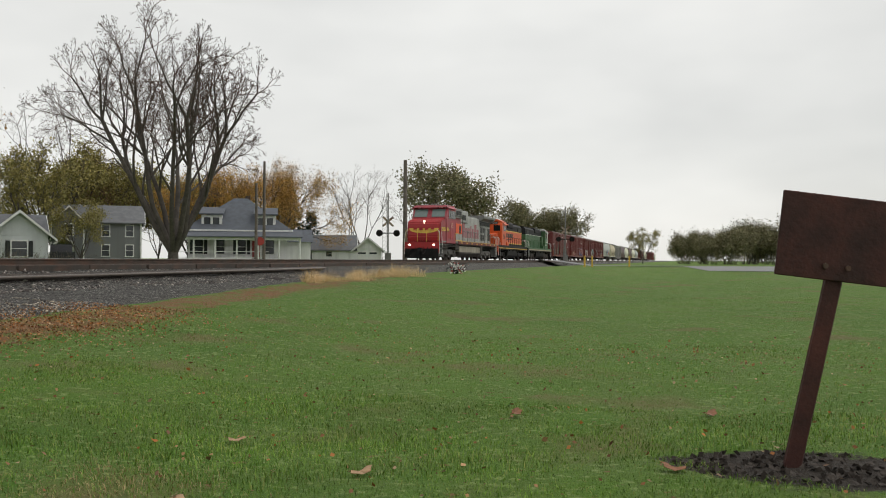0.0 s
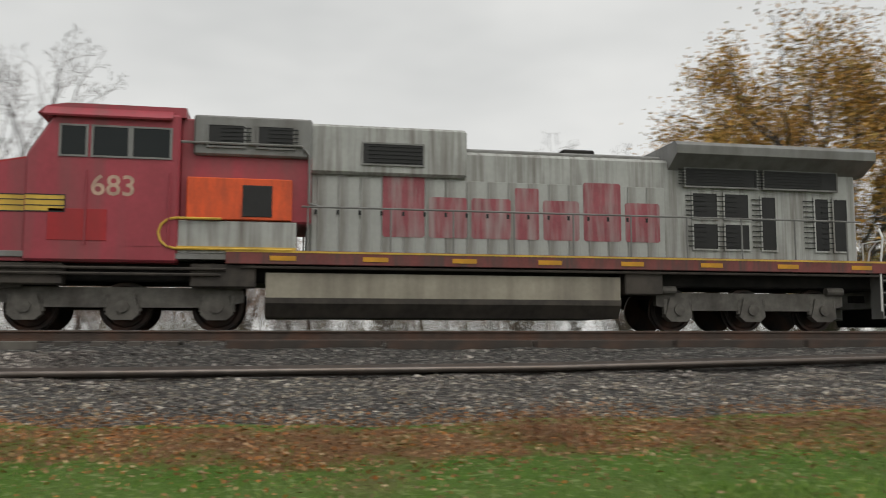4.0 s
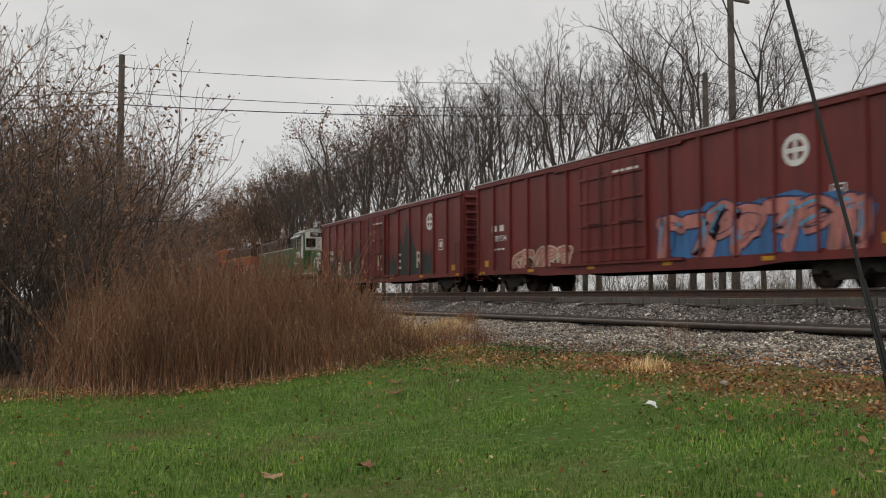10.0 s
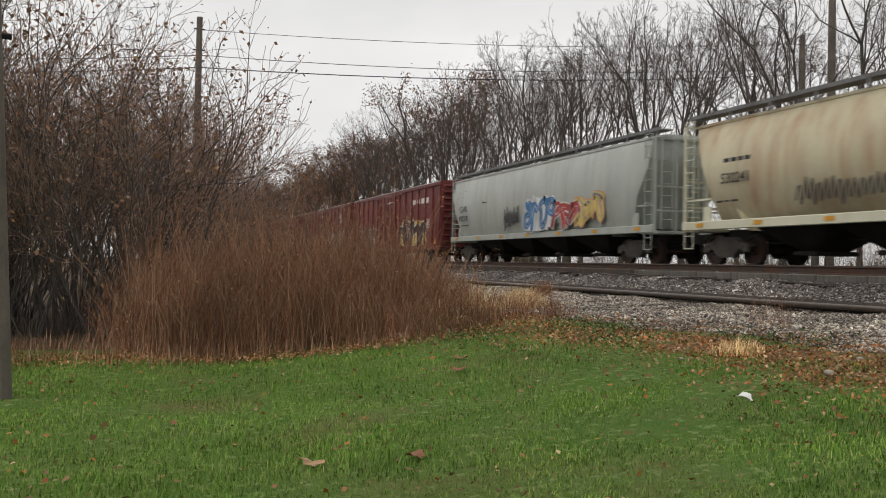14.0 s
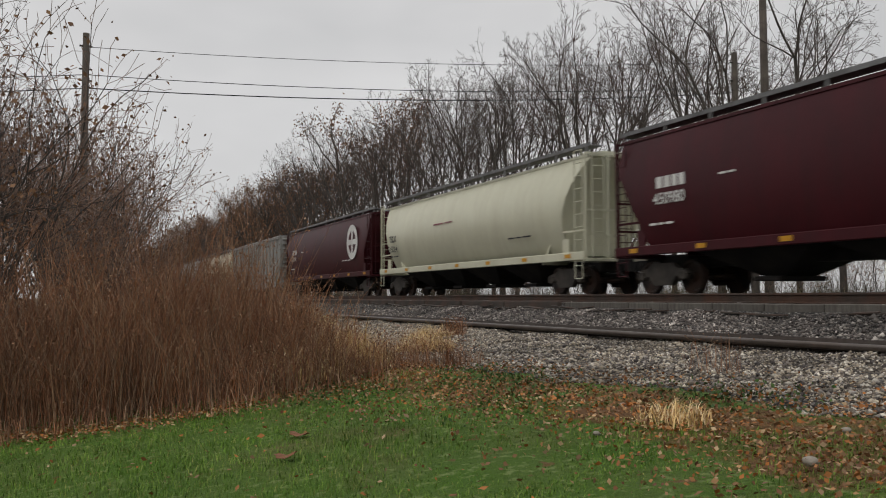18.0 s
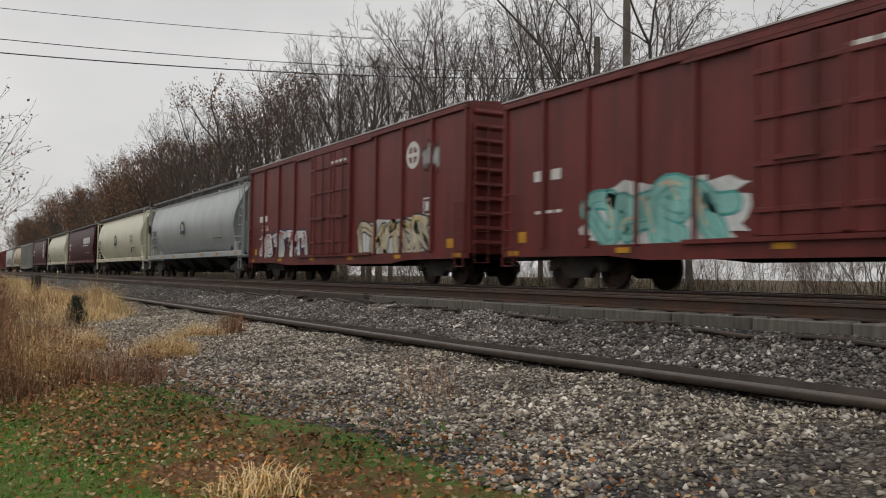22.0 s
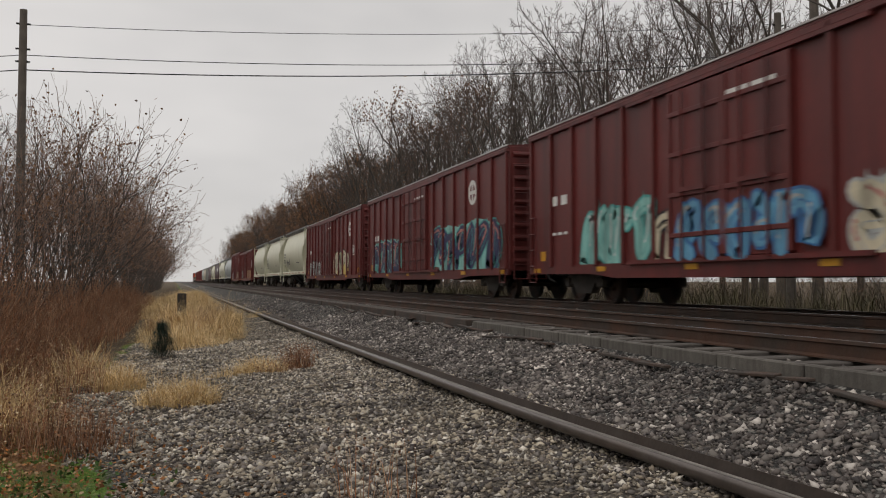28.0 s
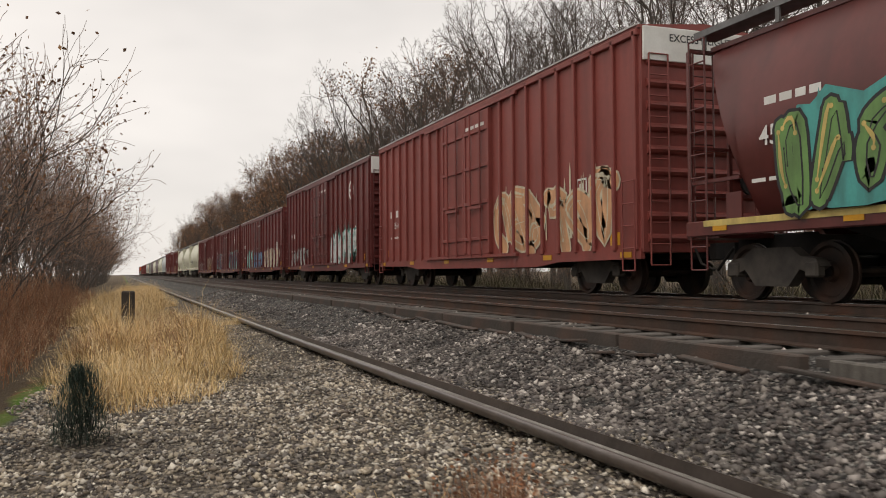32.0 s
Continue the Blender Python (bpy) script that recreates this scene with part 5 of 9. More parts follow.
    part("raised_hood", bbox(-1.12, 1.12, -0.2, 3.25, 3.5, 4.62, 0.06), M_silver, car)
    louver(car, -1.125, 0.8, 2.1, 3.75, 4.2, M_silverdark, 5)
    hood_doors(car, -0.985, -4.9, 3.1, 1.75, 3.45, M_silver, 17)
    part("exhaust_stack", bbox(-0.5, 0.5, -3.4, -2.6, 4.1, 4.42, 0.04), M_black, car)
    part("stack_deck", bbox(-0.85, 0.85, -4.9, -0.2, 4.13, 4.25, 0.04), M_silverdark, car)
    bm = bmesh.new()
    prism(bm, [(-1.5, 4.22), (-1.52, 4.42), (-1.42, 4.52), (1.42, 4.52), (1.52, 4.42), (1.5, 4.22), (0.98, 3.9), (-0.98, 3.9)], -10.1, -5.0)
    part("radiator_wing", bm, M_silverdark, car)
    louver(car, -1.06, -7.2, -5.4, 3.52, 3.95, M_silverdark, 6)
    louver(car, -1.06, -9.3, -7.4, 3.52, 3.95, M_silverdark, 6)
    for y0 in (-6.2, -7.0):
        for z0 in (2.0, 2.75):
            louver(car, -0.99, y0, y0 + 0.6, z0, z0 + 0.6, M_silver, 5)
    for y0 in (-7.7, -9.1, -9.6):
        louver(car, -0.99, y0, y0 + 0.35, 2.0, 3.3, M_silver, 10)
    rear = part("rear_lamp_box", bbox(0.55, 0.85, -10.0, -9.88, 3.5, 4.0, 0.03), M_black, car)
    word_blocks(car, -1.006, 1.66, 2.12, 1.42, M_fadedred, [(0.92, 1), (0.85, 0.66), (0.9, 0.66), (0.55, 0.85), (0.85, 0.66), (0.9, 0.98), (0.85, 0.66)], 0.10)
    # rails, tank, trucks, steps
    for s in (-1, 1):
        handrail(car, s * 1.5, [-9.6, -8.2, -6.8, -5.4, -4.0, -2.6, -1.2, 0.2, 1.6, 3.4], 1.62, 2.68, M_silverdark)
    part("fuel_tank", (lambda b: (prism(b, [(-1.2, 0.32), (1.2, 0.32), (1.42, 0.62), (1.42, 1.25), (-1.42, 1.25), (-1.42, 0.62)], -3.6, 4.1), b)[1])(bmesh.new()), M_tank, car, "dirty cream fuel tank")
    part("tank_lower_band", (lambda b: (prism(b, [(-1.21, 0.30), (1.21, 0.30), (1.43, 0.60), (1.43, 0.72), (-1.43, 0.72), (-1.43, 0.60)], -3.61, 4.11), b)[1])(bmesh.new()), M_truck, car)
    for y in (-6.9, 6.9):
        loco_truck(car, y, 3, M_trucklight)
    for s in (-1, 1):
        steps(car, s * 1.5, 10.35, M_silverdark)
        steps(car, s * 1.5, -10.45, M_silverdark)
    pilot(car, 10.8, M_redloco)
    pilot(car, -10.75, M_silverdark)
    part("front_platform", bbox(-1.5, 1.5, 10.1, 10.8, 1.42, 1.5, 0.01), M_redloco, car)
    fr = bmesh.new()
    path_rod(fr, [(-1.4, 10.75, 1.5), (-1.4, 10.75, 2.5), (-0.4, 10.75, 2.5), (-0.4, 10.75, 1.5)], 0.022)
    path_rod(fr, [(1.4, 10.75, 1.5), (1.4, 10.75, 2.5), (0.4, 10.75, 2.5), (0.4, 10.75, 1.5)], 0.022)
    part("front_railing", fr, M_yellowpaint, car)
    bm = bmesh.new()
    path_rod(bm, [(-1.46, 5.9, 4.0), (-1.46, 3.4, 4.0), (-1.46, 3.25, 3.8), (-1.46, 3.25, 2.75), (-1.46, 3.0, 2.68)], 0.03)
    part("conduit", bm, M_silverdark, car)
    part("red_side_panel", bbox(-1.562, -1.55, 7.2, 8.3, 1.85, 2.5, 0.004), M_redloco, car)
    horn = bmesh.new()
    for x in (-0.25, 0, 0.25):
        rod(horn, (x, 6.6, 4.85), (x, 7.05, 4.87), 0.03, 0.09, 8)
    part("horn", horn, M_silverdark, car)
    couplers(car, h - 0.1)
    return car


def hood_unit(off0, off1, low, dark, stripe, label, number, axles, cab_front, nose_mat, cab_mat, sill_mat, ends):
    """A four- or six-axle hood locomotive; cab_front says whether its cab leads."""
    car = empty("diesel_locomotive", label, "locomotive", "locomotives of the freight train")
    CARS.append((car, (off0 + off1) / 2))
    h = (off1 - off0) / 2 - 0.35
    k = 1 if cab_front else -1

    def yy(a, b):
        return (min(k * a, k * b), max(k * a, k * b))

    part("underframe", bbox(-1.0, 1.0, -h + 0.2, h - 0.2, 1.05, 1.48, 0.04), M_black, car)
    part("walkway", bbox(-1.52, 1.52, -h + 0.2, h - 0.2, 1.48, 1.6, 0.01), M_black, car)
    for s in (-1, 1):
        part("side_sill", bbox(s * 1.52 - 0.03, s * 1.52 + 0.03, -h + 0.2, h - 0.2, 1.32, 1.68, 0.01), sill_mat, car)
        bm = bmesh.new()
        box(bm, s * 1.553 - 0.004, s * 1.553, -h + 0.2, h - 0.2, 1.32 if stripe is M_yellowpaint else 1.34, 1.40 if stripe is M_yellowpaint else 1.46)
        part("sill_stripe", bm, stripe if stripe is M_yellowpaint else M_oldwhite, car)
    cab0, cab1, nose1 = h - ends[0], h - ends[1], h - ends[2]   # cab from cab0 to cab1, nose on to nose1
    hood_end = -h + 0.75
    a, b = yy(hood_end, cab0)
    part("hood_lower", bbox(-0.98, 0.98, a, b, 1.6, 3.42, 0.03), low, car)
    part("hood_upper", (lambda q: (prism(q, [(-0.98, 3.40), (0.98, 3.40), (0.98, 4.1), (0.72, 4.36), (-0.72, 4.36), (-0.98, 4.1)], a, b), q)[1])(bmesh.new()), dark, car)
    bm = bmesh.new()
    box(bm, -1.0, -0.985, a, b, 3.36 if stripe is M_yellowpaint else 3.39, 3.48 if stripe is M_yellowpaint else 3.44)
    if stripe is M_yellowpaint:
        box(bm, -1.0, -0.985, a, b, 1.92, 2.03)
    part("hood_stripe", bm, stripe, car)
    if stripe is M_yellowpaint:
        part("hood_black_base", bbox(-0.995, -0.984, a, b, 1.6, 1.92), dark, car)
    hood_doors(car, -0.984, a + 1.2, b - 1.4, 2.08, 3.3, low, 14 if axles == 2 else 18)
    part("blower_housing", bbox(-1.25, -0.9, *yy(cab0 - 1.3, cab0 - 0.02), 1.6, 3.4, 0.06), low, car)
    for y in (hood_end + 1.2, hood_end + 2.8, hood_end + 4.4):
        bm = bmesh.new()
        rod(bm, (0, k * y, 4.34), (0, k * y, 4.5), 0.62, n=20)
        part("roof_fan", bm, M_black, car)
    part("dynamic_brake_blister", bbox(-1.08, 1.08, *yy(cab0 - 6.2, cab0 - 2.8), 3.75, 4.42, 0.12), dark, car)
    part("exhaust_stack", bbox(-0.3, 0.3, *yy(cab0 - 3.4, cab0 - 2.7), 4.3, 4.62, 0.04), M_black, car)
    louver(car, -0.99, *yy(hood_end + 0.5, hood_end + 2.6), 3.5, 4.0, dark, 6)
    # cab
    bm = bmesh.new()
    prism(bm, [(k * cab0, 1.6), (k * cab1, 1.6), (k * cab1, 4.0), (k * (cab1 - 0.25), 4.3), (k * cab0, 4.3)], -1.5, 1.5, "x")
    bmesh.ops.bevel(bm, geom=bm.edges[:], offset=0.04, segments=1, affect='EDGES')
    cab = part("cab", bm, cab_mat, car)
    bm = bmesh.new()
    prism(bm, [(-1.5, 4.22), (-1.5, 4.30), (-0.9, 4.58), (0.9, 4.58), (1.5, 4.30), (1.5, 4.22)], *yy(cab0 - 0.05, cab1 - 0.12))
    part("cab_roof", bm, cab_mat if cab_front else M_silver, cab)
    for s in (-1, 1):
        bm = bmesh.new()
        prism(bm, [(s * 1.48, 4.22), (s * 1.78, 3.98), (s * 1.77, 3.94), (s * 1.48, 4.14)], *yy(cab0 + 0.1, cab1 - 0.35))
        part("sun_visor", bm, cab_mat if cab_front else M_silver, cab)
        for c, d in ((cab0 + 0.3, cab0 + 0.85), (cab0 + 0.95, cab0 + 1.5)):
            w = part("cab_window", bbox(s * 1.5 - 0.014, s * 1.5 + 0.014, *yy(c, d), 3.3, 3.88, 0.01), M_glass, cab)
            f = bmesh.new()
            q0, q1 = yy(c, d)
            for p in (q0 - 0.03, q1):
                box(f, s * 1.51 - 0.012, s * 1.51 + 0.012, p, p + 0.03, 3.26, 3.92)
            part("window_frame", f, M_silver, w)
    for x0, x1 in ((-1.3, -0.55), (0.55, 1.3)):
        part("windscreen", bbox(x0, x1, *yy(cab1 - 0.01, cab1 + 0.012), 3.25, 3.9, 0.01), M_glass, cab)
    bm = bmesh.new()
    box(bm, -1.0, 1.0, *yy(cab1 - 0.25, cab1 + 0.04), 4.0, 4.3)
    part("number_board", bm, M_locoblack, cab)
    for x in (-0.68, 0.68):
        write(number, 0.24, M_whitepaint, car, x, k * (cab1 + 0.045), 4.15, FRONT if k > 0 else REAR, name="number")
    lamps = bmesh.new()
    rod(lamps, (0, k * (cab1 + 0.02), 4.12), (0, k * (cab1 + 0.08), 4.12), 0.1, n=12)
    part("headlamp", lamps, M_lightglass, cab)
    write(number, 0.64 if cab_front else 0.62, M_blackmark if cab_front else M_whitepaint, car, -1.506, k * (cab0 + cab1) / 2, 2.62 if cab_front else 2.75, name="number")
    # low nose
    bm = bmesh.new()
    prism(bm, [(k * cab1, 1.6), (k * nose1, 1.6), (k * nose1, 2.75), (k * (nose1 - 0.12), 2.9), (k * cab1, 3.05)], -1.02 if not cab_front else -1.1, 1.02 if not cab_front else 1.1, "x")
    bmesh.ops.bevel(bm, geom=bm.edges[:], offset=0.06, segments=2, affect='EDGES')
    nose = part("short_nose", bm, nose_mat, car)
    if cab_front:
        part("nose_window", bbox(-1.115, -1.09, *yy(nose1 - 0.55, nose1 - 0.25), 2.35, 2.7, 0.01), M_glass, nose)
    # rails
    for s in (-1, 1):
        n = 9 if axles == 2 else 11
        y0, y1 = (a + 0.1, b - 1.4) if cab_front else (a + 1.4, b - 0.1)
        handrail(car, s * 1.48, [y0 + (y1 - y0) * i / n for i in range(n + 1)], 1.6, 2.62, M_black if cab_front else M_green)
        for e in (h - 0.62, -h + 0.62):
            steps(car, s * 1.48, e, M_black)
    # tank, reservoirs, trucks
    ty = 5.6 if axles == 2 else 6.2
    bm = bmesh.new()
    t1 = 2.9 if axles == 2 else 3.1
    prism(bm, [(-1.0, 0.3), (1.0, 0.3), (1.32, 0.55), (1.38, 0.95), (1.38, 1.1), (-1.38, 1.1), (-1.38, 0.95), (-1.32, 0.55)], -t1, t1)
    part("fuel_tank", bm, M_black, car)
    bm = bmesh.new()
    rod(bm, (-1.25, -t1 + 0.4, 1.22), (-1.25, t1 - 0.3, 1.22), 0.17, n=12)
    part("air_reservoir", bm, M_black, car)
    for y in (-ty, ty):
        loco_truck(car, min(max(y, -h + 2.5), h - 2.5), axles, M_truck if axles == 3 else M_black)
    pilot(car, h - 0.05, nose_mat if cab_front else M_black)
    pilot(car, -h + 0.05, M_black)
    for s in (-1, 1):
        for u in (-1, 1):
            bm = bmesh.new()
            path_rod(bm, [(u * 1.45, s * (h - 0.1), 1.5), (u * 1.45, s * (h - 0.1), 2.5), (u * 0.4, s * (h - 0.1), 2.5), (u * 0.4, s * (h - 0.1), 1.5)], 0.022)
            part("end_railing", bm, M_whitepaint, car)
    # pipes and boxes along the frame
    for z in (1.22, 1.30):
        bm = bmesh.new()
        rod(bm, (-1.47, -h + 1.0, z), (-1.47, h - 1.0, z), 0.03, n=6)
        part("air_pipe", bm, M_truck, car)
    for i in range(7):
        y = -h + 2.0 + i * (2 * h - 4) / 6
        part("frame_gusset", bbox(-1.5, -1.2, y - 0.03, y + 0.03, 1.08, 1.48), M_black, car)
    part("battery_box", bbox(-1.5, -1.0, *yy(cab0 - 1.6, cab0 - 0.4), 1.6, 2.1, 0.03), low, car)
    couplers(car, h - 0.1)
    return car, k, cab0, cab1, a, b


def stretch(car, k, shift):
    """Lengthens a car along its run: its own parts grow, shared fittings only move."""
    for o in car.children_recursive:
        if o.parent is not car and o.parent.type == 'EMPTY' and o.parent.parent is car:
            continue                       # wheels and frames of a truck keep their size
        own = o.type == 'MESH' and o.data.users == 1
        if own and o.matrix_basis.translation.length < 1e-6:
            o.data.transform(Matrix.Translation((0, shift, 0)) @ Matrix.Diagonal((1, k, 1, 1)))
        elif o.parent is car:
            o.matrix_basis = Matrix.Translation((0, o.matrix_basis.translation.y * (k - 1) + shift, 0)) @ o.matrix_basis
        else:
            o.matrix_basis = Matrix.Translation((0, shift, 0)) @ o.matrix_basis


M_sill = material("grimy_red_sill", (0.20, 0.055, 0.05), 0.7, 0, 0.35, 1.5, (0.07, 0.055, 0.048), 0.9, (3.0, 3.0, 0.6))
M_cream = paint("cream_lettering", (0.60, 0.40, 0.30))
M_oldwhite = material("rust_chipped_white_sill", (0.52, 0.44, 0.33), 0.7, 0, 0.3, 2, RUST, 0.8)
M_orangepanel = paint("orange_box_paint", (0.78, 0.10, 0.02))
M_tank = material("dirty_cream_tank", (0.33, 0.30, 0.235), 0.7, 0, 0.25, 1.2, (0.13, 0.11, 0.09), 0.7, True)

stretch(engine_lead(0.0, 22.4), 1.04, 0.1)
u2, k2, c0, c1, a2, b2 = hood_unit(22.9, 40.9, M_orange, M_locoblack, M_yellowpaint, "orange and black diesel locomotive with yellow stripes", "2564", 2, True, M_orange, M_orange, M_locoblack, (4.3, 1.9, 0.72))
word_blocks(u2, -1.006, 2.35, 2.66, 0.48, M_blackmark, [(0.98, 1), (0.98, 1), (0.98, 1), (0.9, 1)], 0.12, 0.45, "black_wordmark")
bm = bmesh.new()
v = [bm.verts.new((-1.006, y, z)) for y, z in ((2.75, 2.26), (2.6, 2.40), (-1.9, 2.55), (-1.6, 2.50), (2.4, 2.26))]
bm.faces.new(v)
part("swoosh", bm, M_blackmark, u2)
part("air_conditioner", bbox(-0.5, 0.5, k2 * c0 + 0.1, k2 * c0 + 1.1, 4.5, 4.72, 0.05), M_paintw, u2)
u3, k3, c0, c1, a3, b3 = hood_unit(41.5, 62.0, M_green, M_locoblack, M_whitepaint, "weathered green and black diesel locomotive running long hood first", "1706", 3, False, M_green, M_green, M_green, (6.1, 3.6, 1.0))
part("white_cab_front", bbox(-1.35, 1.35, -c1 - 0.02, -c1 + 0.06, 3.05, 4.33, 0.02), M_paintw, u3)
for x0, x1 in ((-1.3, -0.62), (0.62, 1.3)):
    part("cab_end_window", bbox(x0, x1, -c1 - 0.035, -c1 - 0.022, 3.25, 3.88, 0.004), M_glass, u3)
part("white_cab_corner", bbox(-1.512, -1.49, -c1 - 0.01, -c1 + 0.42, 2.5, 4.1, 0.004), M_paintw, u3)
bars([0.3, 0.3, 0.3], 0.16, M_whitepaint, u3, -1.508, -c0 - 0.35, 2.2, 0.05, "small_wordmark")
for z, w in ((2.62, 0.8), (2.3, 0.95), (2.0, 0.7)):
    part("nose_chevron", bbox(-1.03, -1.022, -c1 - 2.5, -c1 - 2.5 + w, z, z + 0.17), M_whitepaint, u3)

RED = "oxide red ribbed boxcar with "
b1 = boxcar(62.1, 83.2, M_boxred, RED + "dark forest-shaped graffiti", 4.35, number="782984", posts=14, seed=1)
b2c = boxcar(83.7, 104.7, M_boxred, RED + "blue and brown graffiti", 4.4, number="781534", posts=15, seed=2)
b3 = boxcar(105.2, 126.1, M_boxred, RED + "white and aqua bubble graffiti", 4.4, number="780424", posts=15, seed=3)
b4 = boxcar(126.6, 146.8, M_boxred, RED + "black and white spiky graffiti", 4.4, number="781401", posts=15, emb=False, seed=4)
h1 = hopper(147.4, 167.2, M_grayhop, "light grey covered hopper with blue and red graffiti", M_blackmark, "490300", 4.45, 1, bays=4, mark="CAIX")
h2 = hopper(167.9, 186.0, M_tanhop, "rust-stained tan covered hopper with black tags", M_blackmark, "530241", 4.5, 2, 0.26, 4, M_creamhop, barrel=True)
gb = boxcar(186.6, 206.4, M_grayrib, "weathered grey boxcar with flaking ribbed sides", 4.35, "double", "", 16, False, 5)
h3 = hopper(207.0, 226.1, M_maroon, "maroon covered hopper with a white round emblem", M_whitepaint, "451404", 4.5, 3)
h4 = hopper(226.7, 246.0, M_creamhop, "clean cream covered hopper with pale stencils", M_blackmark, "519364", 4.55, 4, bays=4, barrel=True, mark="TILX")
h5 = hopper(246.7, 265.9, M_maroon, "maroon covered hopper with white slanted wordmark", M_whitepaint, "450980", 4.5, 5)
h6 = hopper(266.4, 287.4, M_creamhop, "cream covered hopper with an arched badge", M_blackmark, "15156", 4.6, 6, bays=4, barrel=True, mark="SHQX")
h7 = hopper(288.0, 309.0, M_bluegray, "blue-grey covered hopper with an arched badge", M_blackmark, "451239", 4.6, 7, 0.26, 4, barrel=True, mark="TCMX")
b6 = boxcar(309.5, 328.5, M_boxred2, "red boxcar with a double door and many small tags", 4.75, "double", "74516", 10, True, 6)
b7 = boxcar(329.2, 350.0, M_boxred2, "red boxcar with teal and yellow graffiti", 4.4, "plug", "", 13, False, 7)
h8 = hopper(350.6, 364.8, M_creamhop, "short cream covered hopper with plain sides", M_blackmark, "200703", 4.6, 8, 0.3, 2, barrel=True, mark="CITX")
h9 = hopper(365.4, 379.1, M_creamhop, "short cream covered hopper with end cages", M_blackmark, "200770", 4.6, 9, 0.3, 2, barrel=True, mark="CITX")
h10 = hopper(379.7, 394.1, M_creamhop, "short cream covered hopper with a dark tag", M_blackmark, "200555", 4.6, 10, 0.3, 2, barrel=True, mark="CITX")
b8 = boxcar(394.6, 414.5, M_boxdark, RED + "cream block graffiti", 4.4, number="", posts=15, seed=8)
b9 = boxcar(415.2, 434.8, M_boxdark, RED + "navy, salmon and aqua graffiti", 4.4, number="781725", posts=15, seed=9)
b10 = boxcar(435.5, 455.1, M_boxdark, RED + "aqua, cream and blue graffiti", 4.4, number="", posts=15, seed=10, emb=False)
b11 = boxcar(455.7, 474.4, M_boxdark, "tall dark red boxcar with white flame graffiti", 5.0, "double", "", 20, True, 11, tall=True)
b12 = boxcar(474.9, 493.0, M_boxfaded, "tall faded red boxcar with peach brushed graffiti", 5.05, "double", "405161", 22, False, 12, tall=True)
h11 = hopper(493.4, 512.5, M_brownhop, "glossy brown-red covered hopper with teal and blue graffiti", M_whitepaint, "450712", 4.5, 11, 0.24, 3, barrel=True)
h12 = hopper(513.0, 532.0, M_creamhop, "plain cream covered hopper", M_blackmark, "", 4.5, 12, barrel=True)

# sprayed pieces and badges
r1 = random.Random(5)
bm = bmesh.new()
for i in range(46):
    y = 8.2 - 15.2 * (i + 0.5) / 46 + r1.uniform(-0.1, 0.1)
    t = 1.9 + 1.1 * max(0, math.sin(i * 0.55)) ** 2 + (1.0 if 33 < i < 38 else 0) * r1.uniform(0.5, 1) + r1.uniform(0, 0.3)
    w = r1.uniform(0.25, 0.42)
    v = [bm.verts.new((-1.509 - 0.0002 * (i % 9), y + a, b)) for a, b in ((-w, 0.90), (w, 0.90), (w * 0.8, t * 0.75 + 0.1), (w * 0.25, t * 0.92 - 0.1), (0, t + 0.05), (-w * 0.3, t * 0.9 - 0.1), (-w * 0.8, t * 0.7 + 0.1))]
    bm.faces.new(v)
tagged(part("forest_graffiti", bm, P_forest, b1), "dark sprayed tree shapes along the lower side", kind="stuff")
for i, (ch, y) in enumerate(zip("BEAKER", (6.6, 4.5, 2.2, -0.4, -2.9, -5.4))):
    write(ch, 1.1, P_cream, b1, -1.6 if abs(y - 0.7) < 2.2 else -1.513, y, 1.48 + (0.1 if i > 2 else 0), name="graffiti_letter")
graffiti(b2c, -1.512, -1.6, -8.6, 1.15, 2.75, P_pink, P_navy, 21, 7, 0.25, P_blue, P_sky)
graffiti(b2c, -1.512, 7.0, 3.2, 1.2, 2.0, P_pink, P_cream, 22, 5, 0.1)
graffiti(b3, -1.512, 7.6, 2.9, 1.15, 2.55, P_white, P_navy, 31, 5, 0.0, None, P_orange)
graffiti(b3, -1.512, -1.5, -5.2, 1.15, 2.7, P_white, P_silver, 32, 4, 0.0)
graffiti(b3, -1.512, -5.0, -8.4, 1.15, 2.75, P_aqua, P_teal, 33, 3, 0.0)
graffiti(b4, -1.512, 7.2, 2.8, 1.15, 2.75, P_black, P_white, 41, 5, 0.5)
graffiti(b4, -1.512, -1.8, -7.2, 1.15, 2.85, P_black, P_white, 42, 5, 0.5, P_yel)
bars([0.5, 0.5, 0.5, 0.5], 0.3, M_whitepaint, b4, -1.506, -4.6, 3.55, 0.3, "wordmark_bars")
graffiti(h1, -1.545, 0.2, -2.6, 1.4, 2.75, P_blue, P_white, 51, 4, 0.1, P_white, P_sky)
graffiti(h1, -1.545, -2.5, -4.6, 1.4, 2.5, P_red, P_white, 52, 3, 0.1)
graffiti(h1, -1.545, -4.4, -6.4, 1.4, 2.6, P_yel, P_orange, 53, 3, 0.2, None, P_blue)
scrawl(h1, -1.55, 2.4, 2.0, 1.6, 1.2, P_black, 54)
scrawl(h2, -1.585, 3.6, 1.9, 3.2, 0.9, P_black, 55, 12)
scrawl(h2, -1.585, -2.6, 2.2, 2.0, 0.5, P_black, 56)
emblem(h3, -1.55, -6.3, 2.95, 0.95, M_whitepaint, M_maroon)
bars([1.0, 0.8], 0.06, M_fadedred, h4, -1.545, 2.2, 3.0, 0.1, "red_stencil")
word_blocks(h5, -1.55, -2.75, 2.85, 0.55, M_whitepaint, [(0.92, 1), (0.92, 1), (0.92, 1), (0.85, 1)], 0.12, 0.4, "white_wordmark")
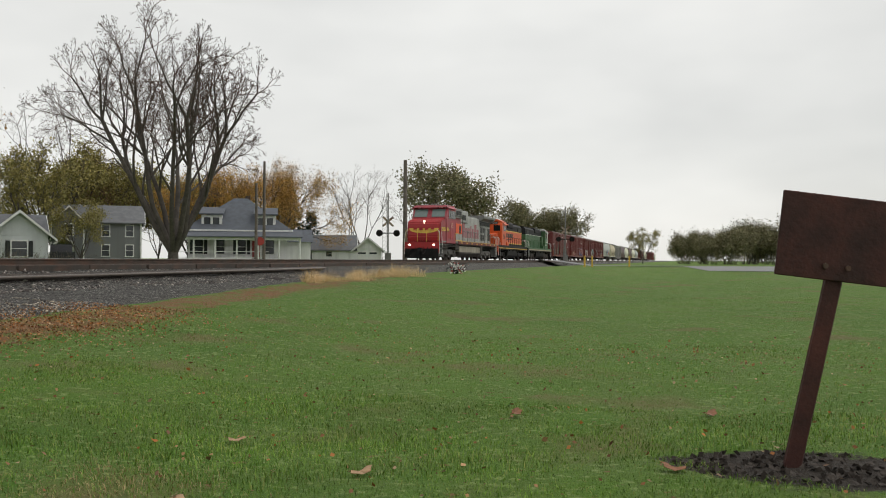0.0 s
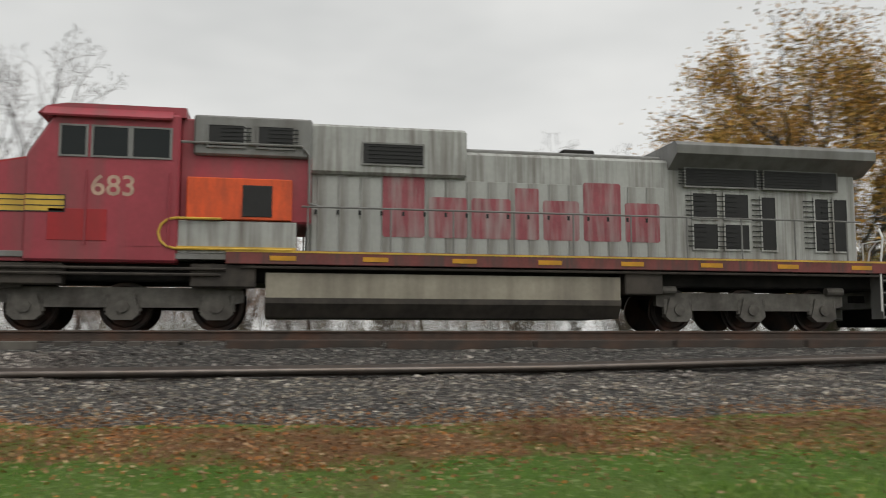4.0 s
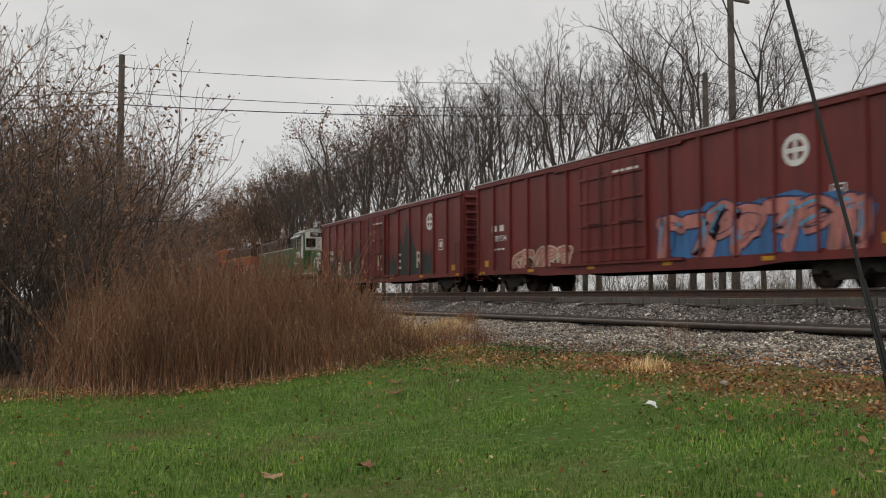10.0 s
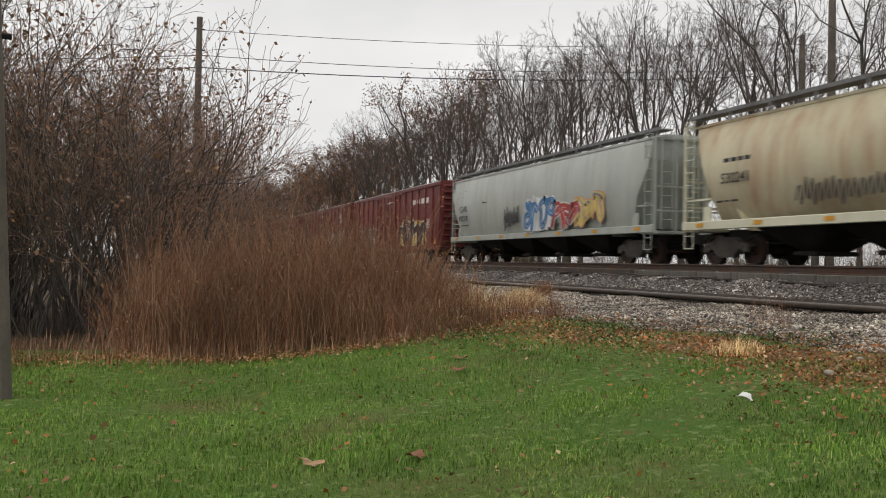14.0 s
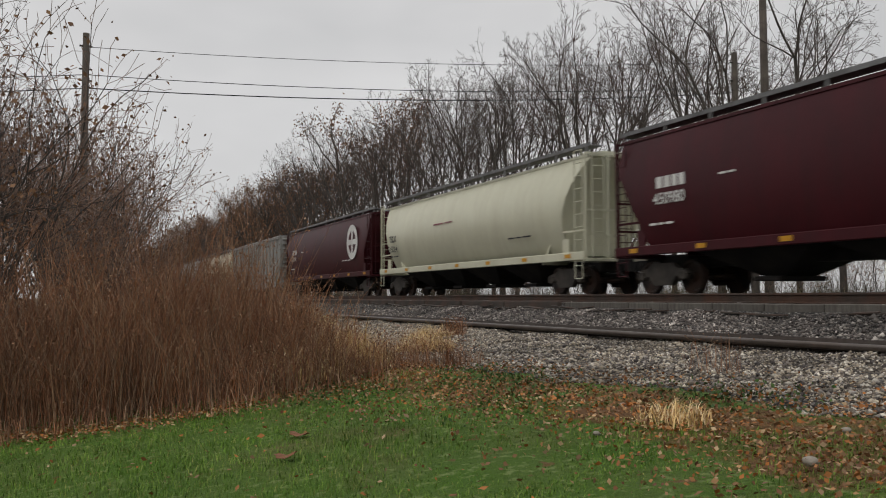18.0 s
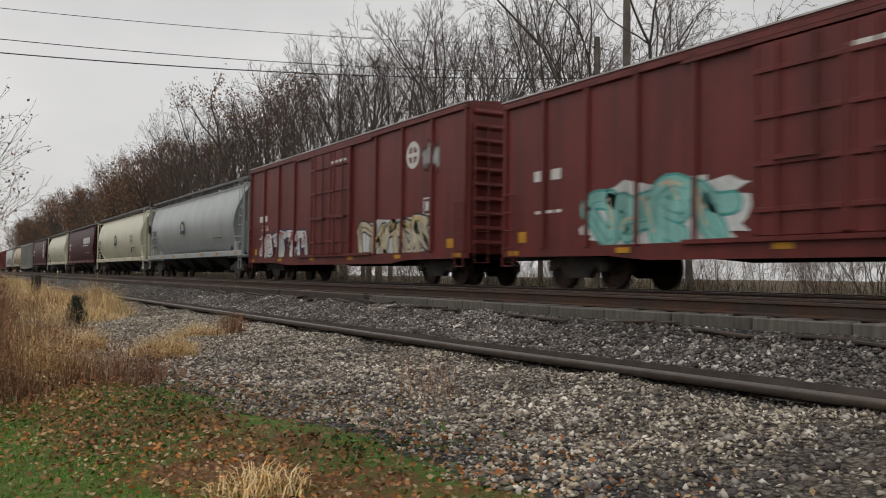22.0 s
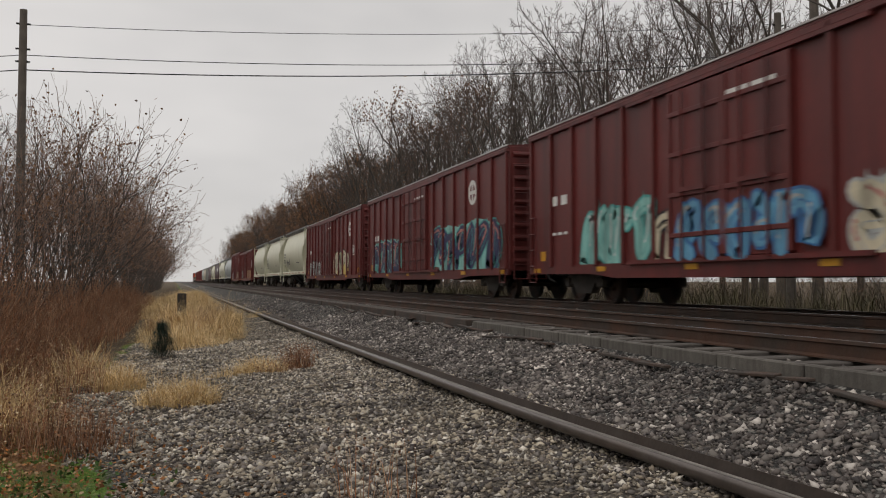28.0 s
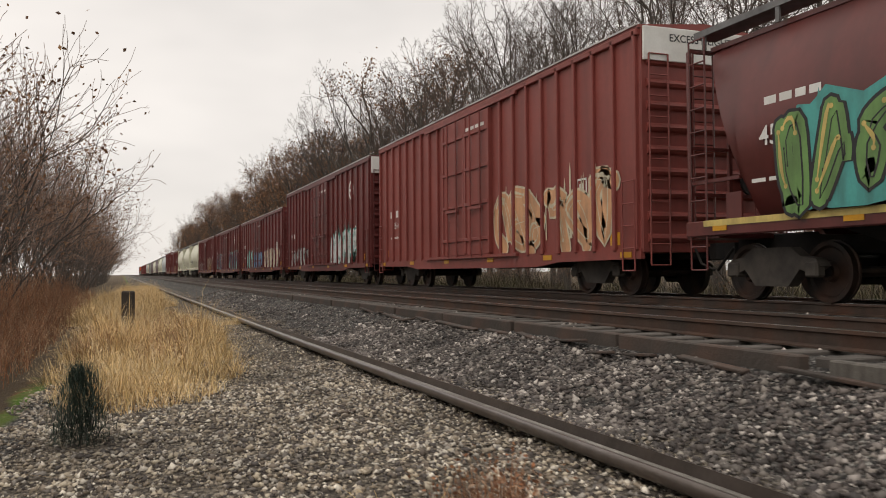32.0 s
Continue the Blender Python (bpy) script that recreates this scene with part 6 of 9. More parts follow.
bars([3.2], 0.09, M_whitepaint, h5, -1.55, -2.7, 2.68, 0, "wordmark_rule")


def badge(car, y, z, r):
    bm = bmesh.new()
    n = 16
    v = [bm.verts.new((-1.552, y + r * math.cos(math.pi * i / n), z + r * 1.1 * math.sin(math.pi * i / n))) for i in range(n + 1)]
    v += [bm.verts.new((-1.552, y - r, z - r * 0.35)), bm.verts.new((-1.552, y + r, z - r * 0.35))]
    bm.faces.new(v)
    b = part("arched_badge", bm, P_forest, car, "dark green arched badge with a pale centre")
    bm = bmesh.new()
    v = [bm.verts.new((-1.556, y + r * 0.72 * math.cos(math.pi * i / n), z + r * 0.8 * math.sin(math.pi * i / n))) for i in range(n + 1)]
    bm.faces.new(v)
    part("badge_field", bm, P_cream, b)
    bm = bmesh.new()
    v = [bm.verts.new((-1.558, y + a * r, z + b * r)) for a, b in ((-0.6, 0.02), (0.6, 0.02), (0.15, 0.6), (-0.05, 0.4))]
    bm.faces.new(v)
    part("badge_hill", bm, P_sky, b)


badge(h6, 0.6, 2.5, 0.55)
badge(h7, 0.8, 2.6, 0.5)
bars([0.5], 0.32, M_blackmark, h6, -1.52, -5.7, 1.8, 0, "dark_placard")
for zz in (2.9, 2.8, 2.7, 2.6, 2.5, 2.4):
    bars([1.0], 0.03, M_blackmark, h6, -1.55, -5.3, zz, 0, "small_stencil")
scrawl(h7, -1.56, 9.75, 3.0, 0.7, 0.9, P_black, 57)
graffiti(b6, -1.512, 7.6, 2.3, 1.15, 2.35, P_white, P_navy, 61, 7, 0.3, None, P_red)
graffiti(b6, -1.512, -2.4, -7.0, 1.15, 2.3, P_cream, P_black, 62, 5, 0.1, P_white, P_yel)
scrawl(b6, -1.512, -6.6, 3.6, 0.9, 1.1, P_white, 63)
graffiti(b7, -1.512, 6.9, 2.6, 1.15, 2.5, P_aqua, P_teal, 71, 4, 0.1, P_white, P_cream)
graffiti(b7, -1.512, -1.5, -8.4, 1.15, 2.3, P_orange, P_cream, 72, 8, 0.3, P_yel, P_teal)
scrawl(b7, -1.512, -8.2, 2.8, 1.4, 1.6, P_white, 73)
graffiti(b8, -1.512, -1.4, -6.0, 1.15, 2.6, P_cream, P_black, 81, 5, 0.1, P_yel)
graffiti(b8, -1.512, 8.0, 2.6, 1.15, 2.2, P_silver, P_black, 82, 6, 0.3)
scrawl(h10, -1.6, 3.0, 2.1, 2.0, 0.7, P_black, 83)
graffiti(b9, -1.512, 8.2, 2.8, 1.15, 2.75, P_navy, P_aqua, 91, 5, 0.45, P_teal, P_pink)
graffiti(b9, -1.512, -1.6, -8.6, 1.15, 2.85, P_navy, P_teal, 92, 7, 0.45, P_aqua, P_pink)
graffiti(b10, -1.512, 6.2, 3.2, 1.15, 2.7, P_aqua, P_teal, 101, 4, 0.35, None, P_white)
graffiti(b10, -1.512, 3.1, 1.9, 1.15, 2.3, P_cream, P_black, 102, 2, 0.1)
graffiti(b10, -1.60, 2.0, -1.6, 1.25, 2.5, P_sky, P_blue, 103, 5, 0.2, None, P_silver)
graffiti(b10, -1.512, -2.2, -8.0, 1.15, 2.5, P_cream, P_silver, 117, 9, 0.3, None, P_pink)
graffiti(b11, -1.512, -2.2, -7.0, 1.15, 2.8, P_white, P_teal, 111, 8, 0.7, None, P_aqua)
graffiti(b11, -1.512, 7.4, 2.6, 1.15, 2.2, P_silver, P_black, 112, 6, 0.3)
graffiti(b12, -1.512, -2.0, -7.6, 1.15, 2.9, P_orange, P_cream, 121, 10, 0.8, None, P_cream)
graffiti(h11, -1.55, 6.7, 3.7, 1.35, 2.9, P_green2, P_black, 131, 5, 0.3, P_teal, P_yel)
graffiti(h11, -1.55, 3.9, 2.3, 1.35, 2.9, P_blue, P_navy, 132, 2, 0.5, None, P_sky)
graffiti(h11, -1.55, 2.5, -5.0, 1.35, 2.95, P_aqua, P_teal, 133, 7, 0.5, P_green2, P_white)
bm = bmesh.new()
box(bm, -1.495, -1.483, -8.6, 8.6, 1.22, 1.32)
part("yellow_edge", bm, P_yel, h11)


# ---- trees and bushes ----
def grow(seed, height, trunk, limbs, lean, levels, ratio=0.62, wander=0.16, sides=1.2, rise=0.10, radius=None, thin=0.010):
    """The limbs of a tree: rows of start, end, radii and order."""
    r = random.Random(seed)
    segs = []

    def unit(v):
        return v.normalized()

    def jitter(k):
        return Vector((r.gauss(0, k), r.gauss(0, k), r.gauss(0, k)))

    def branch(p, d, length, rad, lv):
        n = (5, 6, 5, 4, 3, 2, 2)[min(lv, 6)]
        turn = r.uniform(0, math.tau)
        for i in range(n):
            d = unit(d + jitter(wander * (0.55 + 0.22 * lv)) + Vector((0, 0, rise * max(0.0, 1.7 - 0.5 * lv))))
            q = p + d * (length / n)
            r2 = max(thin, rad * (1 - 0.55 / n))
            segs.append((p, q, rad, r2, lv))
            if lv < levels and i > (0 if lv > 1 else 1) and r.random() < sides:
                # side shoots wind round the branch and shorten towards its end
                turn += 2.4 + r.uniform(-0.5, 0.5)
                u = d.orthogonal().normalized()
                side = u * math.cos(turn) + d.cross(u) * math.sin(turn)
                k = r.uniform(0.55, 1.05)
                branch(q, unit(d + side * k), length * ratio * r.uniform(0.7, 1.05) * (1.1 - 0.55 * i / n), max(thin, r2 * 0.58), lv + 1)
            p, rad = q, r2
        if lv < levels:
            u = d.orthogonal().normalized()
            side = u * math.cos(turn) + d.cross(u) * math.sin(turn)
            for w in (1, -1):
                branch(p, unit(d + side * (w * r.uniform(0.25, 0.5))), length * ratio * r.uniform(0.55, 0.8), max(thin, rad * 0.8), lv + 1)

    rad = radius or height * 0.017
    base = Vector((0, 0, -0.15))
    top = Vector((r.gauss(0, 0.02), r.gauss(0, 0.02), 1)) * (height * trunk)
    if trunk > 0.02:
        segs.append((base, top * 0.12, rad * 1.5, rad * 1.08, 0))
        segs.append((top * 0.12, top, rad * 1.08, rad * 0.95, 0))
    else:
        top = base
    rest = height * (1 - trunk)
    for k in range(limbs):
        a = math.tau * (k + r.uniform(-0.3, 0.3)) / limbs
        l = lean * r.uniform(0.5, 1.25) if limbs > 1 else 0
        d = unit(Vector((math.cos(a) * l, math.sin(a) * l, 1)))
        off = Vector((math.cos(a), math.sin(a), 0)) * (rad * (0.4 if trunk > 0.02 else 3))
        branch(top + off, d, rest * r.uniform(0.50, 0.62), rad * (0.62 if trunk > 0.02 else 0.5) * r.uniform(0.8, 1.1), 1)
    return segs


def tubes(segs, mat, n):
    if not segs:
        return None
    P = np.array([s[0] for s in segs])
    Q = np.array([s[1] for s in segs])
    R = np.array([[s[2], s[3]] for s in segs])
    D = Q - P
    D /= np.linalg.norm(D, axis=1, keepdims=True) + 1e-9
    A = np.cross(D, np.where(np.abs(D[:, 2:3]) < 0.9, [[0, 0, 1.0]], [[1.0, 0, 0]]))
    A /= np.linalg.norm(A, axis=1, keepdims=True) + 1e-9
    B = np.cross(D, A)
    ang = np.arange(n) * math.tau / n
    ring = A[:, None] * np.cos(ang)[None, :, None] + B[:, None] * np.sin(ang)[None, :, None]
    V = np.stack([P[:, None] + ring * R[:, :1, None], Q[:, None] + ring * R[:, 1:, None]], 1).reshape(-1, 3)
    m = len(segs)
    i = np.arange(n)
    f = np.stack([i, (i + 1) % n, (i + 1) % n + n, i + n], -1)
    F = (f[None] + (np.arange(m) * 2 * n)[:, None, None]).reshape(-1, 4)
    return raw(V, F, mat, True)


def leaf_cards(points, size, mat, seed, squash=0.6, flat=1.0):
    """Small single leaves, each a bent diamond of its own."""
    g = np.random.default_rng(seed)
    m = len(points)
    a = g.normal(size=(m, 3)) * (1, 1, flat)
    a /= np.linalg.norm(a, axis=1, keepdims=True)
    b = np.cross(a, g.normal(size=(m, 3)) * (flat, flat, 1))
    b /= np.linalg.norm(b, axis=1, keepdims=True) + 1e-9
    c = np.cross(a, b)
    s = size * g.uniform(0.6, 1.3, (m, 1))
    P = np.asarray(points)
    V = np.stack([P - a * s, P + b * s * squash + c * s * 0.15, P + a * s, P - b * s * squash + c * s * 0.15], 1).reshape(-1, 3)
    F = np.arange(m * 4).reshape(-1, 4)
    return raw(V, F, mat)


def leaf_points(segs, count, seed, spread, low=3, below=99.0):
    g = np.random.default_rng(seed)
    ends = np.array([s[1] for s in segs if s[4] >= low and s[1][2] < below])
    return ends[g.integers(0, len(ends), count)] + g.normal(0, spread, (count, 3))


def tree_kind(seed, height, trunk, limbs, lean, levels, twig=None, leaves=None, leaf_count=0, leaf_size=0.11, spread=0.25, low=3, wide=None, **k):
    segs = grow(seed, height, trunk, limbs, lean, levels, **k)
    # bring the crown to its height and half width
    ends = np.array([s[1] for s in segs])
    fz = height / np.quantile(ends[:, 2], 0.995)
    fx = (wide or height * 0.3) / np.quantile(np.hypot(ends[:, 0], ends[:, 1]), 0.98)
    fx = min(max(fx, fz * 0.85), fz * 1.35)
    fit = Vector((fx, fx, fz))
    segs = [(p * fit, q * fit, a, b, lv) for p, q, a, b, lv in segs]
    thick = tubes([s for s in segs if s[4] <= 2], M_bark, 6)
    fine = tubes([s for s in segs if s[4] >= 3], twig or M_twig, 3)
    foliage = leaf_cards(leaf_points(segs, leaf_count, seed, spread, low), leaf_size, leaves, seed) if leaves else None
    return thick, fine, foliage


def plant(kind, x, y, scale, turn, name, label, group, tall=1.0):
    t = empty(name, label, "tree" if "tree" in name else "bush", group)
    t.location = (x, y, float(ground_z(x, y)) - 0.05)
    t.rotation_euler = (0, 0, radians(turn))
    t.scale = (scale, scale, scale * tall)
    for nm, me in zip(("trunk", "crown", "foliage"), kind):
        if me is not None:
            o = shared(nm, me, t)
            if nm != "trunk":
                tagged(o, kind="stuff")
    return t


K_bare = [tree_kind(11 + i, 16.0, 0.14, 4, 0.62, 5, M_twig if i % 2 else M_twigred, ratio=0.62, sides=0.72, thin=0.007, wander=0.13, radius=0.17, rise=0.07, wide=6.4) for i in range(4)]
K_slim = [tree_kind(31 + i, 16.0, 0.20, 3, 0.5, 5, M_twig, ratio=0.60, sides=0.72, rise=0.07, thin=0.007, wander=0.13, radius=0.15, wide=5.2) for i in range(2)]
K_big = tree_kind(57, 21.5, 0.06, 10, 0.70, 6, M_twigred, ratio=0.62, sides=0.92, radius=0.46, thin=0.013, wander=0.13, rise=0.05, wide=10.6)
K_gold = tree_kind(61, 16.0, 0.05, 13, 1.25, 4, M_twig, M_leafgold, 46000, 0.105, 0.5, 2, ratio=0.66, sides=0.95, thin=0.014, rise=0.05, wide=8.6)
K_olive = tree_kind(71, 12.0, 0.08, 7, 0.6, 4, M_twig, M_leafolive, 9000, 0.13, 0.35, ratio=0.62, sides=0.8, thin=0.013, wide=4.4)
K_green = tree_kind(81, 14.0, 0.10, 7, 0.8, 3, M_twig, M_leafgreen, 12000, 0.2, 0.6, ratio=0.64, sides=0.9, thin=0.015, low=2, wide=7.0)
K_rust = tree_kind(75, 14.0, 0.08, 6, 0.5, 4, M_twigred, M_leafrust, 5200, 0.09, 0.3, ratio=0.60, sides=0.8, thin=0.011, wide=4.8)
K_shrub = [tree_kind(91 + i, 5.6, 0.0, 12, 0.62, 3, M_twigbrush, M_leafrust, 650, 0.042, 0.08, ratio=0.66, sides=0.95, radius=0.045, rise=0.05, wander=0.17, thin=0.0045, wide=2.5) for i in range(3)]

rt = random.Random(3)
WOOD = "woods beyond the railway"
n = 0
for x0, y0, y1, gap in ((14.6, 24.5, 100, 4.5), (19.5, 32, 120, 5.2), (26, 46, 130, 8.0), (16, 102, 360, 8.0), (22, 122, 380, 10.0)):
    y = y0
    while y < y1:
        far = y > 105
        k = K_rust if far and rt.random() < 0.35 else K_slim[n % 2] if n % 3 == 0 else K_bare[n % 4]
        x = x0 + rt.uniform(-1.6, 1.6)
        yy = y + rt.uniform(-1.2, 1.2)
        top = float(np.interp(yy * 15 / x, [20, 23, 27, 32, 40, 52, 110, 380], [9.0, 11.5, 14.2, 15.6, 16.0, 17.5, 17.2, 16.0])) * (x + 12) / 27
        s = rt.uniform(0.86, 1.04) * top / (14.0 if k is K_rust else 16.0)
        plant(k, x, yy, s, rt.uniform(0, 360), "tree",
              "bare autumn tree with rusty leaves clinging" if k is K_rust else "bare grey-brown deciduous tree in a dense stand", WOOD)
        y += gap * rt.uniform(0.8, 1.25)
        n += 1
for x, y, s in ((26.5, 16.5, 0.92), (29, 13.5, 1.05), (40, 12, 0.95), (31, 8, 0.6)):
    plant(K_bare[int(x) % 4], x, y, s, x * 37, "tree", "bare spreading tree in the open beyond the track", WOOD)
for i in range(120):
    y = rt.uniform(6, 170)
    plant(K_shrub[i % 3], rt.uniform(11.5, 18), y, rt.uniform(0.4, 0.8), rt.uniform(0, 360), "bush", "leafless brush at the foot of the woods", "brush below the woods")

HEDGE = "hedgerow beside the lawn"
for i in range(52):
    y = 18.0 + i * 1.9 * (1 + i * 0.025)
    s = rt.uniform(0.55, 1.08) * float(np.interp(y, [17, 24, 31, 50, 80], [0.45, 0.62, 1.3, 1.8, 1.85]))
    x = float(np.interp(y, [17, 24, 40, 70, 120], [-10.0, -9.6, -9.7, -9.6, -9.2])) + rt.uniform(-0.6, 0.3)
    plant(K_shrub[i % 3], x, y + rt.uniform(-0.6, 0.6), s, rt.uniform(0, 360), "bush", "tall twiggy bush with a few curled brown leaves", HEDGE)
for i in range(6):
    plant(K_shrub[(i + 1) % 3], rt.uniform(-24, -11.5), rt.uniform(16.5, 34), rt.uniform(0.7, 1.15), rt.uniform(0, 360), "bush", "tall twiggy bush with a few curled brown leaves", HEDGE)
for i in range(5):
    plant(K_shrub[i % 3], -18.5 + i * 0.9, 17.2 + rt.uniform(0, 4), rt.uniform(0.5, 0.85), rt.uniform(0, 360), "bush", "tall twiggy bush with a few curled brown leaves", HEDGE)
for i in range(6):
    plant(K_shrub[i % 3], rt.uniform(-24, -16), rt.uniform(17, 34), rt.uniform(0.8, 1.2), rt.uniform(0, 360), "bush", "tall twiggy bush with a few curled brown leaves", HEDGE)
for i in range(18):
    plant(K_shrub[(i * 2) % 3], -24.5 + (i % 9) * 1.35 + rt.uniform(-0.4, 0.4), 19.5 + (i // 9) * 4.5 + rt.uniform(0, 2.5), rt.uniform(0.55, 0.85), rt.uniform(0, 360), "bush", "dense low bush of dark dead twigs", HEDGE)
for i in range(12):
    plant(K_shrub[i % 3], -19.4 + i * 0.58, 16.4 + rt.uniform(0, 1.6), rt.uniform(0.5, 0.85), rt.uniform(0, 360), "bush", "dense low bush of dark dead twigs", HEDGE)
for i in range(16):
    plant(K_shrub[i % 3], -19.5 + (i % 8) * 0.95 + rt.uniform(-0.3, 0.3), 17.0 + (i // 8) * 4.2 + rt.uniform(0, 2.5), rt.uniform(0.85, 1.35), rt.uniform(0, 360), "bush", "tall twiggy bush with a few curled brown leaves", HEDGE)
for x, y, h in ((-17.0, 19.5, 9.5), (-15.2, 22.5, 8.2), (-19.8, 20.5, 10.5), (-12.2, 25, 6.6), (-12.6, 30, 7.6), (-12.8, 36, 8.4), (-18.5, 18, 9.5), (-15.6, 21, 8.6), (-21, 23, 11), (-14.0, 25.5, 7.0), (-24, 19, 12), (-15, 34, 9), (-14.2, 42, 8.55), (-13.2, 52, 9.5), (-12.6, 63, 10.45), (-12.4, 76, 10.925), (-12.1, 92, 11.4), (-12.5, 112, 12.5), (-12.5, 135, 13), (-12.5, 165, 13)):
    k = (K_bare + K_slim)[int(-x * 3) % 6]
    plant(k, x, y, h / 16.0, x * 53, "tree", "young bare tree standing over the hedgerow", HEDGE)

TOWN = "trees round the houses"
plant(K_big, 28.0, -67.6, 1.02, 75, "tree", "huge bare many-stemmed tree before the houses", TOWN)
plant(K_gold, 24.9, -27.8, 1.0, 15, "tree", "broad tree in golden-brown autumn leaf", TOWN)
plant(K_olive, 40, -23, 0.85, 60, "tree", "olive-yellow tree at the edge of the yards", TOWN)
plant(K_slim[0], 36, -18, 0.8, 10, "tree", "slender bare pale tree", TOWN)
plant(K_bare[1], 52, -11, 1.0, 200, "tree", "bare tree at the edge of the yards", TOWN)
plant(K_bare[2], 46, -2, 0.95, 20, "tree", "bare tree at the edge of the yards", TOWN)
plant(K_rust, 24, -4.5, 0.55, 20, "tree", "small tree with dark rusty leaves", TOWN)
plant(K_rust, 30, 2.0, 0.6, 120, "tree", "small tree with dark rusty leaves", TOWN)
for x, y, s in ((70, -103, 1.5), (80, -96, 1.4), (88, -88, 1.5), (66, -66, 1.15), (60, -50, 1.1), (72, -52, 1.25), (75, -70, 1.3), (63, -38, 1.0), (56, -30, 1.0)):
    plant(K_bare[int(x) % 4], x, y, s, x * 17, "tree", "tall bare tree behind the houses", TOWN)
for x, y, s in ((60, -104, 1.1), (52, -108, 1.0), (46, -104, 0.95), (58, -72, 0.8), (64, -58, 0.85)):
    plant(K_olive, x, y, s, x * 29, "tree", "olive and yellow autumn tree behind the houses", TOWN)
for x, y, k in ((61, -92, 1.25), (64, -99, 1.3), (62, -106, 1.2), (66, -112, 1.25), (58, -84, 1.0)):
    plant(K_olive, x, y, k, x * 31, "tree", "yellow-olive autumn tree behind the grey house", TOWN)
plant(K_gold, 46, -102, 0.72, 20, "tree", "brown-gold tree beside the porch house", TOWN)
for x, y, k in ((52, -66, 1.0), (50, -57, 0.95), (58, -72, 1.05)):
    plant(K_bare[int(y) % 4], x + 10, y - 6, k, x * 19, "tree", "tall bare tree behind the ranch house", TOWN)
plant(K_gold, 39.5, -108, 0.85, 80, "tree", "half-bare yellow tree beside the porch house", TOWN)
for x, y, s in ((38, -140, 1.05), (44, -150, 0.9), (31, -150, 0.85), (50, -135, 0.8), (24, -165, 0.7)):
    plant(K_bare[int(x) % 4], x, y, s, x * 23, "tree", "bare tree in the distance beyond the crossing", TOWN)
plant(K_green, 35, -184, 1.55, 30, "tree", "round-headed tree still in dull green leaf", TOWN)
plant(K_green, 20, -197, 1.0, 70, "tree", "dull green tree beyond the crossing", TOWN)
plant(K_green, 12, -202, 0.9, 170, "tree", "dull green tree beyond the crossing", TOWN)
plant(K_olive, -7.3, -190, 0.62, 10, "tree", "small rounded tree by the far line", TOWN)
K_edge = tree_kind(85, 8.0, 0.0, 10, 0.7, 3, M_twig, M_leafgreen, 9000, 0.17, 0.55, ratio=0.66, sides=0.9, thin=0.015, low=1, wide=5.0)
for i in range(34):
    plant(K_edge, -15 - i * 1.7 + rt.uniform(-1, 1), -172 + rt.uniform(-12, 8), rt.uniform(0.7, 1.15) * min(1, 0.6 + i * 0.05), i * 50, "tree", "low leafy tree in a distant wood edge", "distant wood edge")

for i in range(44):
    plant(K_shrub[i % 3], 22 + rt.uniform(0, 12), -30 + i * 0.95, rt.uniform(0.55, 0.95), rt.uniform(0, 360), "bush", "leafless brush at the edge of the yards", "brush at the yards")
for i in range(34):
    plant(K_shrub[i % 3], 30 + rt.uniform(0, 34), -26 + rt.uniform(0, 44), rt.uniform(0.7, 1.3), rt.uniform(0, 360), "bush", "leafless brush at the edge of the yards", "brush at the yards")
for i in range(24):
    plant((K_olive, K_rust, K_bare[1])[i % 3], 50 + rt.uniform(0, 50), -20 - i * 4.2, rt.uniform(0.5, 0.8), rt.uniform(0, 360), "tree", "autumn tree in the belt behind the houses", TOWN)


def conifer(seed, height):
    """A dense evergreen: whorled drooping boughs clothed in needles."""
    r = random.Random(seed)
    segs, pts = [(Vector((0, 0, -0.1)), Vector((0, 0, height)), height * 0.018, 0.01, 0)], []
    z = height * 0.08
    while z < height * 0.97:
        reach = (height - z) * 0.34 + 0.05 * height
        for k in range(7):
            a = r.uniform(0, math.tau)
            e = Vector((math.cos(a) * reach, math.sin(a) * reach, -0.18 * reach + r.uniform(-0.1, 0.1)))
            p = Vector((0, 0, z))
            segs.append((p, p + e, height * 0.004, 0.004, 2))
            for _ in range(16):
                u = r.uniform(0.2, 1.05)
                pts.append(p + e * u + Vector((r.gauss(0, 0.02), r.gauss(0, 0.02), r.gauss(0, 0.015))) * height)
        z += height * 0.045
    return tubes(segs[:1], M_bark, 7), tubes(segs[1:], M_bark, 4), leaf_cards(pts, height * 0.028, M_needle, seed, 0.35)


K_spruce = conifer(5, 11.0)
for x, y, k in ((44, -120.5, 0.95), (46, -127.5, 1.18), (43.5, -131, 0.8)):
    plant(K_spruce, x, y, k, x * 40, "conifer_tree", "dark green conifer behind the porch house", TOWN)
plant(K_spruce, 57.0, -64, 0.85, 20, "conifer_tree", "dark conifer behind the ranch house", TOWN)


M_seedling = island_material("blue_green_needles", [(0.045, 0.07, 0.055), (0.07, 0.10, 0.075), (0.03, 0.05, 0.04)])


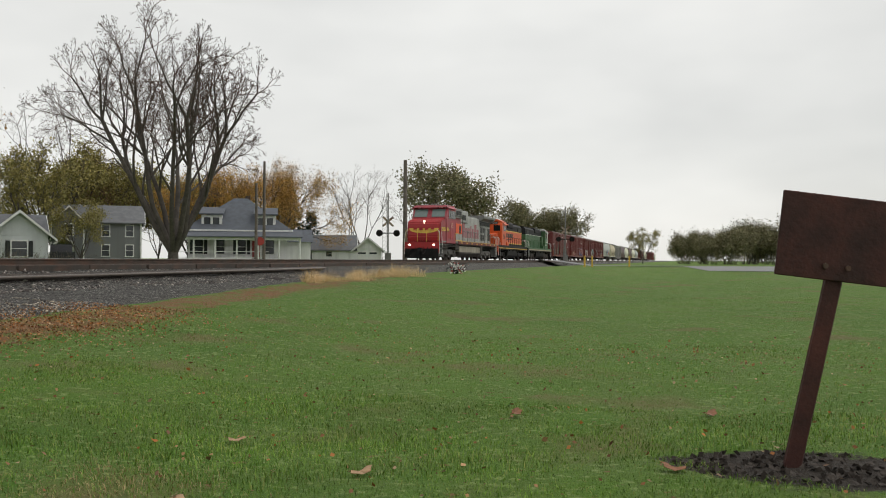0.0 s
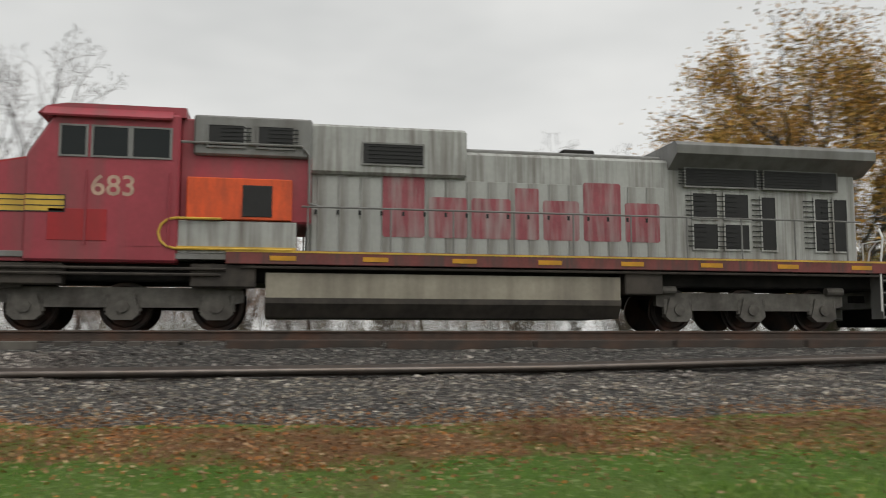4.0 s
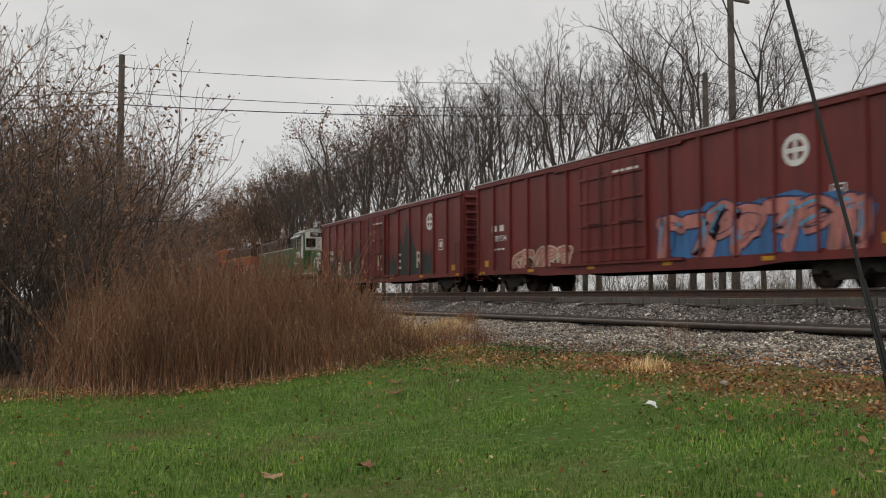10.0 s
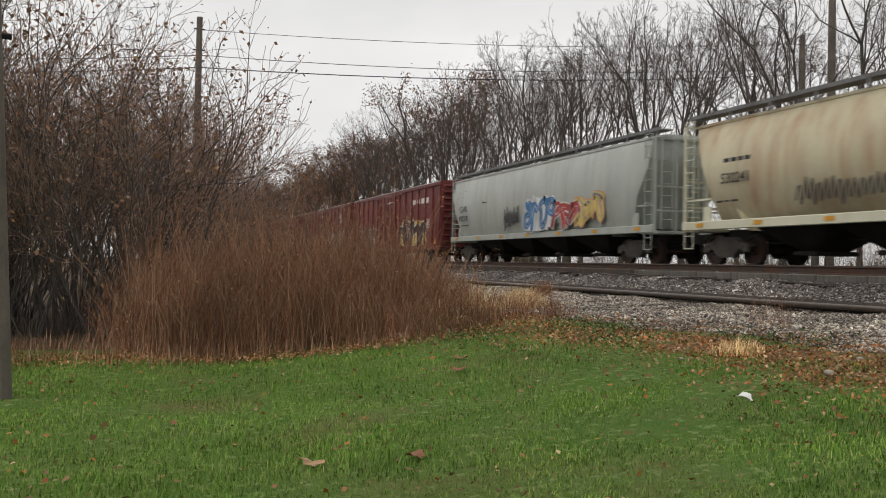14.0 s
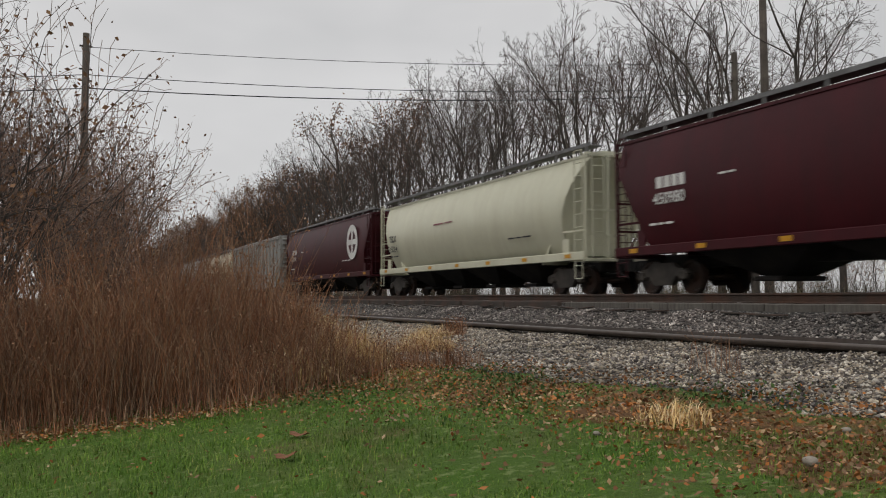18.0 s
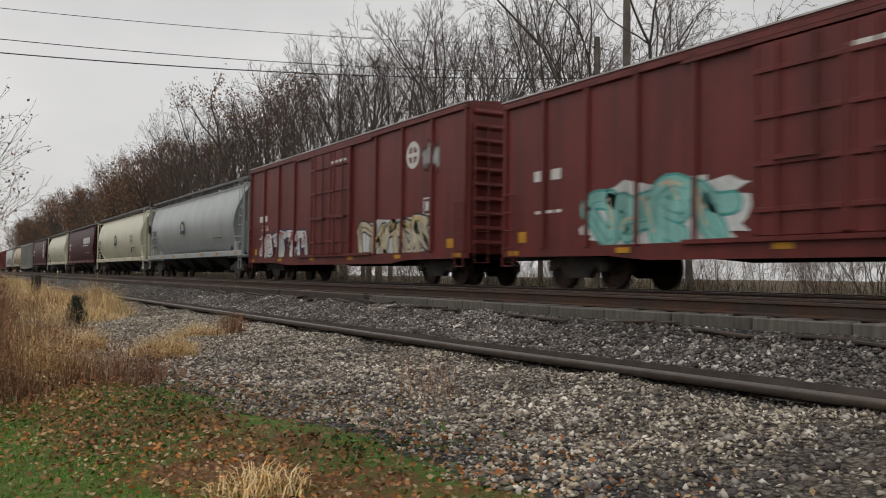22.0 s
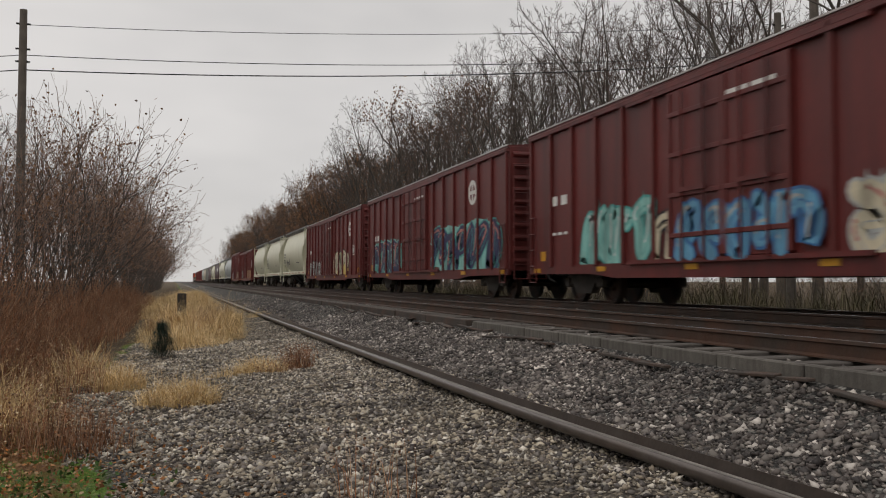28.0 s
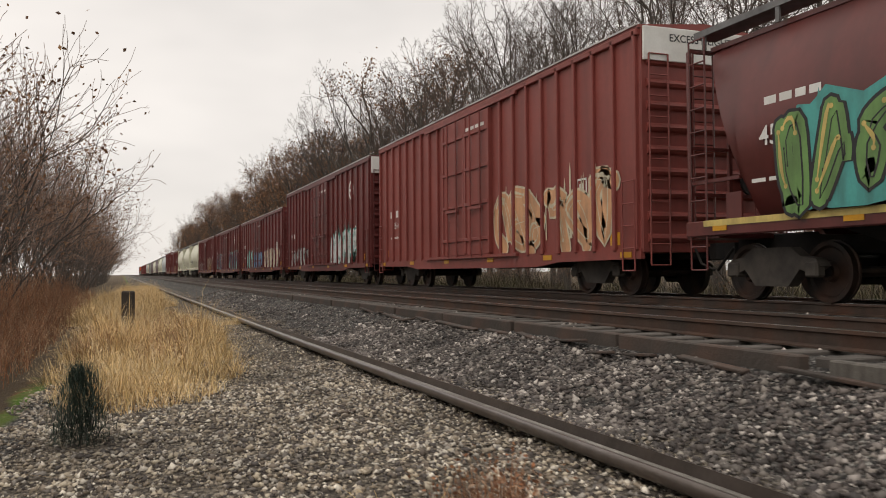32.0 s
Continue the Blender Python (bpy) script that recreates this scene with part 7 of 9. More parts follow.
def seedling(x, y):
    g = np.random.default_rng(77)
    m = 1700
    a, q, u = g.uniform(0, math.tau, m), np.sqrt(g.uniform(0, 1, m)), g.uniform(0, 1, m)
    w = 0.24 * (1.05 - u) ** 0.45 * (1 + 0.35 * np.sin(3 * a + 9 * u))
    P = np.stack([np.cos(a) * q * w, np.sin(a) * q * w, u * 0.6], -1)
    V, F = blades(P, 0.16, 0.0025, 1.6, 78)
    s = empty("evergreen_seedling", "small blue-green evergreen seedling on the gravel", "seedling")
    s.location = (x, y, float(ground_z(x, y)))
    bm = bmesh.new()
    rod(bm, (0, 0, -0.05), (0, 0, 0.55), 0.012, 0.004, 6)
    part("stem", bm, M_bark, s)
    tagged(part("foliage", raw(V, F, M_seedling), M_seedling, s), kind="stuff")




# ---- grass, weeds, leaves, stones ----
def blades(P, height, width, lean, seed):
    """Curved single blades: three verts at the base strip and one tip."""
    g = np.random.default_rng(seed)
    m = len(P)
    a = g.uniform(0, math.tau, m)
    d = np.stack([np.cos(a), np.sin(a), np.zeros(m)], -1)
    s = np.stack([-np.sin(a), np.cos(a), np.zeros(m)], -1)
    h = (height * g.uniform(0.55, 1.25, m))[:, None] if np.isscalar(height) else (height * g.uniform(0.6, 1.2, m))[:, None]
    up = np.array([[0, 0, 1.0]])
    l = (lean * g.uniform(0.1, 1.0, m))[:, None]
    w = width * g.uniform(0.7, 1.3, m)[:, None]
    mid = P + up * h * 0.6 + d * h * l * 0.35
    tip = P + up * h * (1 - 0.3 * l) + d * h * l
    V = np.stack([P - s * w, P + s * w, mid + s * w * 0.7, mid - s * w * 0.7, tip], 1).reshape(-1, 3)
    o = (np.arange(m) * 5)[:, None]
    tri = np.concatenate([o + np.array([[0, 1, 2]]), o + np.array([[0, 2, 3]]), o + np.array([[3, 2, 4]])], 0)
    return V, tri


def lawn():
    g = np.random.default_rng(1)
    out = []
    for x0, x1, y0, y1, dens in ((-20, -9.0, -9, -2.6, 1150), (-24, -6.0, -16, -2.6, 230), (-26, -5.0, -32, -14, 45), (-13.2, -5.0, -7, 4.5, 300), (-14.0, -6.0, 3.0, 13.2, 1050), (-13.0, -7.5, 2.0, 7.5, 800), (-17, -13, 3.0, 14, 320)):
        m = int((x1 - x0) * (y1 - y0) * dens)
        x, y = g.uniform(x0, x1, m), g.uniform(y0, y1, m)
        keep = (x < gravel_edge(y) - 1.0 + 0.75 * np.exp(-((y - 11.2) / 1.3) ** 2) + 0.5 * wobble(x, y, 1.3)) & (((x - SOIL[0]) / 0.95) ** 2 + ((y - SOIL[1]) / 0.45) ** 2 > 0.8 + 0.5 * wobble(x, y, 6.0))
        out.append(np.stack([x[keep], y[keep]], -1))
    xy = np.concatenate(out)
    patch = wobble(xy[:, 0], xy[:, 1], 0.8, 1) + 0.6 * wobble(xy[:, 0], xy[:, 1], 2.3, 4)
    P = np.stack([xy[:, 0], xy[:, 1], ground_z(xy[:, 0], xy[:, 1]) + 0.035 * wobble(xy[:, 0], xy[:, 1], 0.9) - 0.005], -1)
    dead = (wobble(xy[:, 0], xy[:, 1], 0.55, 7) + 0.6 * wobble(xy[:, 0], xy[:, 1], 1.7, 2) + g.normal(0, 0.35, len(xy))) > 1.25
    h = 0.047 + 0.018 * np.clip(patch, -1, 1)
    V, F = blades(P[~dead], h[~dead], 0.0027, 1.3, 2)
    tagged(new("lawn_grass", raw(V, F, M_blade)), "short wet green lawn grass", "grass", kind="stuff")
    V, F = blades(P[dead], 0.75 * h[dead], 0.0027, 1.9, 3)
    tagged(new("dead_lawn_grass", raw(V, F, M_deadblade)), "bleached dead patches in the lawn grass", "grass", kind="stuff")


lawn()
seedling(-5.92, 22.2)


def tuft_points(cx, cy, r, m, g):
    a, q = g.uniform(0, math.tau, m), np.sqrt(g.uniform(0, 1, m)) * r
    x, y = cx + np.cos(a) * q, cy + np.sin(a) * q
    return np.stack([x, y, ground_z(x, y) - 0.01], -1), q / r


M_straw = island_material("pale_seed_heads", [(0.66, 0.52, 0.32), (0.74, 0.63, 0.44), (0.52, 0.37, 0.20)], 0.9)


def golden_grass():
    g = np.random.default_rng(4)
    spots = [(-7.4, 13.9, 0.45, 0.66, 560), (-8.1, 13.3, 0.5, 0.7, 460), (-7.0, 14.0, 0.3, 0.42, 160), (-7.7, 14.6, 0.6, 0.75, 560), (-5.66, 15.6, 0.45, 0.36, 800), (-4.5, 18.1, 0.4, 0.30, 420),
             (-4.9, 17.8, 0.35, 0.2, 200), (-6.4, 17.6, 0.32, 0.42, 420), (-7.5, 15.4, 0.4, 0.6, 350), (-7.7, 17.0, 0.4, 0.7, 300), (-2.9, 36.0, 0.4, 0.3, 200), (-7.0, 18.6, 0.5, 0.7, 500)]
    for i in range(58):
        y = 24.4 + i * 0.8 * (1 + 0.006 * i)
        lo = float(np.interp(y, [23, 30, 50, 90], [-6.6, -6.9, -6.6, -5.6]))
        hi = float(np.interp(y, [23, 26, 30, 50, 90], [-5.9, -4.6, -4.1, -4.0, -3.6]))
        spots.append((g.uniform(lo, hi), y + g.uniform(-0.4, 0.4), g.uniform(0.4, 0.85), g.uniform(0.35, 0.9), 560))
    for i in range(14):
        spots.append((-3.6 + g.uniform(-0.7, 0.6), -27 - i * 0.9, g.uniform(0.3, 0.6), g.uniform(0.3, 0.75), 160))
    k = 0
    for cx, cy, r, h, m in spots:
        P, q = tuft_points(cx, cy, r, m, g)
        V, F = blades(np.repeat(P, 2, 0) + g.normal(0, 0.03, (2 * len(P), 3)) * (1, 1, 0), np.repeat(h * (1.15 - 0.65 * q), 2) * np.clip(g.lognormal(0, 0.28, 2 * len(P)), 0.4, 1.6), 0.0030, 1.9, 100 + k)
        tuft = empty("grass_tuft", "dry golden grass tuft on the gravel edge", "grass", "dry grass tufts")
        tagged(part("foliage", raw(V, F, M_gold), M_gold, tuft), kind="stuff")
        tips = V.reshape(-1, 5, 3)[::3, 4]
        tagged(part("plume", leaf_cards(tips + g.normal(0, 0.012, tips.shape), 0.016, M_straw, 500 + k, 0.35), M_straw, tuft), kind="stuff")
        k += 1
    # brown seed-headed tufts
    for cx, cy, r, h, m in ((-3.9, 18.3, 0.24, 0.42, 300), (-6.9, 13.6, 0.4, 0.6, 240), (-4.6, 10.2, 0.3, 0.55, 45), (-7.6, -2.2, 0.4, 0.42, 260), (-4.9, 31.0, 0.7, 0.75, 420), (-6.6, 13.2, 0.45, 0.55, 240), (-7.75, 13.0, 0.4, 0.7, 120), (-7.3, 13.9, 0.4, 0.7, 150), (-7.15, 15.2, 0.4, 0.8, 170), (-7.25, 16.4, 0.4, 0.9, 170), (-6.9, 17.5, 0.35, 0.7, 130), (-6.35, 12.9, 0.35, 0.35, 160), (-5.0, 27.3, 0.4, 0.6, 220), (-5.9, 29.2, 0.5, 0.8, 240), (-4.4, 34.5, 0.4, 0.5, 180), (-4.3, 17.9, 0.3, 0.2, 120)):
        P, q = tuft_points(cx, cy, r, m, g)
        V, F = blades(P, h * (1.1 - 0.4 * q), 0.003, 0.9, 300 + int(cx * -10))
        tuft = empty("weed_tuft", "reddish brown dead weed tuft", "weed", "dry grass tufts")
        tagged(part("foliage", raw(V, F, M_weed), M_weed, tuft), kind="stuff")
        tips = V.reshape(-1, 5, 3)[:, 4]
        tagged(part("plume", leaf_cards(tips, 0.014, M_weed, 600 + m, 0.6), M_weed, tuft), kind="stuff")


golden_grass()


def weeds():
    """The stand of dead brown stalks between lawn and hedgerow."""
    g = np.random.default_rng(9)
    xy = []
    m = 9000
    x, y = g.uniform(-13.4, -7.6, m), g.uniform(11.6, 19, m)
    front = 12.6 + 0.3 * wobble(x, y, 1.1) - 0.12 * (x + 9)
    keep = (y > front) & (x > -12.7 + 0.6 * wobble(x, y, 1.9, 6) + 0.35 * g.normal(0, 1, m))
    xy.append(np.stack([x[keep], y[keep]], -1))
    m = 7000
    x, y = g.uniform(-9.8, -6.9, m), 16 + 50 * g.uniform(0, 1, m) ** 1.5
    keep = x < gravel_edge(y) - 0.5
    xy.append(np.stack([x[keep], y[keep]], -1))
    xy = np.concatenate(xy)
    clump = wobble(xy[:, 0], xy[:, 1], 1.4, 3) + 0.7 * wobble(xy[:, 0], xy[:, 1], 3.3, 5)
    h = (1.18 + 0.42 * clump) * np.clip(g.lognormal(-0.05, 0.3, len(xy)), 0.4, 1.7) * np.clip((-7.0 - xy[:, 0]) / 1.2, 0.45, 1) * np.clip((xy[:, 1] - 11.2) / 2.2, 0.6, 1) * np.clip((xy[:, 0] + 13.6) / 1.2, 0.6, 1)
    segs, heads = [], []
    for (x, y), hh in zip(xy, h):
        z = float(ground_z(x, y))
        p = Vector((x, y, z - 0.03))
        lx, ly = g.normal(0, 0.12, 2)
        q = p + Vector((lx * hh * 0.6, ly * hh * 0.6, hh * 0.55))
        t = q + Vector((lx * hh + g.normal(0, 0.12), ly * hh + g.normal(0, 0.12), hh * 0.45))
        segs += [(p, q, 0.0046, 0.0038, 3), (q, t, 0.0038, 0.0015, 3)]
        for _ in range(3):
            u = g.uniform(-0.4, 0.9)
            b = q + (t - q) * u if u > 0 else q + (q - p) * (u * 0.8)
            a = g.uniform(0, math.tau)
            w = g.uniform(0.05, 0.16)
            segs.append((b, b + Vector((math.cos(a) * w, math.sin(a) * w, w * g.uniform(1.0, 2.6))), 0.0026, 0.0012, 3))
        if g.random() < 0.5:
            heads += [t + Vector((g.normal(0, 0.03), g.normal(0, 0.03), g.normal(-0.04, 0.05))) for _ in range(5)]
    tagged(new("weed_stand", tubes(segs, M_weed, 3)), "dense stand of dead brown weed stalks", "weeds", kind="stuff")
    tagged(new("weed_seed_heads", leaf_cards(heads, 0.016, M_weed, 6)), "withered seed heads on the weed stalks", "weeds", kind="stuff")
    # low undergrowth at their feet
    m = 5000
    x, y = g.uniform(-17.5, -7.2, m), g.uniform(11.2, 15.5, m)
    keep = (y > 12.0 + 0.3 * wobble(x, y, 1.1) - 0.12 * (x + 9))
    P = np.stack([x, y, ground_z(x, y) - 0.01], -1)[keep]
    V, F = blades(P, 0.3, 0.004, 0.9, 17)
    tagged(new("undergrowth", raw(V, F, M_weed)), "matted dead grass below the weeds", "weeds", kind="stuff")


weeds()


def fallen_leaves():
    g = np.random.default_rng(12)
    m = 30000
    y = g.uniform(-14, 15, m)
    x = gravel_edge(y) - 0.9 + g.normal(0, 0.75, m)
    far = g.integers(0, 2, 2600)
    x = np.concatenate([x, g.uniform(-20, -7, 2600)])
    y = np.concatenate([y, np.where(far, g.uniform(-16, -2, 2600), g.uniform(2, 13, 2600))])
    hx = g.uniform(-17.5, -7.8, 6000)
    x = np.concatenate([x, hx])
    y = np.concatenate([y, 12.5 - 0.12 * (hx + 9) + 0.3 * wobble(hx, hx * 0, 1.1) + g.normal(0, 0.32, 6000)])
    P = np.stack([x, y, ground_z(x, y) + 0.035 * wobble(x, y, 0.9) * (x < gravel_edge(y)) + g.uniform(0.03, 0.075, len(x))], -1)
    me = leaf_cards(P, 0.019, M_litter, 8, 0.7, 0.5)
    tagged(new("fallen_leaves", me), "brown and orange fallen leaves on the lawn edge", "leaves", kind="stuff")
    m = 900
    far = g.integers(0, 2, m)
    x = g.uniform(-20, -7.5, m)
    y = np.where(far, g.uniform(-18, -2, m), g.uniform(2.5, 12.5, m))
    keep = x < gravel_edge(y) - 0.5
    P = np.stack([x, y, ground_z(x, y) + 0.035 * wobble(x, y, 0.9) + 0.06], -1)[keep]
    tagged(new("lawn_leaves", leaf_cards(P, 0.027, M_litter, 18, 0.65, 0.6)), "larger orange and brown leaves strewn on the lawn", "leaves", kind="stuff")
    # single large leaves on the lawn
    big = [(-9.38, 9.31), (-11.5, 6.47), (-10.88, 6.22), (-9.12, 9.94), (-13.98, -5.68), (-15.2, -4.9), (-16.1, -6.2), (-12.6, -6.4), (-15.6, -5.2), (-14.6, -8.2), (-13.2, -4.6), (-16.4, -8.6)]
    lm = [mesh_of(leaf_shape(s), M_bigleaf[s % 2]) for s in range(3)]
    for i, (x, y) in enumerate(big):
        z = float(ground_z(x, y) + 0.035 * wobble(x, y, 0.9))
        o = tagged(new("fallen_leaf", lm[i % 3]), "single curled brown oak leaf lying on the lawn", "leaf", "leaves on the lawn")
        o.matrix_basis = pose(x, y, z + 0.045, g.uniform(-12, 12), g.uniform(-12, 12), g.uniform(0, 360))
    w = tagged(new("paper_scrap", mesh_of(leaf_shape(5), M_whitepaint)), "scrap of white litter on the lawn", "litter")
    w.matrix_basis = pose(-8.55, 5.85, -1.0, 10, 0, 40)


def leaf_shape(seed):
    r = random.Random(seed)
    bm = bmesh.new()
    n = 14
    pts = []
    for i in range(n):
        a = i * math.tau / n
        k = 0.075 * (1 + 0.3 * (i % 2) + r.uniform(-0.1, 0.1)) * (0.7 + 0.3 * abs(math.cos(a)))
        pts.append((k * math.cos(a), k * math.sin(a) * 0.75, 0.016 * math.cos(2 * a) + r.uniform(-0.004, 0.004)))
    lo = [bm.verts.new((x, y, z)) for x, y, z in pts]
    hi = [bm.verts.new((x, y, z + 0.003)) for x, y, z in pts]
    a, b = bm.verts.new((0, 0, -0.006)), bm.verts.new((0, 0, -0.003))
    for i in range(n):
        j = (i + 1) % n
        bm.faces.new((lo[j], lo[i], a))
        bm.faces.new((hi[i], hi[j], b))
        bm.faces.new((lo[i], lo[j], hi[j], hi[i]))
    return bm


M_bigleaf = [material("brown_leaf", (0.22, 0.09, 0.04), 0.7, 0, 0.4, 20), material("pale_leaf", (0.36, 0.22, 0.12), 0.7, 0, 0.4, 20)]
fallen_leaves()


def stones():
    """Crushed stone: single angular pieces, denser and finer where the way passes."""
    g = np.random.default_rng(21)
    base = np.array([(1, 0, 0), (-1, 0, 0), (0, 1, 0), (0, -1, 0), (0, 0, 1), (0, 0, -1)], float)
    tri = np.array([(0, 2, 4), (2, 1, 4), (1, 3, 4), (3, 0, 4), (2, 0, 5), (1, 2, 5), (3, 1, 5), (0, 3, 5)])

    def lay(name, mat, xs, ys, size, seed, sink=0.25):
        gg = np.random.default_rng(seed)
        m = len(xs)
        V = base[None] * gg.uniform(0.65, 1.35, (m, 6, 1)) + gg.normal(0, 0.16, (m, 6, 3))
        V *= np.array([1.0, 0.78, 0.55])
        a, b = gg.uniform(0, math.tau, m), gg.normal(0, 0.8, m)
        ca, sa, cb, sb = np.cos(a), np.sin(a), np.cos(b), np.sin(b)
        R = np.zeros((m, 3, 3))
        R[:, 0, 0], R[:, 0, 1], R[:, 1, 0], R[:, 1, 1], R[:, 2, 2] = ca, -sa, sa, ca, 1
        T = np.zeros((m, 3, 3))
        T[:, 0, 0], T[:, 1, 1], T[:, 1, 2], T[:, 2, 1], T[:, 2, 2] = 1, cb, -sb, sb, cb
        V = np.einsum("nij,nkj->nki", R @ T, V) * (size * np.clip(gg.lognormal(-0.2, 0.38, (m, 1, 1)), 0.4, 1.9))
        z = ground_z(xs, ys) + 0.03 * wobble(xs, ys, 1.7, 1) + 0.02 * wobble(xs, ys, 4.3, 3)
        V += np.stack([xs, ys, z + size * sink * gg.uniform(-0.6, 1.4, m)], -1)[:, None]
        F = (tri[None] + (np.arange(m) * 6)[:, None, None]).reshape(-1, 3)
        tagged(new(name, raw(V.reshape(-1, 3), F, mat)), "loose angular crushed stone beside the track", "gravel", kind="stuff")

    def spread(x0, x1, y0, y1, dens):
        m = int((x1 - x0) * (y1 - y0) * dens)
        return g.uniform(x0, x1, m), g.uniform(y0, y1, m)

    x, y = np.concatenate([spread(-7.2, -2.2, 7, 26, 760), spread(-6.5, -2.4, 26, 40, 200), spread(-6.8, -2.2, -14, 7, 120)], 1)
    keep = x > gravel_edge(y) + 0.25 * wobble(x, y, 1.9)
    lay("tan_gravel", M_stonetan, x[keep], y[keep], 0.024, 1)
    x, y = np.concatenate([spread(-2.7, -0.82, 3, 30, 900), spread(-2.8, -0.82, 30, 60, 150), spread(-2.6, -0.82, -35, 3, 130)], 1)
    lay("ballast_stone", M_stone, x, y, 0.031, 2)
    x, y = np.concatenate([spread(-5.8, -2.4, 6.5, 18, 150), spread(-5.5, -2.3, -14, 7, 110)], 1)
    keep = (x > gravel_edge(y)) & (wobble(x, y, 0.8, 2) > -0.3)
    lay("grey_stone", M_stone, x[keep], y[keep], 0.029, 3)
    x, y = np.concatenate([spread(-0.6, 6.5, -30, 60, 45)], 1)
    lay("track_ballast", M_stone, x, y, 0.04, 4, -0.1)


stones()


M_farbrush = island_material("dull_rank_growth", [(0.10, 0.075, 0.05), (0.07, 0.06, 0.04), (0.15, 0.12, 0.075), (0.09, 0.095, 0.045)], 0.95)


def far_brush():
    """Rank dead growth on the far side of the line."""
    g = np.random.default_rng(41)
    m = 46000
    x, y = g.uniform(10.5, 16.5, m), g.uniform(-34, 120, m)
    P = np.stack([x, y, ground_z(x, y) - 0.02], -1)
    V, F = blades(P, 1.5 + 0.6 * wobble(x, y, 0.5), 0.008, 1.5, 42)
    tagged(new("far_brush", raw(V, F, M_farbrush)), "rank dead grass on the far side of the line", "weeds", kind="stuff")


far_brush()


# ---- poles, wires, small things by the line ----
def pole(name, x, y, height, r, label, tilt=(0, 0), arms=0):
    p = empty(name, label, "utility pole", "utility poles")
    z = float(ground_z(x, y))
    p.location = (x, y, z)
    p.rotation_euler = (radians(tilt[0]), radians(tilt[1]), 0)
    bm = bmesh.new()
    rod(bm, (0, 0, -0.3), (0, 0, height), r * 1.25, r * 0.85, 12)
    part("shaft", bm, M_pole, p)
    for k in range(arms):
        a = part("crossarm", bbox(-1.2, 1.2, -0.06, 0.06, height - 0.5 - k * 0.8, height - 0.36 - k * 0.8, 0.01), M_pole, p)
        for u in (-1.05, -0.5, 0.5, 1.05):
            bm = bmesh.new()
            rod(bm, (u, 0, height - 0.36 - k * 0.8), (u, 0, height - 0.18 - k * 0.8), 0.05, 0.03, 8)
            part("insulator", bm, M_silverdark, a)
    bm = bmesh.new()
    for zz in (height - 0.45, height - 1.25, height - 1.65):
        if arms == 0:
            rod(bm, (-r - 0.08, 0, zz), (r + 0.08, 0, zz), 0.03, n=6)
    if arms == 0:
        part("wire_bracket", bm, M_black, p)
    return p


pole("utility_pole", -10.35, 34.7, 10.45, 0.13, "grey wooden utility pole rising from the hedgerow")
pole("utility_pole", 15.6, 31.6, 11.5, 0.15, "pale wooden utility pole before the woods")
pole("utility_pole", 16.9, 31.2, 15.6, 0.17, "tall wooden utility pole with a crossarm among the trees", arms=1)
pole("utility_pole", -13.82, 10.25, 5.2, 0.085, "slim dark leaning pole on the lawn", (0, -2.5))
pole("utility_pole", 10.5, -80.7, 10.6, 0.2, "plain wooden pole beside the crossing")
pole("utility_pole", 21.4, -70.6, 7.6, 0.13, "thin wooden pole by the street")
pole("utility_pole", 21.7, -72.7, 9.8, 0.13, "thin wooden pole by the street")


def wire(a, b, sag, r, label="black overhead cable strung between poles"):
    bm = bmesh.new()
    rings = []
    for i in range(25):
        u = i / 24
        c = Vector(a) * (1 - u) + Vector(b) * u - Vector((0, 0, sag * 4 * u * (1 - u)))
        rings.append([bm.verts.new(c + Vector((0, r * math.cos(k * math.tau / 5), r * math.sin(k * math.tau / 5)))) for k in range(5)])
    for p, q in zip(rings, rings[1:]):
        for k in range(5):
            bm.faces.new((p[k], p[(k + 1) % 5], q[(k + 1) % 5], q[k]))
    return tagged(new("overhead_wire", mesh_of(bm, M_wire)), label, "cable", "overhead wires")


wire((-10.35, 34.7, 8.62), (15.6, 31.6, 10.1), 0.35, 0.011)
wire((-10.35, 34.7, 7.65), (15.6, 31.6, 9.0), 0.38, 0.014)
wire((-10.35, 34.7, 7.18), (15.6, 31.6, 8.75), 0.38, 0.02)
wire((-10.35, 34.7, 7.65), (-46, 36.0, 7.8), 1.3, 0.014)
wire((-10.35, 34.7, 7.18), (-46, 36.0, 7.3), 1.3, 0.018)
wire((15.6, 31.6, 10.1), (60, 35, 10.4), 1.0, 0.012)
wire((15.6, 31.6, 9.0), (60, 35, 9.4), 1.0, 0.014)


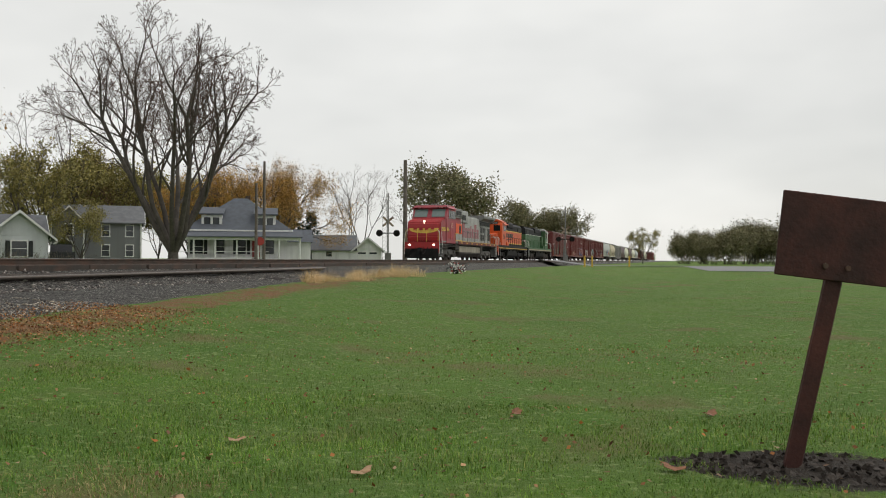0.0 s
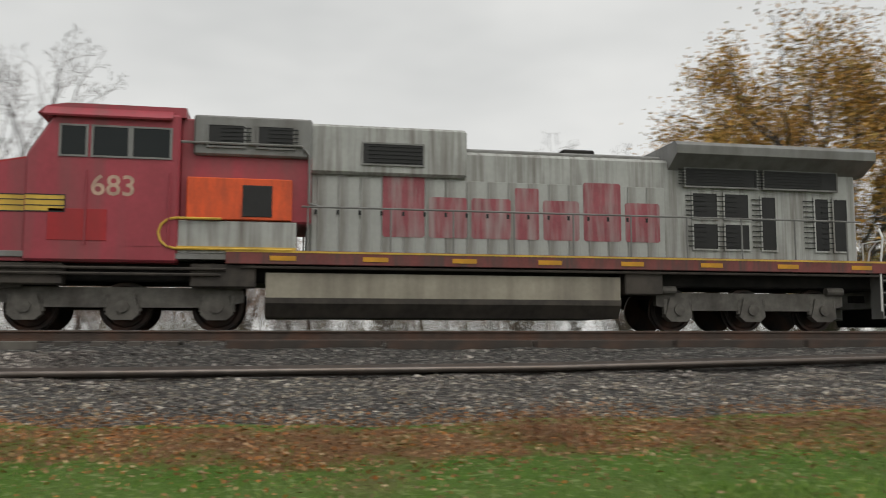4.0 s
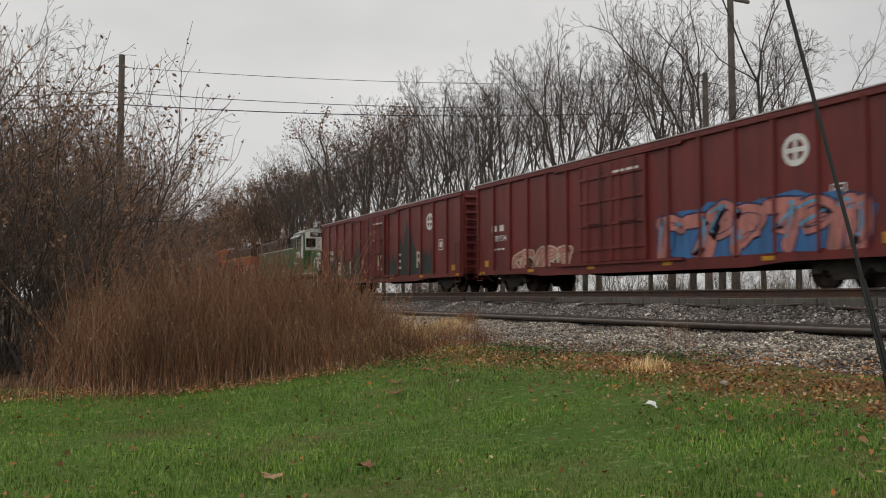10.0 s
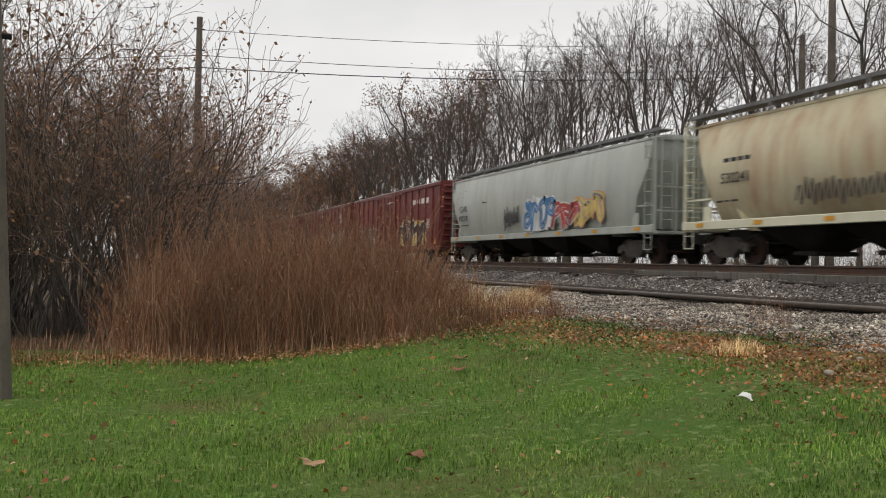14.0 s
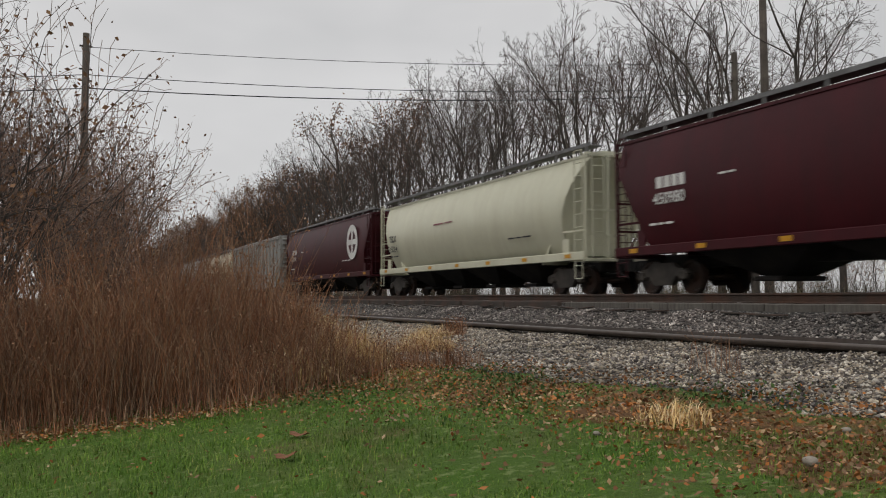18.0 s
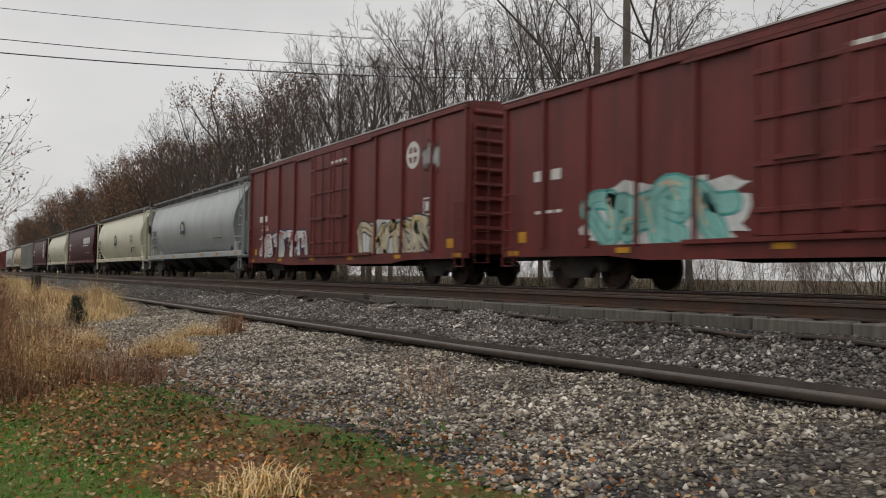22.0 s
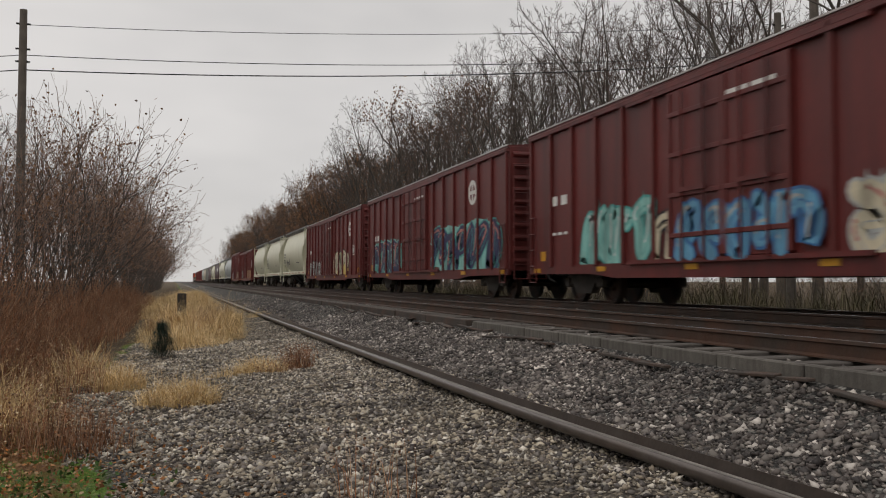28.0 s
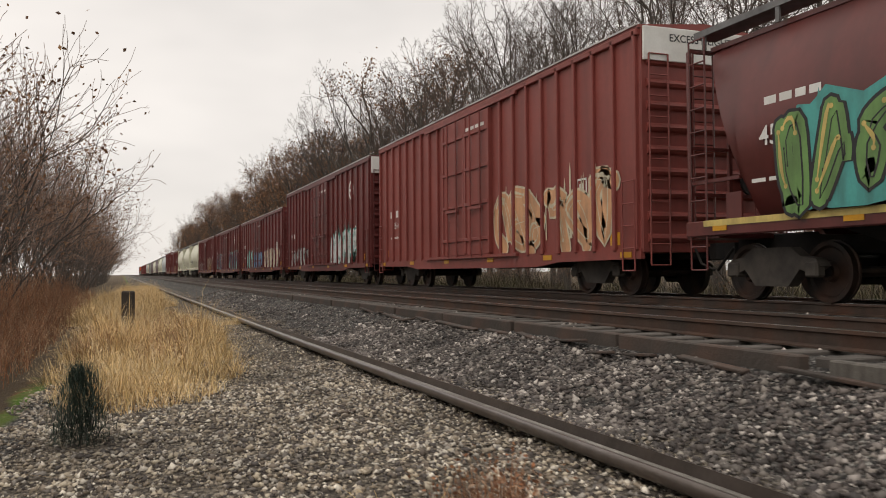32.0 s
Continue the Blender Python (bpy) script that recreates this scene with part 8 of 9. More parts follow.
def guy_wire():
    g = empty("guy_wire", "steel guy wire with a dark tensioner anchored in the lawn", "guy wire")
    a, b = Vector((-9.28, 2.9, -1.26)), Vector((-10.3, 4.92, 9.0))
    d = (b - a).normalized()
    bm = bmesh.new()
    rod(bm, a + d * 0.1, b, 0.011, n=6)
    part("cable", bm, M_wire, g)
    bm = bmesh.new()
    rod(bm, a + d * 0.35, a + d * 0.78, 0.026, n=8)
    part("tensioner", bm, M_rustsign, g)
    bm = bmesh.new()
    for s in (-1, 1):
        rod(bm, a + d * 0.78 + Vector((0.02 * s, 0, 0)), a + d * 1.25 + Vector((0.012 * s, 0, 0)), 0.008, n=5)
    part("clamp_strand", bm, M_wire, g)
    bm = bmesh.new()
    rod(bm, a - d * 0.15, a + d * 0.32, 0.014, n=6)
    n = 10
    for i in range(n):
        t0, t1 = i * math.tau / n, (i + 1) * math.tau / n
        c = a + d * 0.3
        rod(bm, c + Vector((math.cos(t0) * 0.035, 0, math.sin(t0) * 0.05)), c + Vector((math.cos(t1) * 0.035, 0, math.sin(t1) * 0.05)), 0.009, n=5)
    part("anchor_rod", bm, M_rustsign, g)


guy_wire()


def rusty_sign():
    s = empty("rusty_sign", "rusted steel plate sign leaning on a single post", "sign")
    s.matrix_basis = pose(-16.87, -6.55, float(ground_z(-16.87, -6.55)), 0, 0, -164.2 + 0) @ pose(0, 0, 0, 0, 0, 0)
    bm = bbox(-0.06, 0.06, -0.03, 0.03, -0.2, 1.62, 0.012)
    p = part("post", bm, M_rustsign, s)
    p.matrix_basis = pose(0.03, 0, 0, 0, 12.5, 0)
    bm = bbox(0.0, 1.3, -0.012, 0.012, -0.60, 0.0, 0.006)
    b = part("plate", bm, M_rustsign, s, "rusted blank rear of a steel plate")
    b.matrix_basis = pose(-0.04, -0.05, 1.99, 0, 6.5, 0)
    for u in (0.34, 0.5):
        bm = bmesh.new()
        rod(bm, (u, -0.02, -0.5), (u, -0.035, -0.5), 0.02, n=8)
        part("bolt", bm, M_rail, b)
    # clods of the bare soil round its foot
    g = np.random.default_rng(51)
    m = 420
    a, q = g.uniform(0, math.tau, m), np.sqrt(g.uniform(0, 1, m))
    x = SOIL[0] + np.cos(a) * q * 0.95 + np.sin(a) * q * 0.2
    y = SOIL[1] + np.sin(a) * q * 0.42
    P = np.stack([x, y, ground_z(x, y) + 0.035 * wobble(x, y, 0.9) + 0.012], -1)
    tagged(new("soil_clods", leaf_cards(P, 0.028, M_soil, 52, 0.8)), "crumbs of bare dark soil round the sign post", "soil", kind="stuff")


rusty_sign()


def small_things():
    bm = bbox(-0.15, 0.15, -0.13, 0.13, -0.3, 1.0, 0.03)
    p = tagged(new("timber_post", mesh_of(bm, M_darktimber)), "short weathered timber post in dry grass", "post")
    p.location = (-5.45, 36, float(ground_z(-5.45, 36)))
    # straw clump
    g = np.random.default_rng(31)
    P, q = tuft_points(-6.78, 8.11, 0.28, 260, g)
    V, F = blades(P, 0.22 * (1.1 - 0.6 * q), 0.005, 1.3, 77)
    tagged(new("straw_clump", raw(V, F, M_gold)), "flattened clump of pale straw", "straw")
    # low green weeds at the gravel edge
    lp = []
    for _ in range(1600):
        t = g.uniform(0, 1)
        cx, cy = [(-6.8, 10.9), (-6.7, 11.6), (-7.2, 9.6), (-5.9, 8.6), (-8.2, 12.0)][g.integers(0, 5)]
        x, y = cx + g.normal(0, 0.35), cy + g.normal(0, 0.45)
        lp.append((x, y, float(ground_z(x, y)) + g.uniform(0.01, 0.11)))
    tagged(new("low_weeds", leaf_cards(np.array(lp), 0.022, M_lowgreen, 14, 0.6)), "low green weeds at the edge of the stone", "weeds", kind="stuff")
    # rocks
    rk = bmesh.new()
    bmesh.ops.create_icosphere(rk, subdivisions=2, radius=0.05)
    for v in rk.verts:
        v.co *= 1 + 0.25 * noise.noise(v.co * 14)
        v.co.z *= 0.6
    rk = mesh_of(rk, material("pale_rock", (0.34, 0.30, 0.25), 0.9, 0, 0.3, 12, bump=0.4), True)
    for x, y, s in ((-7.05, 6.6, 1.0), (-6.2, 7.1, 0.7), (-6.6, 9.0, 0.6), (-5.6, 9.3, 0.8), (-7.4, 8.2, 0.6)):
        o = tagged(new("rock", rk), "pale rounded rock among the fallen leaves", "rock", "loose rocks")
        o.matrix_basis = pose(x, y, float(ground_z(x, y)) + 0.02 * s, 0, 0, x * 40) @ Matrix.Scale(s, 4)
    # timber scraps along the ballast
    sc = mesh_of(bbox(-0.07, 0.07, -0.55, 0.55, -0.02, 0.03, 0.01), M_darktimber)
    for i in range(26):
        y = 8 + i * 0.95 + g.uniform(-0.3, 0.3)
        x = -0.80 - g.uniform(0, 0.17)
        o = tagged(new("timber_scrap", sc), "splintered dark timber lying on the ballast", "timber", "timber scraps")
        o.matrix_basis = pose(x, y, float(ground_z(x, y)) + 0.03, g.uniform(-6, 6), g.uniform(-10, 6), g.uniform(-9, 9)) @ Matrix.Diagonal((0.6, g.uniform(0.4, 0.95), 0.6, 1))
    # memorial flowers
    f = empty("flower_bunch", "bunch of white and red artificial flowers on the verge", "flowers")
    fz = float(ground_z(-4.1, -45.4))
    f.location = (-4.1, -45.4, fz)
    for mat, k, nm in ((M_whitepaint, 90, "white_petals"), (P_red, 40, "red_petals"), (P_forest, 60, "dark_leaves")):
        part(nm, leaf_cards(np.array([(g.normal(0, 0.26), g.normal(0, 0.16), abs(g.normal(0.28, 0.16))) for _ in range(k)]), 0.07, mat, k), mat, f)
    part("pot", bbox(-0.12, 0.12, -0.12, 0.12, -0.02, 0.2, 0.03), M_black, f)


M_lowgreen = island_material("low_green_weeds", [(0.06, 0.13, 0.03), (0.09, 0.16, 0.04), (0.05, 0.09, 0.03)], 0.7)
small_things()


# ---- the town side: road, houses, signals ----
M_siding_w = material("white_siding", (0.78, 0.78, 0.77), 0.7, 0, 0.08, 2, (0.42, 0.42, 0.40), 0.4, True)
M_siding_g = material("grey_siding", (0.20, 0.205, 0.21), 0.75, 0, 0.1, 2, (0.15, 0.15, 0.15), 0.4, True)
M_siding_p = material("pale_grey_siding", (0.56, 0.58, 0.59), 0.75, 0, 0.08, 2, (0.38, 0.39, 0.40), 0.4, True)
M_shingle = material("grey_shingle_roof", (0.15, 0.155, 0.165), 0.9, 0, 0.25, 2, (0.10, 0.10, 0.105), 0.6, bump=0.4, bump_scale=14)
M_shingle_d = material("slate_blue_roof", (0.095, 0.105, 0.125), 0.9, 0, 0.2, 2, (0.07, 0.075, 0.085), 0.6, bump=0.4, bump_scale=14)
M_trim = material("white_trim", (0.74, 0.74, 0.72), 0.6, 0, 0.06)
M_pane = material("dark_window_glass", (0.035, 0.04, 0.045), 0.1, 0, 0.2, spec=0.7)
M_shutter = material("black_shutter", (0.022, 0.024, 0.026), 0.7)
M_reddoor = material("red_door", (0.30, 0.03, 0.03), 0.5)
M_asphalt = material("pale_wet_asphalt", (0.17, 0.17, 0.172), 0.6, 0, 0.25, 0.6, (0.10, 0.10, 0.10), 0.5, world_space=True)
# near-black colour for the shade of an indoor space
M_dark = material("interior_shade", (0.012, 0.012, 0.013), 0.9)
M_redfence = material("red_board_fence", (0.20, 0.05, 0.035), 0.8, 0, 0.25, 2)


def win(house, x, y, z, w, h, side, shutters=False, lattice=True):
    """A window on a wall; side is the way it faces in the house's own space: -y or -x."""
    ob = new("window")
    ob.parent = house
    ob.matrix_basis = Matrix.Translation((x, y, z)) @ (pose(0, 0, 0, 0, 0, 0) if side == "y" else pose(0, 0, 0, 0, 0, -90))
    part("pane", bbox(-w / 2, w / 2, -0.03, 0.0, -h / 2, h / 2), M_pane, ob)
    f = bmesh.new()
    for a, b, c, d in ((-w / 2 - 0.1, w / 2 + 0.1, h / 2, h / 2 + 0.12), (-w / 2 - 0.14, w / 2 + 0.14, -h / 2 - 0.1, -h / 2),
                       (-w / 2 - 0.1, -w / 2, -h / 2, h / 2), (w / 2, w / 2 + 0.1, -h / 2, h / 2), (-w / 2, w / 2, -0.025, 0.025)):
        box(f, a, b, -0.07, 0.0, c, d)
    part("frame", f, M_trim, ob)
    if shutters:
        for s in (-1, 1):
            part("shutter", bbox(s * (w / 2 + 0.3) - 0.18, s * (w / 2 + 0.3) + 0.18, -0.06, 0.0, -h / 2 - 0.05, h / 2 + 0.05, 0.01), M_shutter, ob)


def gable_roof(house, x0, x1, y0, y1, z, rise, along, mat, over=0.45, name="roof"):
    """A pitched roof whose ridge runs along x or y."""
    bm = bmesh.new()
    if along == "x":
        m = (y0 + y1) / 2
        prism(bm, [(y0 - over, z - over * rise / (m - y0)), (m, z + rise), (y1 + over, z - over * rise / (m - y0)), (y1 + over, z - over * rise / (m - y0) + 0.14), (m, z + rise + 0.16), (y0 - over, z - over * rise / (m - y0) + 0.14)], x0 - over, x1 + over, "x")
    else:
        m = (x0 + x1) / 2
        prism(bm, [(x0 - over, z - over * rise / (m - x0)), (m, z + rise), (x1 + over, z - over * rise / (m - x0)), (x1 + over, z - over * rise / (m - x0) + 0.14), (m, z + rise + 0.16), (x0 - over, z - over * rise / (m - x0) + 0.14)], y0 - over, y1 + over, "y")
    roof = part(name, bm, mat, house)
    bm = bmesh.new()
    if along == "x":
        m = (y0 + y1) / 2
        for xx in (x0 - over, x1 + over):
            prism(bm, [(y0 - over, z - over * rise / (m - y0) - 0.12), (m, z + rise - 0.12), (y1 + over, z - over * rise / (m - y0) - 0.12), (y1 + over, z - over * rise / (m - y0) + 0.1), (m, z + rise + 0.12), (y0 - over, z - over * rise / (m - y0) + 0.1)], xx - 0.06, xx + 0.06, "x")
    else:
        m = (x0 + x1) / 2
        for yy in (y0 - over, y1 + over):
            prism(bm, [(x0 - over, z - over * rise / (m - x0) - 0.12), (m, z + rise - 0.12), (x1 + over, z - over * rise / (m - x0) - 0.12), (x1 + over, z - over * rise / (m - x0) + 0.1), (m, z + rise + 0.12), (x0 - over, z - over * rise / (m - x0) + 0.1)], yy - 0.06, yy + 0.06, "y")
    part("bargeboard", bm, M_trim, roof)
    return roof


def gable_wall(house, x0, x1, y, z, rise, mat, along="y", name="gable"):
    bm = bmesh.new()
    m = (x0 + x1) / 2
    prism(bm, [(x0, z), (x1, z), (m, z + rise)], y - 0.05, y + 0.05, along)
    part(name, bm, mat, house)


def siding(house, x0, x1, y, z0, z1, mat, step=0.22):
    """Lap boards on a wall that faces -y."""
    m = mesh_of((lambda b: (prism(b, [(0, 0), (0, step), (-0.012, step), (-0.03, 0)], x0, x1, "x"), b)[1])(bmesh.new()), mat)
    z = z0
    while z < z1 - step * 0.5:
        shared("lap_board", m, house, Matrix.Translation((0, y, z)))
        z += step


def facing(name, label, x, y, to, z=None):
    """A house whose -y side faces the given direction (degrees from +y, as a heading)."""
    hs = empty(name, label, "house", "houses beyond the railway")
    hs.location = (x, y, float(ground_z(x, y)) if z is None else z)
    hs.rotation_euler = (0, 0, radians(to + 180))
    return hs


def porch_house():
    h = facing("house", "white house with a wrap-around porch and steep slate roof", 35.8, -93.5, 27)
    part("wall", bbox(-5.6, 5.6, -4.5, 5.0, 0.0, 3.4, 0.02), M_siding_w, h)
    siding(h, -5.6, 5.6, -4.5, 0.6, 3.3, M_siding_w)
    part("foundation", bbox(-5.7, 5.7, -4.6, 5.1, -0.3, 0.5, 0.02), M_block, h)
    # pyramid roof with a short ridge
    bm = bmesh.new()
    v = [bm.verts.new(p) for p in ((-6.2, -5.1, 3.9), (6.2, -5.1, 3.9), (6.2, 5.6, 3.9), (-6.2, 5.6, 3.9), (-0.7, 0.2, 7.9), (0.9, 0.2, 7.9))]
    for f in ((0, 1, 5, 4), (1, 2, 5), (2, 3, 4, 5), (3, 0, 4), (0, 3, 2, 1)):
        bm.faces.new([v[i] for i in f])
    roof = part("roof", bm, M_shingle_d, h)
    part("eave", bbox(-6.25, 6.25, -5.15, 5.65, 3.72, 3.9, 0.02), M_trim, roof)
    # dormers
    for x in (-3.0, 3.1):
        d = new("dormer")
        d.parent = h
        d.location = (x, -3.6, 4.3)
        part("dormer_wall", bbox(-1.15, 1.15, -0.6, 2.2, -0.3, 1.35, 0.02), M_siding_w, d)
        bm = bmesh.new()
        prism(bm, [(-0.95, 1.35), (2.6, 2.3), (2.6, 2.42), (-0.95, 1.5)], -1.4, 1.4, "x")
        part("dormer_roof", bm, M_shingle_d, d)
        for u in (-0.5, 0.5):
            part("dormer_window", bbox(u - 0.36, u + 0.36, -0.64, -0.6, 0.05, 1.05), M_pane, d)
    # porch
    part("porch_floor", bbox(-7.3, 7.0, -7.0, -4.5, 0.35, 0.6, 0.02), M_trim, h)
    bm = bmesh.new()
    prism(bm, [(-7.4, 3.0), (-4.4, 3.75), (-4.4, 3.85), (-7.4, 3.12)], -7.6, 7.3, "x")
    part("porch_roof", bm, M_shingle_d, h)
    part("porch_beam", bbox(-7.4, 7.1, -7.1, -6.9, 2.7, 3.0, 0.01), M_trim, h)
    post = mesh_of((lambda b: (rod(b, (0, 0, 0.6), (0, 0, 2.72), 0.11, 0.09, 10), b)[1])(bmesh.new()), M_trim)
    for i in range(7):
        shared("porch_column", post, h, Matrix.Translation((-7.1 + i * 2.35, -6.95, 0)))
    rl = bmesh.new()
    box(rl, -7.1, 3.5, -7.0, -6.95, 1.35, 1.42)
    box(rl, -7.1, 3.5, -7.0, -6.95, 0.7, 0.76)
    part("porch_rail", rl, M_trim, h)
    for x in (-4.4, -2.0, 0.4, 3.6):
        win(h, x, -4.53, 1.95, 0.95, 1.6, "y", x in (-4.4, 0.4))
    part("front_door", bbox(1.6, 2.5, -4.6, -4.53, 0.6, 2.65, 0.01), M_reddoor, h)
    part("side_wing", bbox(5.6, 8.4, -2.5, 3.5, 0, 2.6, 0.02), M_siding_w, h)
    bm = bmesh.new()
    prism(bm, [(-3.0, 2.6), (4.0, 2.6), (0.5, 4.2)], 5.5, 8.7, "x")
    part("wing_roof", bm, M_shingle_d, h)
    part("chimney", bbox(0.6, 1.2, 1.6, 2.2, 6.5, 8.3, 0.02), M_rail, h)


def grey_house():
    h = facing("house", "two-storey grey house with white trim and a small entry gable", 54.0, -91.0, 36)
    part("wall", bbox(-5.0, 5.0, -3.5, 3.8, 0, 5.0, 0.02), M_siding_g, h)
    siding(h, -5.0, 5.0, -3.5, 0.3, 4.9, M_siding_g)
    gable_roof(h, -5.0, 5.0, -3.5, 3.8, 5.0, 2.0, "x", M_shingle)
    part("front_wing", bbox(-4.6, -1.4, -4.7, -3.5, 0, 5.0, 0.02), M_siding_g, h)
    gable_wall(h, -4.6, -1.4, -4.66, 5.0, 1.7, M_siding_g)
    gable_roof(h, -4.6, -1.4, -4.7, 0.0, 5.0, 1.7, "y", M_shingle, 0.35, "wing_roof")
    for x, z in ((-3.0, 3.9), (1.0, 3.9), (3.7, 3.9), (1.0, 1.5), (3.7, 1.5)):
        win(h, x, -4.73 if x < -1.4 else -3.53, z, 0.8, 1.3, "y")
    for x in (-5.0, -1.4, 5.0):
        part("corner_board", bbox(x - 0.09, x + 0.09, -4.76 if x == -1.4 else -3.6, -4.6 if x == -1.4 else -3.4, 0, 5.0), M_trim, h)
    gable_roof(h, -4.4, -2.4, -6.0, -4.7, 2.3, 0.7, "y", M_shingle, 0.2, "entry_roof")
    for x in (-4.3, -2.5):
        part("entry_post", bbox(x - 0.07, x + 0.07, -5.95, -5.81, 0, 2.3, 0.01), M_trim, h)
    part("front_door", bbox(-3.85, -2.95, -4.77, -4.7, 0, 2.05, 0.01), M_trim, h)


def ranch_house():
    h = facing("house", "long pale ranch house with two garage doors and white gables", 47.5, -60.0, 46)
    part("wall", bbox(-9.0, 9.0, -3.0, 4.0, 0, 2.7, 0.02), M_siding_p, h)
    gable_roof(h, -9.0, 9.0, -3.0, 4.0, 2.7, 1.9, "x", M_shingle)
    part("garage_wing", bbox(-3.4, 4.4, -6.0, -3.0, 0, 2.7, 0.02), M_siding_p, h)
    siding(h, -3.4, 4.4, -6.0, 0.2, 2.6, M_siding_p)
    gable_wall(h, -3.4, 4.4, -5.95, 2.7, 1.75, M_siding_p)
    gable_roof(h, -3.4, 4.4, -6.0, 0.5, 2.7, 1.75, "y", M_shingle, 0.5, "garage_roof")
    part("right_wing", bbox(4.6, 9.2, -4.4, -3.0, 0, 2.7, 0.02), M_siding_p, h)
    gable_wall(h, 4.4, 9.4, -4.36, 2.7, 2.1, M_siding_p)
    gable_roof(h, 4.4, 9.4, -4.4, 0.5, 2.7, 2.1, "y", M_shingle, 0.5, "wing_roof")
    part("garage_door", bbox(-2.9, 0.0, -6.06, -6.0, 0, 2.15, 0.01), M_trim, h, "closed white garage door")
    # no opening is cut: a dark panel paints the garage's inner shade
    part("garage_opening_shade", bbox(0.9, 3.7, -6.05, -6.0, 0, 2.15, 0.01), M_dark, h, "dark panel for the shade inside an open garage doorway")
    bm = bmesh.new()
    rod(bm, (0.5, -6.06, 3.5), (0.5, -6.0, 3.5), 0.42, n=18)
    part("gable_vent", bm, M_trim, h)
    win(h, 6.9, -4.43, 1.55, 1.2, 1.3, "y", True)
    win(h, -6.6, -3.03, 1.5, 1.2, 1.0, "y")
    part("front_door", bbox(-4.6, -3.75, -3.07, -3.0, 0, 2.05, 0.01), M_reddoor, h)
    bm = bmesh.new()
    rod(bm, (-5.0, 0.5, 4.3), (-5.0, 0.5, 5.2), 0.12, n=10)
    part("flue", bm, M_silver, h)


def garage():
    h = facing("garage", "low white garage with a grey shingle roof", 31.0, -116.0, 22)
    part("wall", bbox(-4.9, 4.9, -3.2, 3.2, 0, 2.0, 0.02), M_siding_w, h)
    gable_roof(h, -4.9, 1.0, -3.2, 3.2, 2.0, 1.9, "x", M_shingle)
    gable_wall(h, 1.0, 4.9, -3.25, 2.0, 1.6, M_siding_w)
    gable_roof(h, 1.0, 4.9, -3.4, 3.0, 2.0, 1.6, "y", M_shingle, 0.5, "gable_roof")
    for x in (2.1, 3.7):
        part("garage_door", bbox(x - 0.65, x + 0.65, -3.26, -3.2, 0, 1.7, 0.01), M_trim, h)
        part("door_lights", bbox(x - 0.55, x + 0.55, -3.28, -3.265, 1.3, 1.55), M_pane, h)
    win(h, -2.5, -3.23, 1.3, 0.8, 0.7, "y")
    return h


porch_house()
grey_house()
ranch_house()
garage()


def road():
    bm = bmesh.new()
    xs = [-400, -120, -60, -20, -6, -1.2, 7.6, 12, 40, 120]
    for (x0, x1) in zip(xs, xs[1:]):
        p = []
        for x, y in ((x0, -104), (x1, -104), (x1, -96), (x0, -96)):
            z = 0.02 if -1.3 < x < 7.7 else float(ground_z(x, y)) + 0.05
            p.append(bm.verts.new((x, y, z)))
        bm.faces.new(p)
    bmesh.ops.remove_doubles(bm, verts=bm.verts[:], dist=0.01)
    tagged(new("road", mesh_of(bm, M_asphalt)), "pale wet paved road over the level crossing", "road", kind="structure")
    bm = bmesh.new()
    v = [bm.verts.new((x, y, float(ground_z(x, y)) + 0.04)) for x, y in ((-60, -96), (-16, -96), (-18, -74), (-60, -70))]
    bm.faces.new(v)
    tagged(new("paved_lot", mesh_of(bm, M_asphalt)), "pale paved lot beside the road", "pavement", kind="structure")


road()


def signal(x, y, turn, height):
    s = empty("crossing_signal", "black level crossing signal with lamps and crossbuck", "crossing signal", "crossing signals")
    s.location = (x, y, float(ground_z(x, y)))
    s.rotation_euler = (0, 0, radians(turn))
    bm = bmesh.new()
    rod(bm, (0, 0, 0), (0, 0, height), 0.09, 0.07, 10)
    part("mast", bm, M_silverdark, s)
    arm = part("lamp_arm", bbox(-1.0, 1.0, -0.05, 0.05, 3.2, 3.3, 0.01), M_black, s)
    for u in (-0.85, 0.85):
        bm = bmesh.new()
        rod(bm, (u, -0.12, 3.25), (u, -0.08, 3.25), 0.33, n=18)
        rod(bm, (u, -0.3, 3.28), (u, -0.08, 3.28), 0.17, n=12)
        part("lamp_head", bm, M_black, arm)
    cb = bmesh.new()
    for sg in (-1, 1):
        c, d = math.cos(0.72), math.sin(0.72) * sg
        v = [cb.verts.new((u * c - w * d, -0.1, 4.4 + u * d + w * c)) for u, w in ((-0.7, -0.1), (0.7, -0.1), (0.7, 0.1), (-0.7, 0.1))]
        cb.faces.new(v)
    bmesh.ops.solidify(cb, geom=cb.faces[:], thickness=0.02)
    part("crossbuck", cb, M_oldwhite, s)
    part("control_box", bbox(-0.3, 0.3, 0.1, 0.5, 0.0, 1.3, 0.03), M_silverdark, s)
    ladder(s, 0.35, 0, 0.5, height - 0.4, M_silverdark, 0.35, "x")


signal(12.1, -80.2, 20, 7.2)
signal(-1.5, -109.0, 10, 7.4)


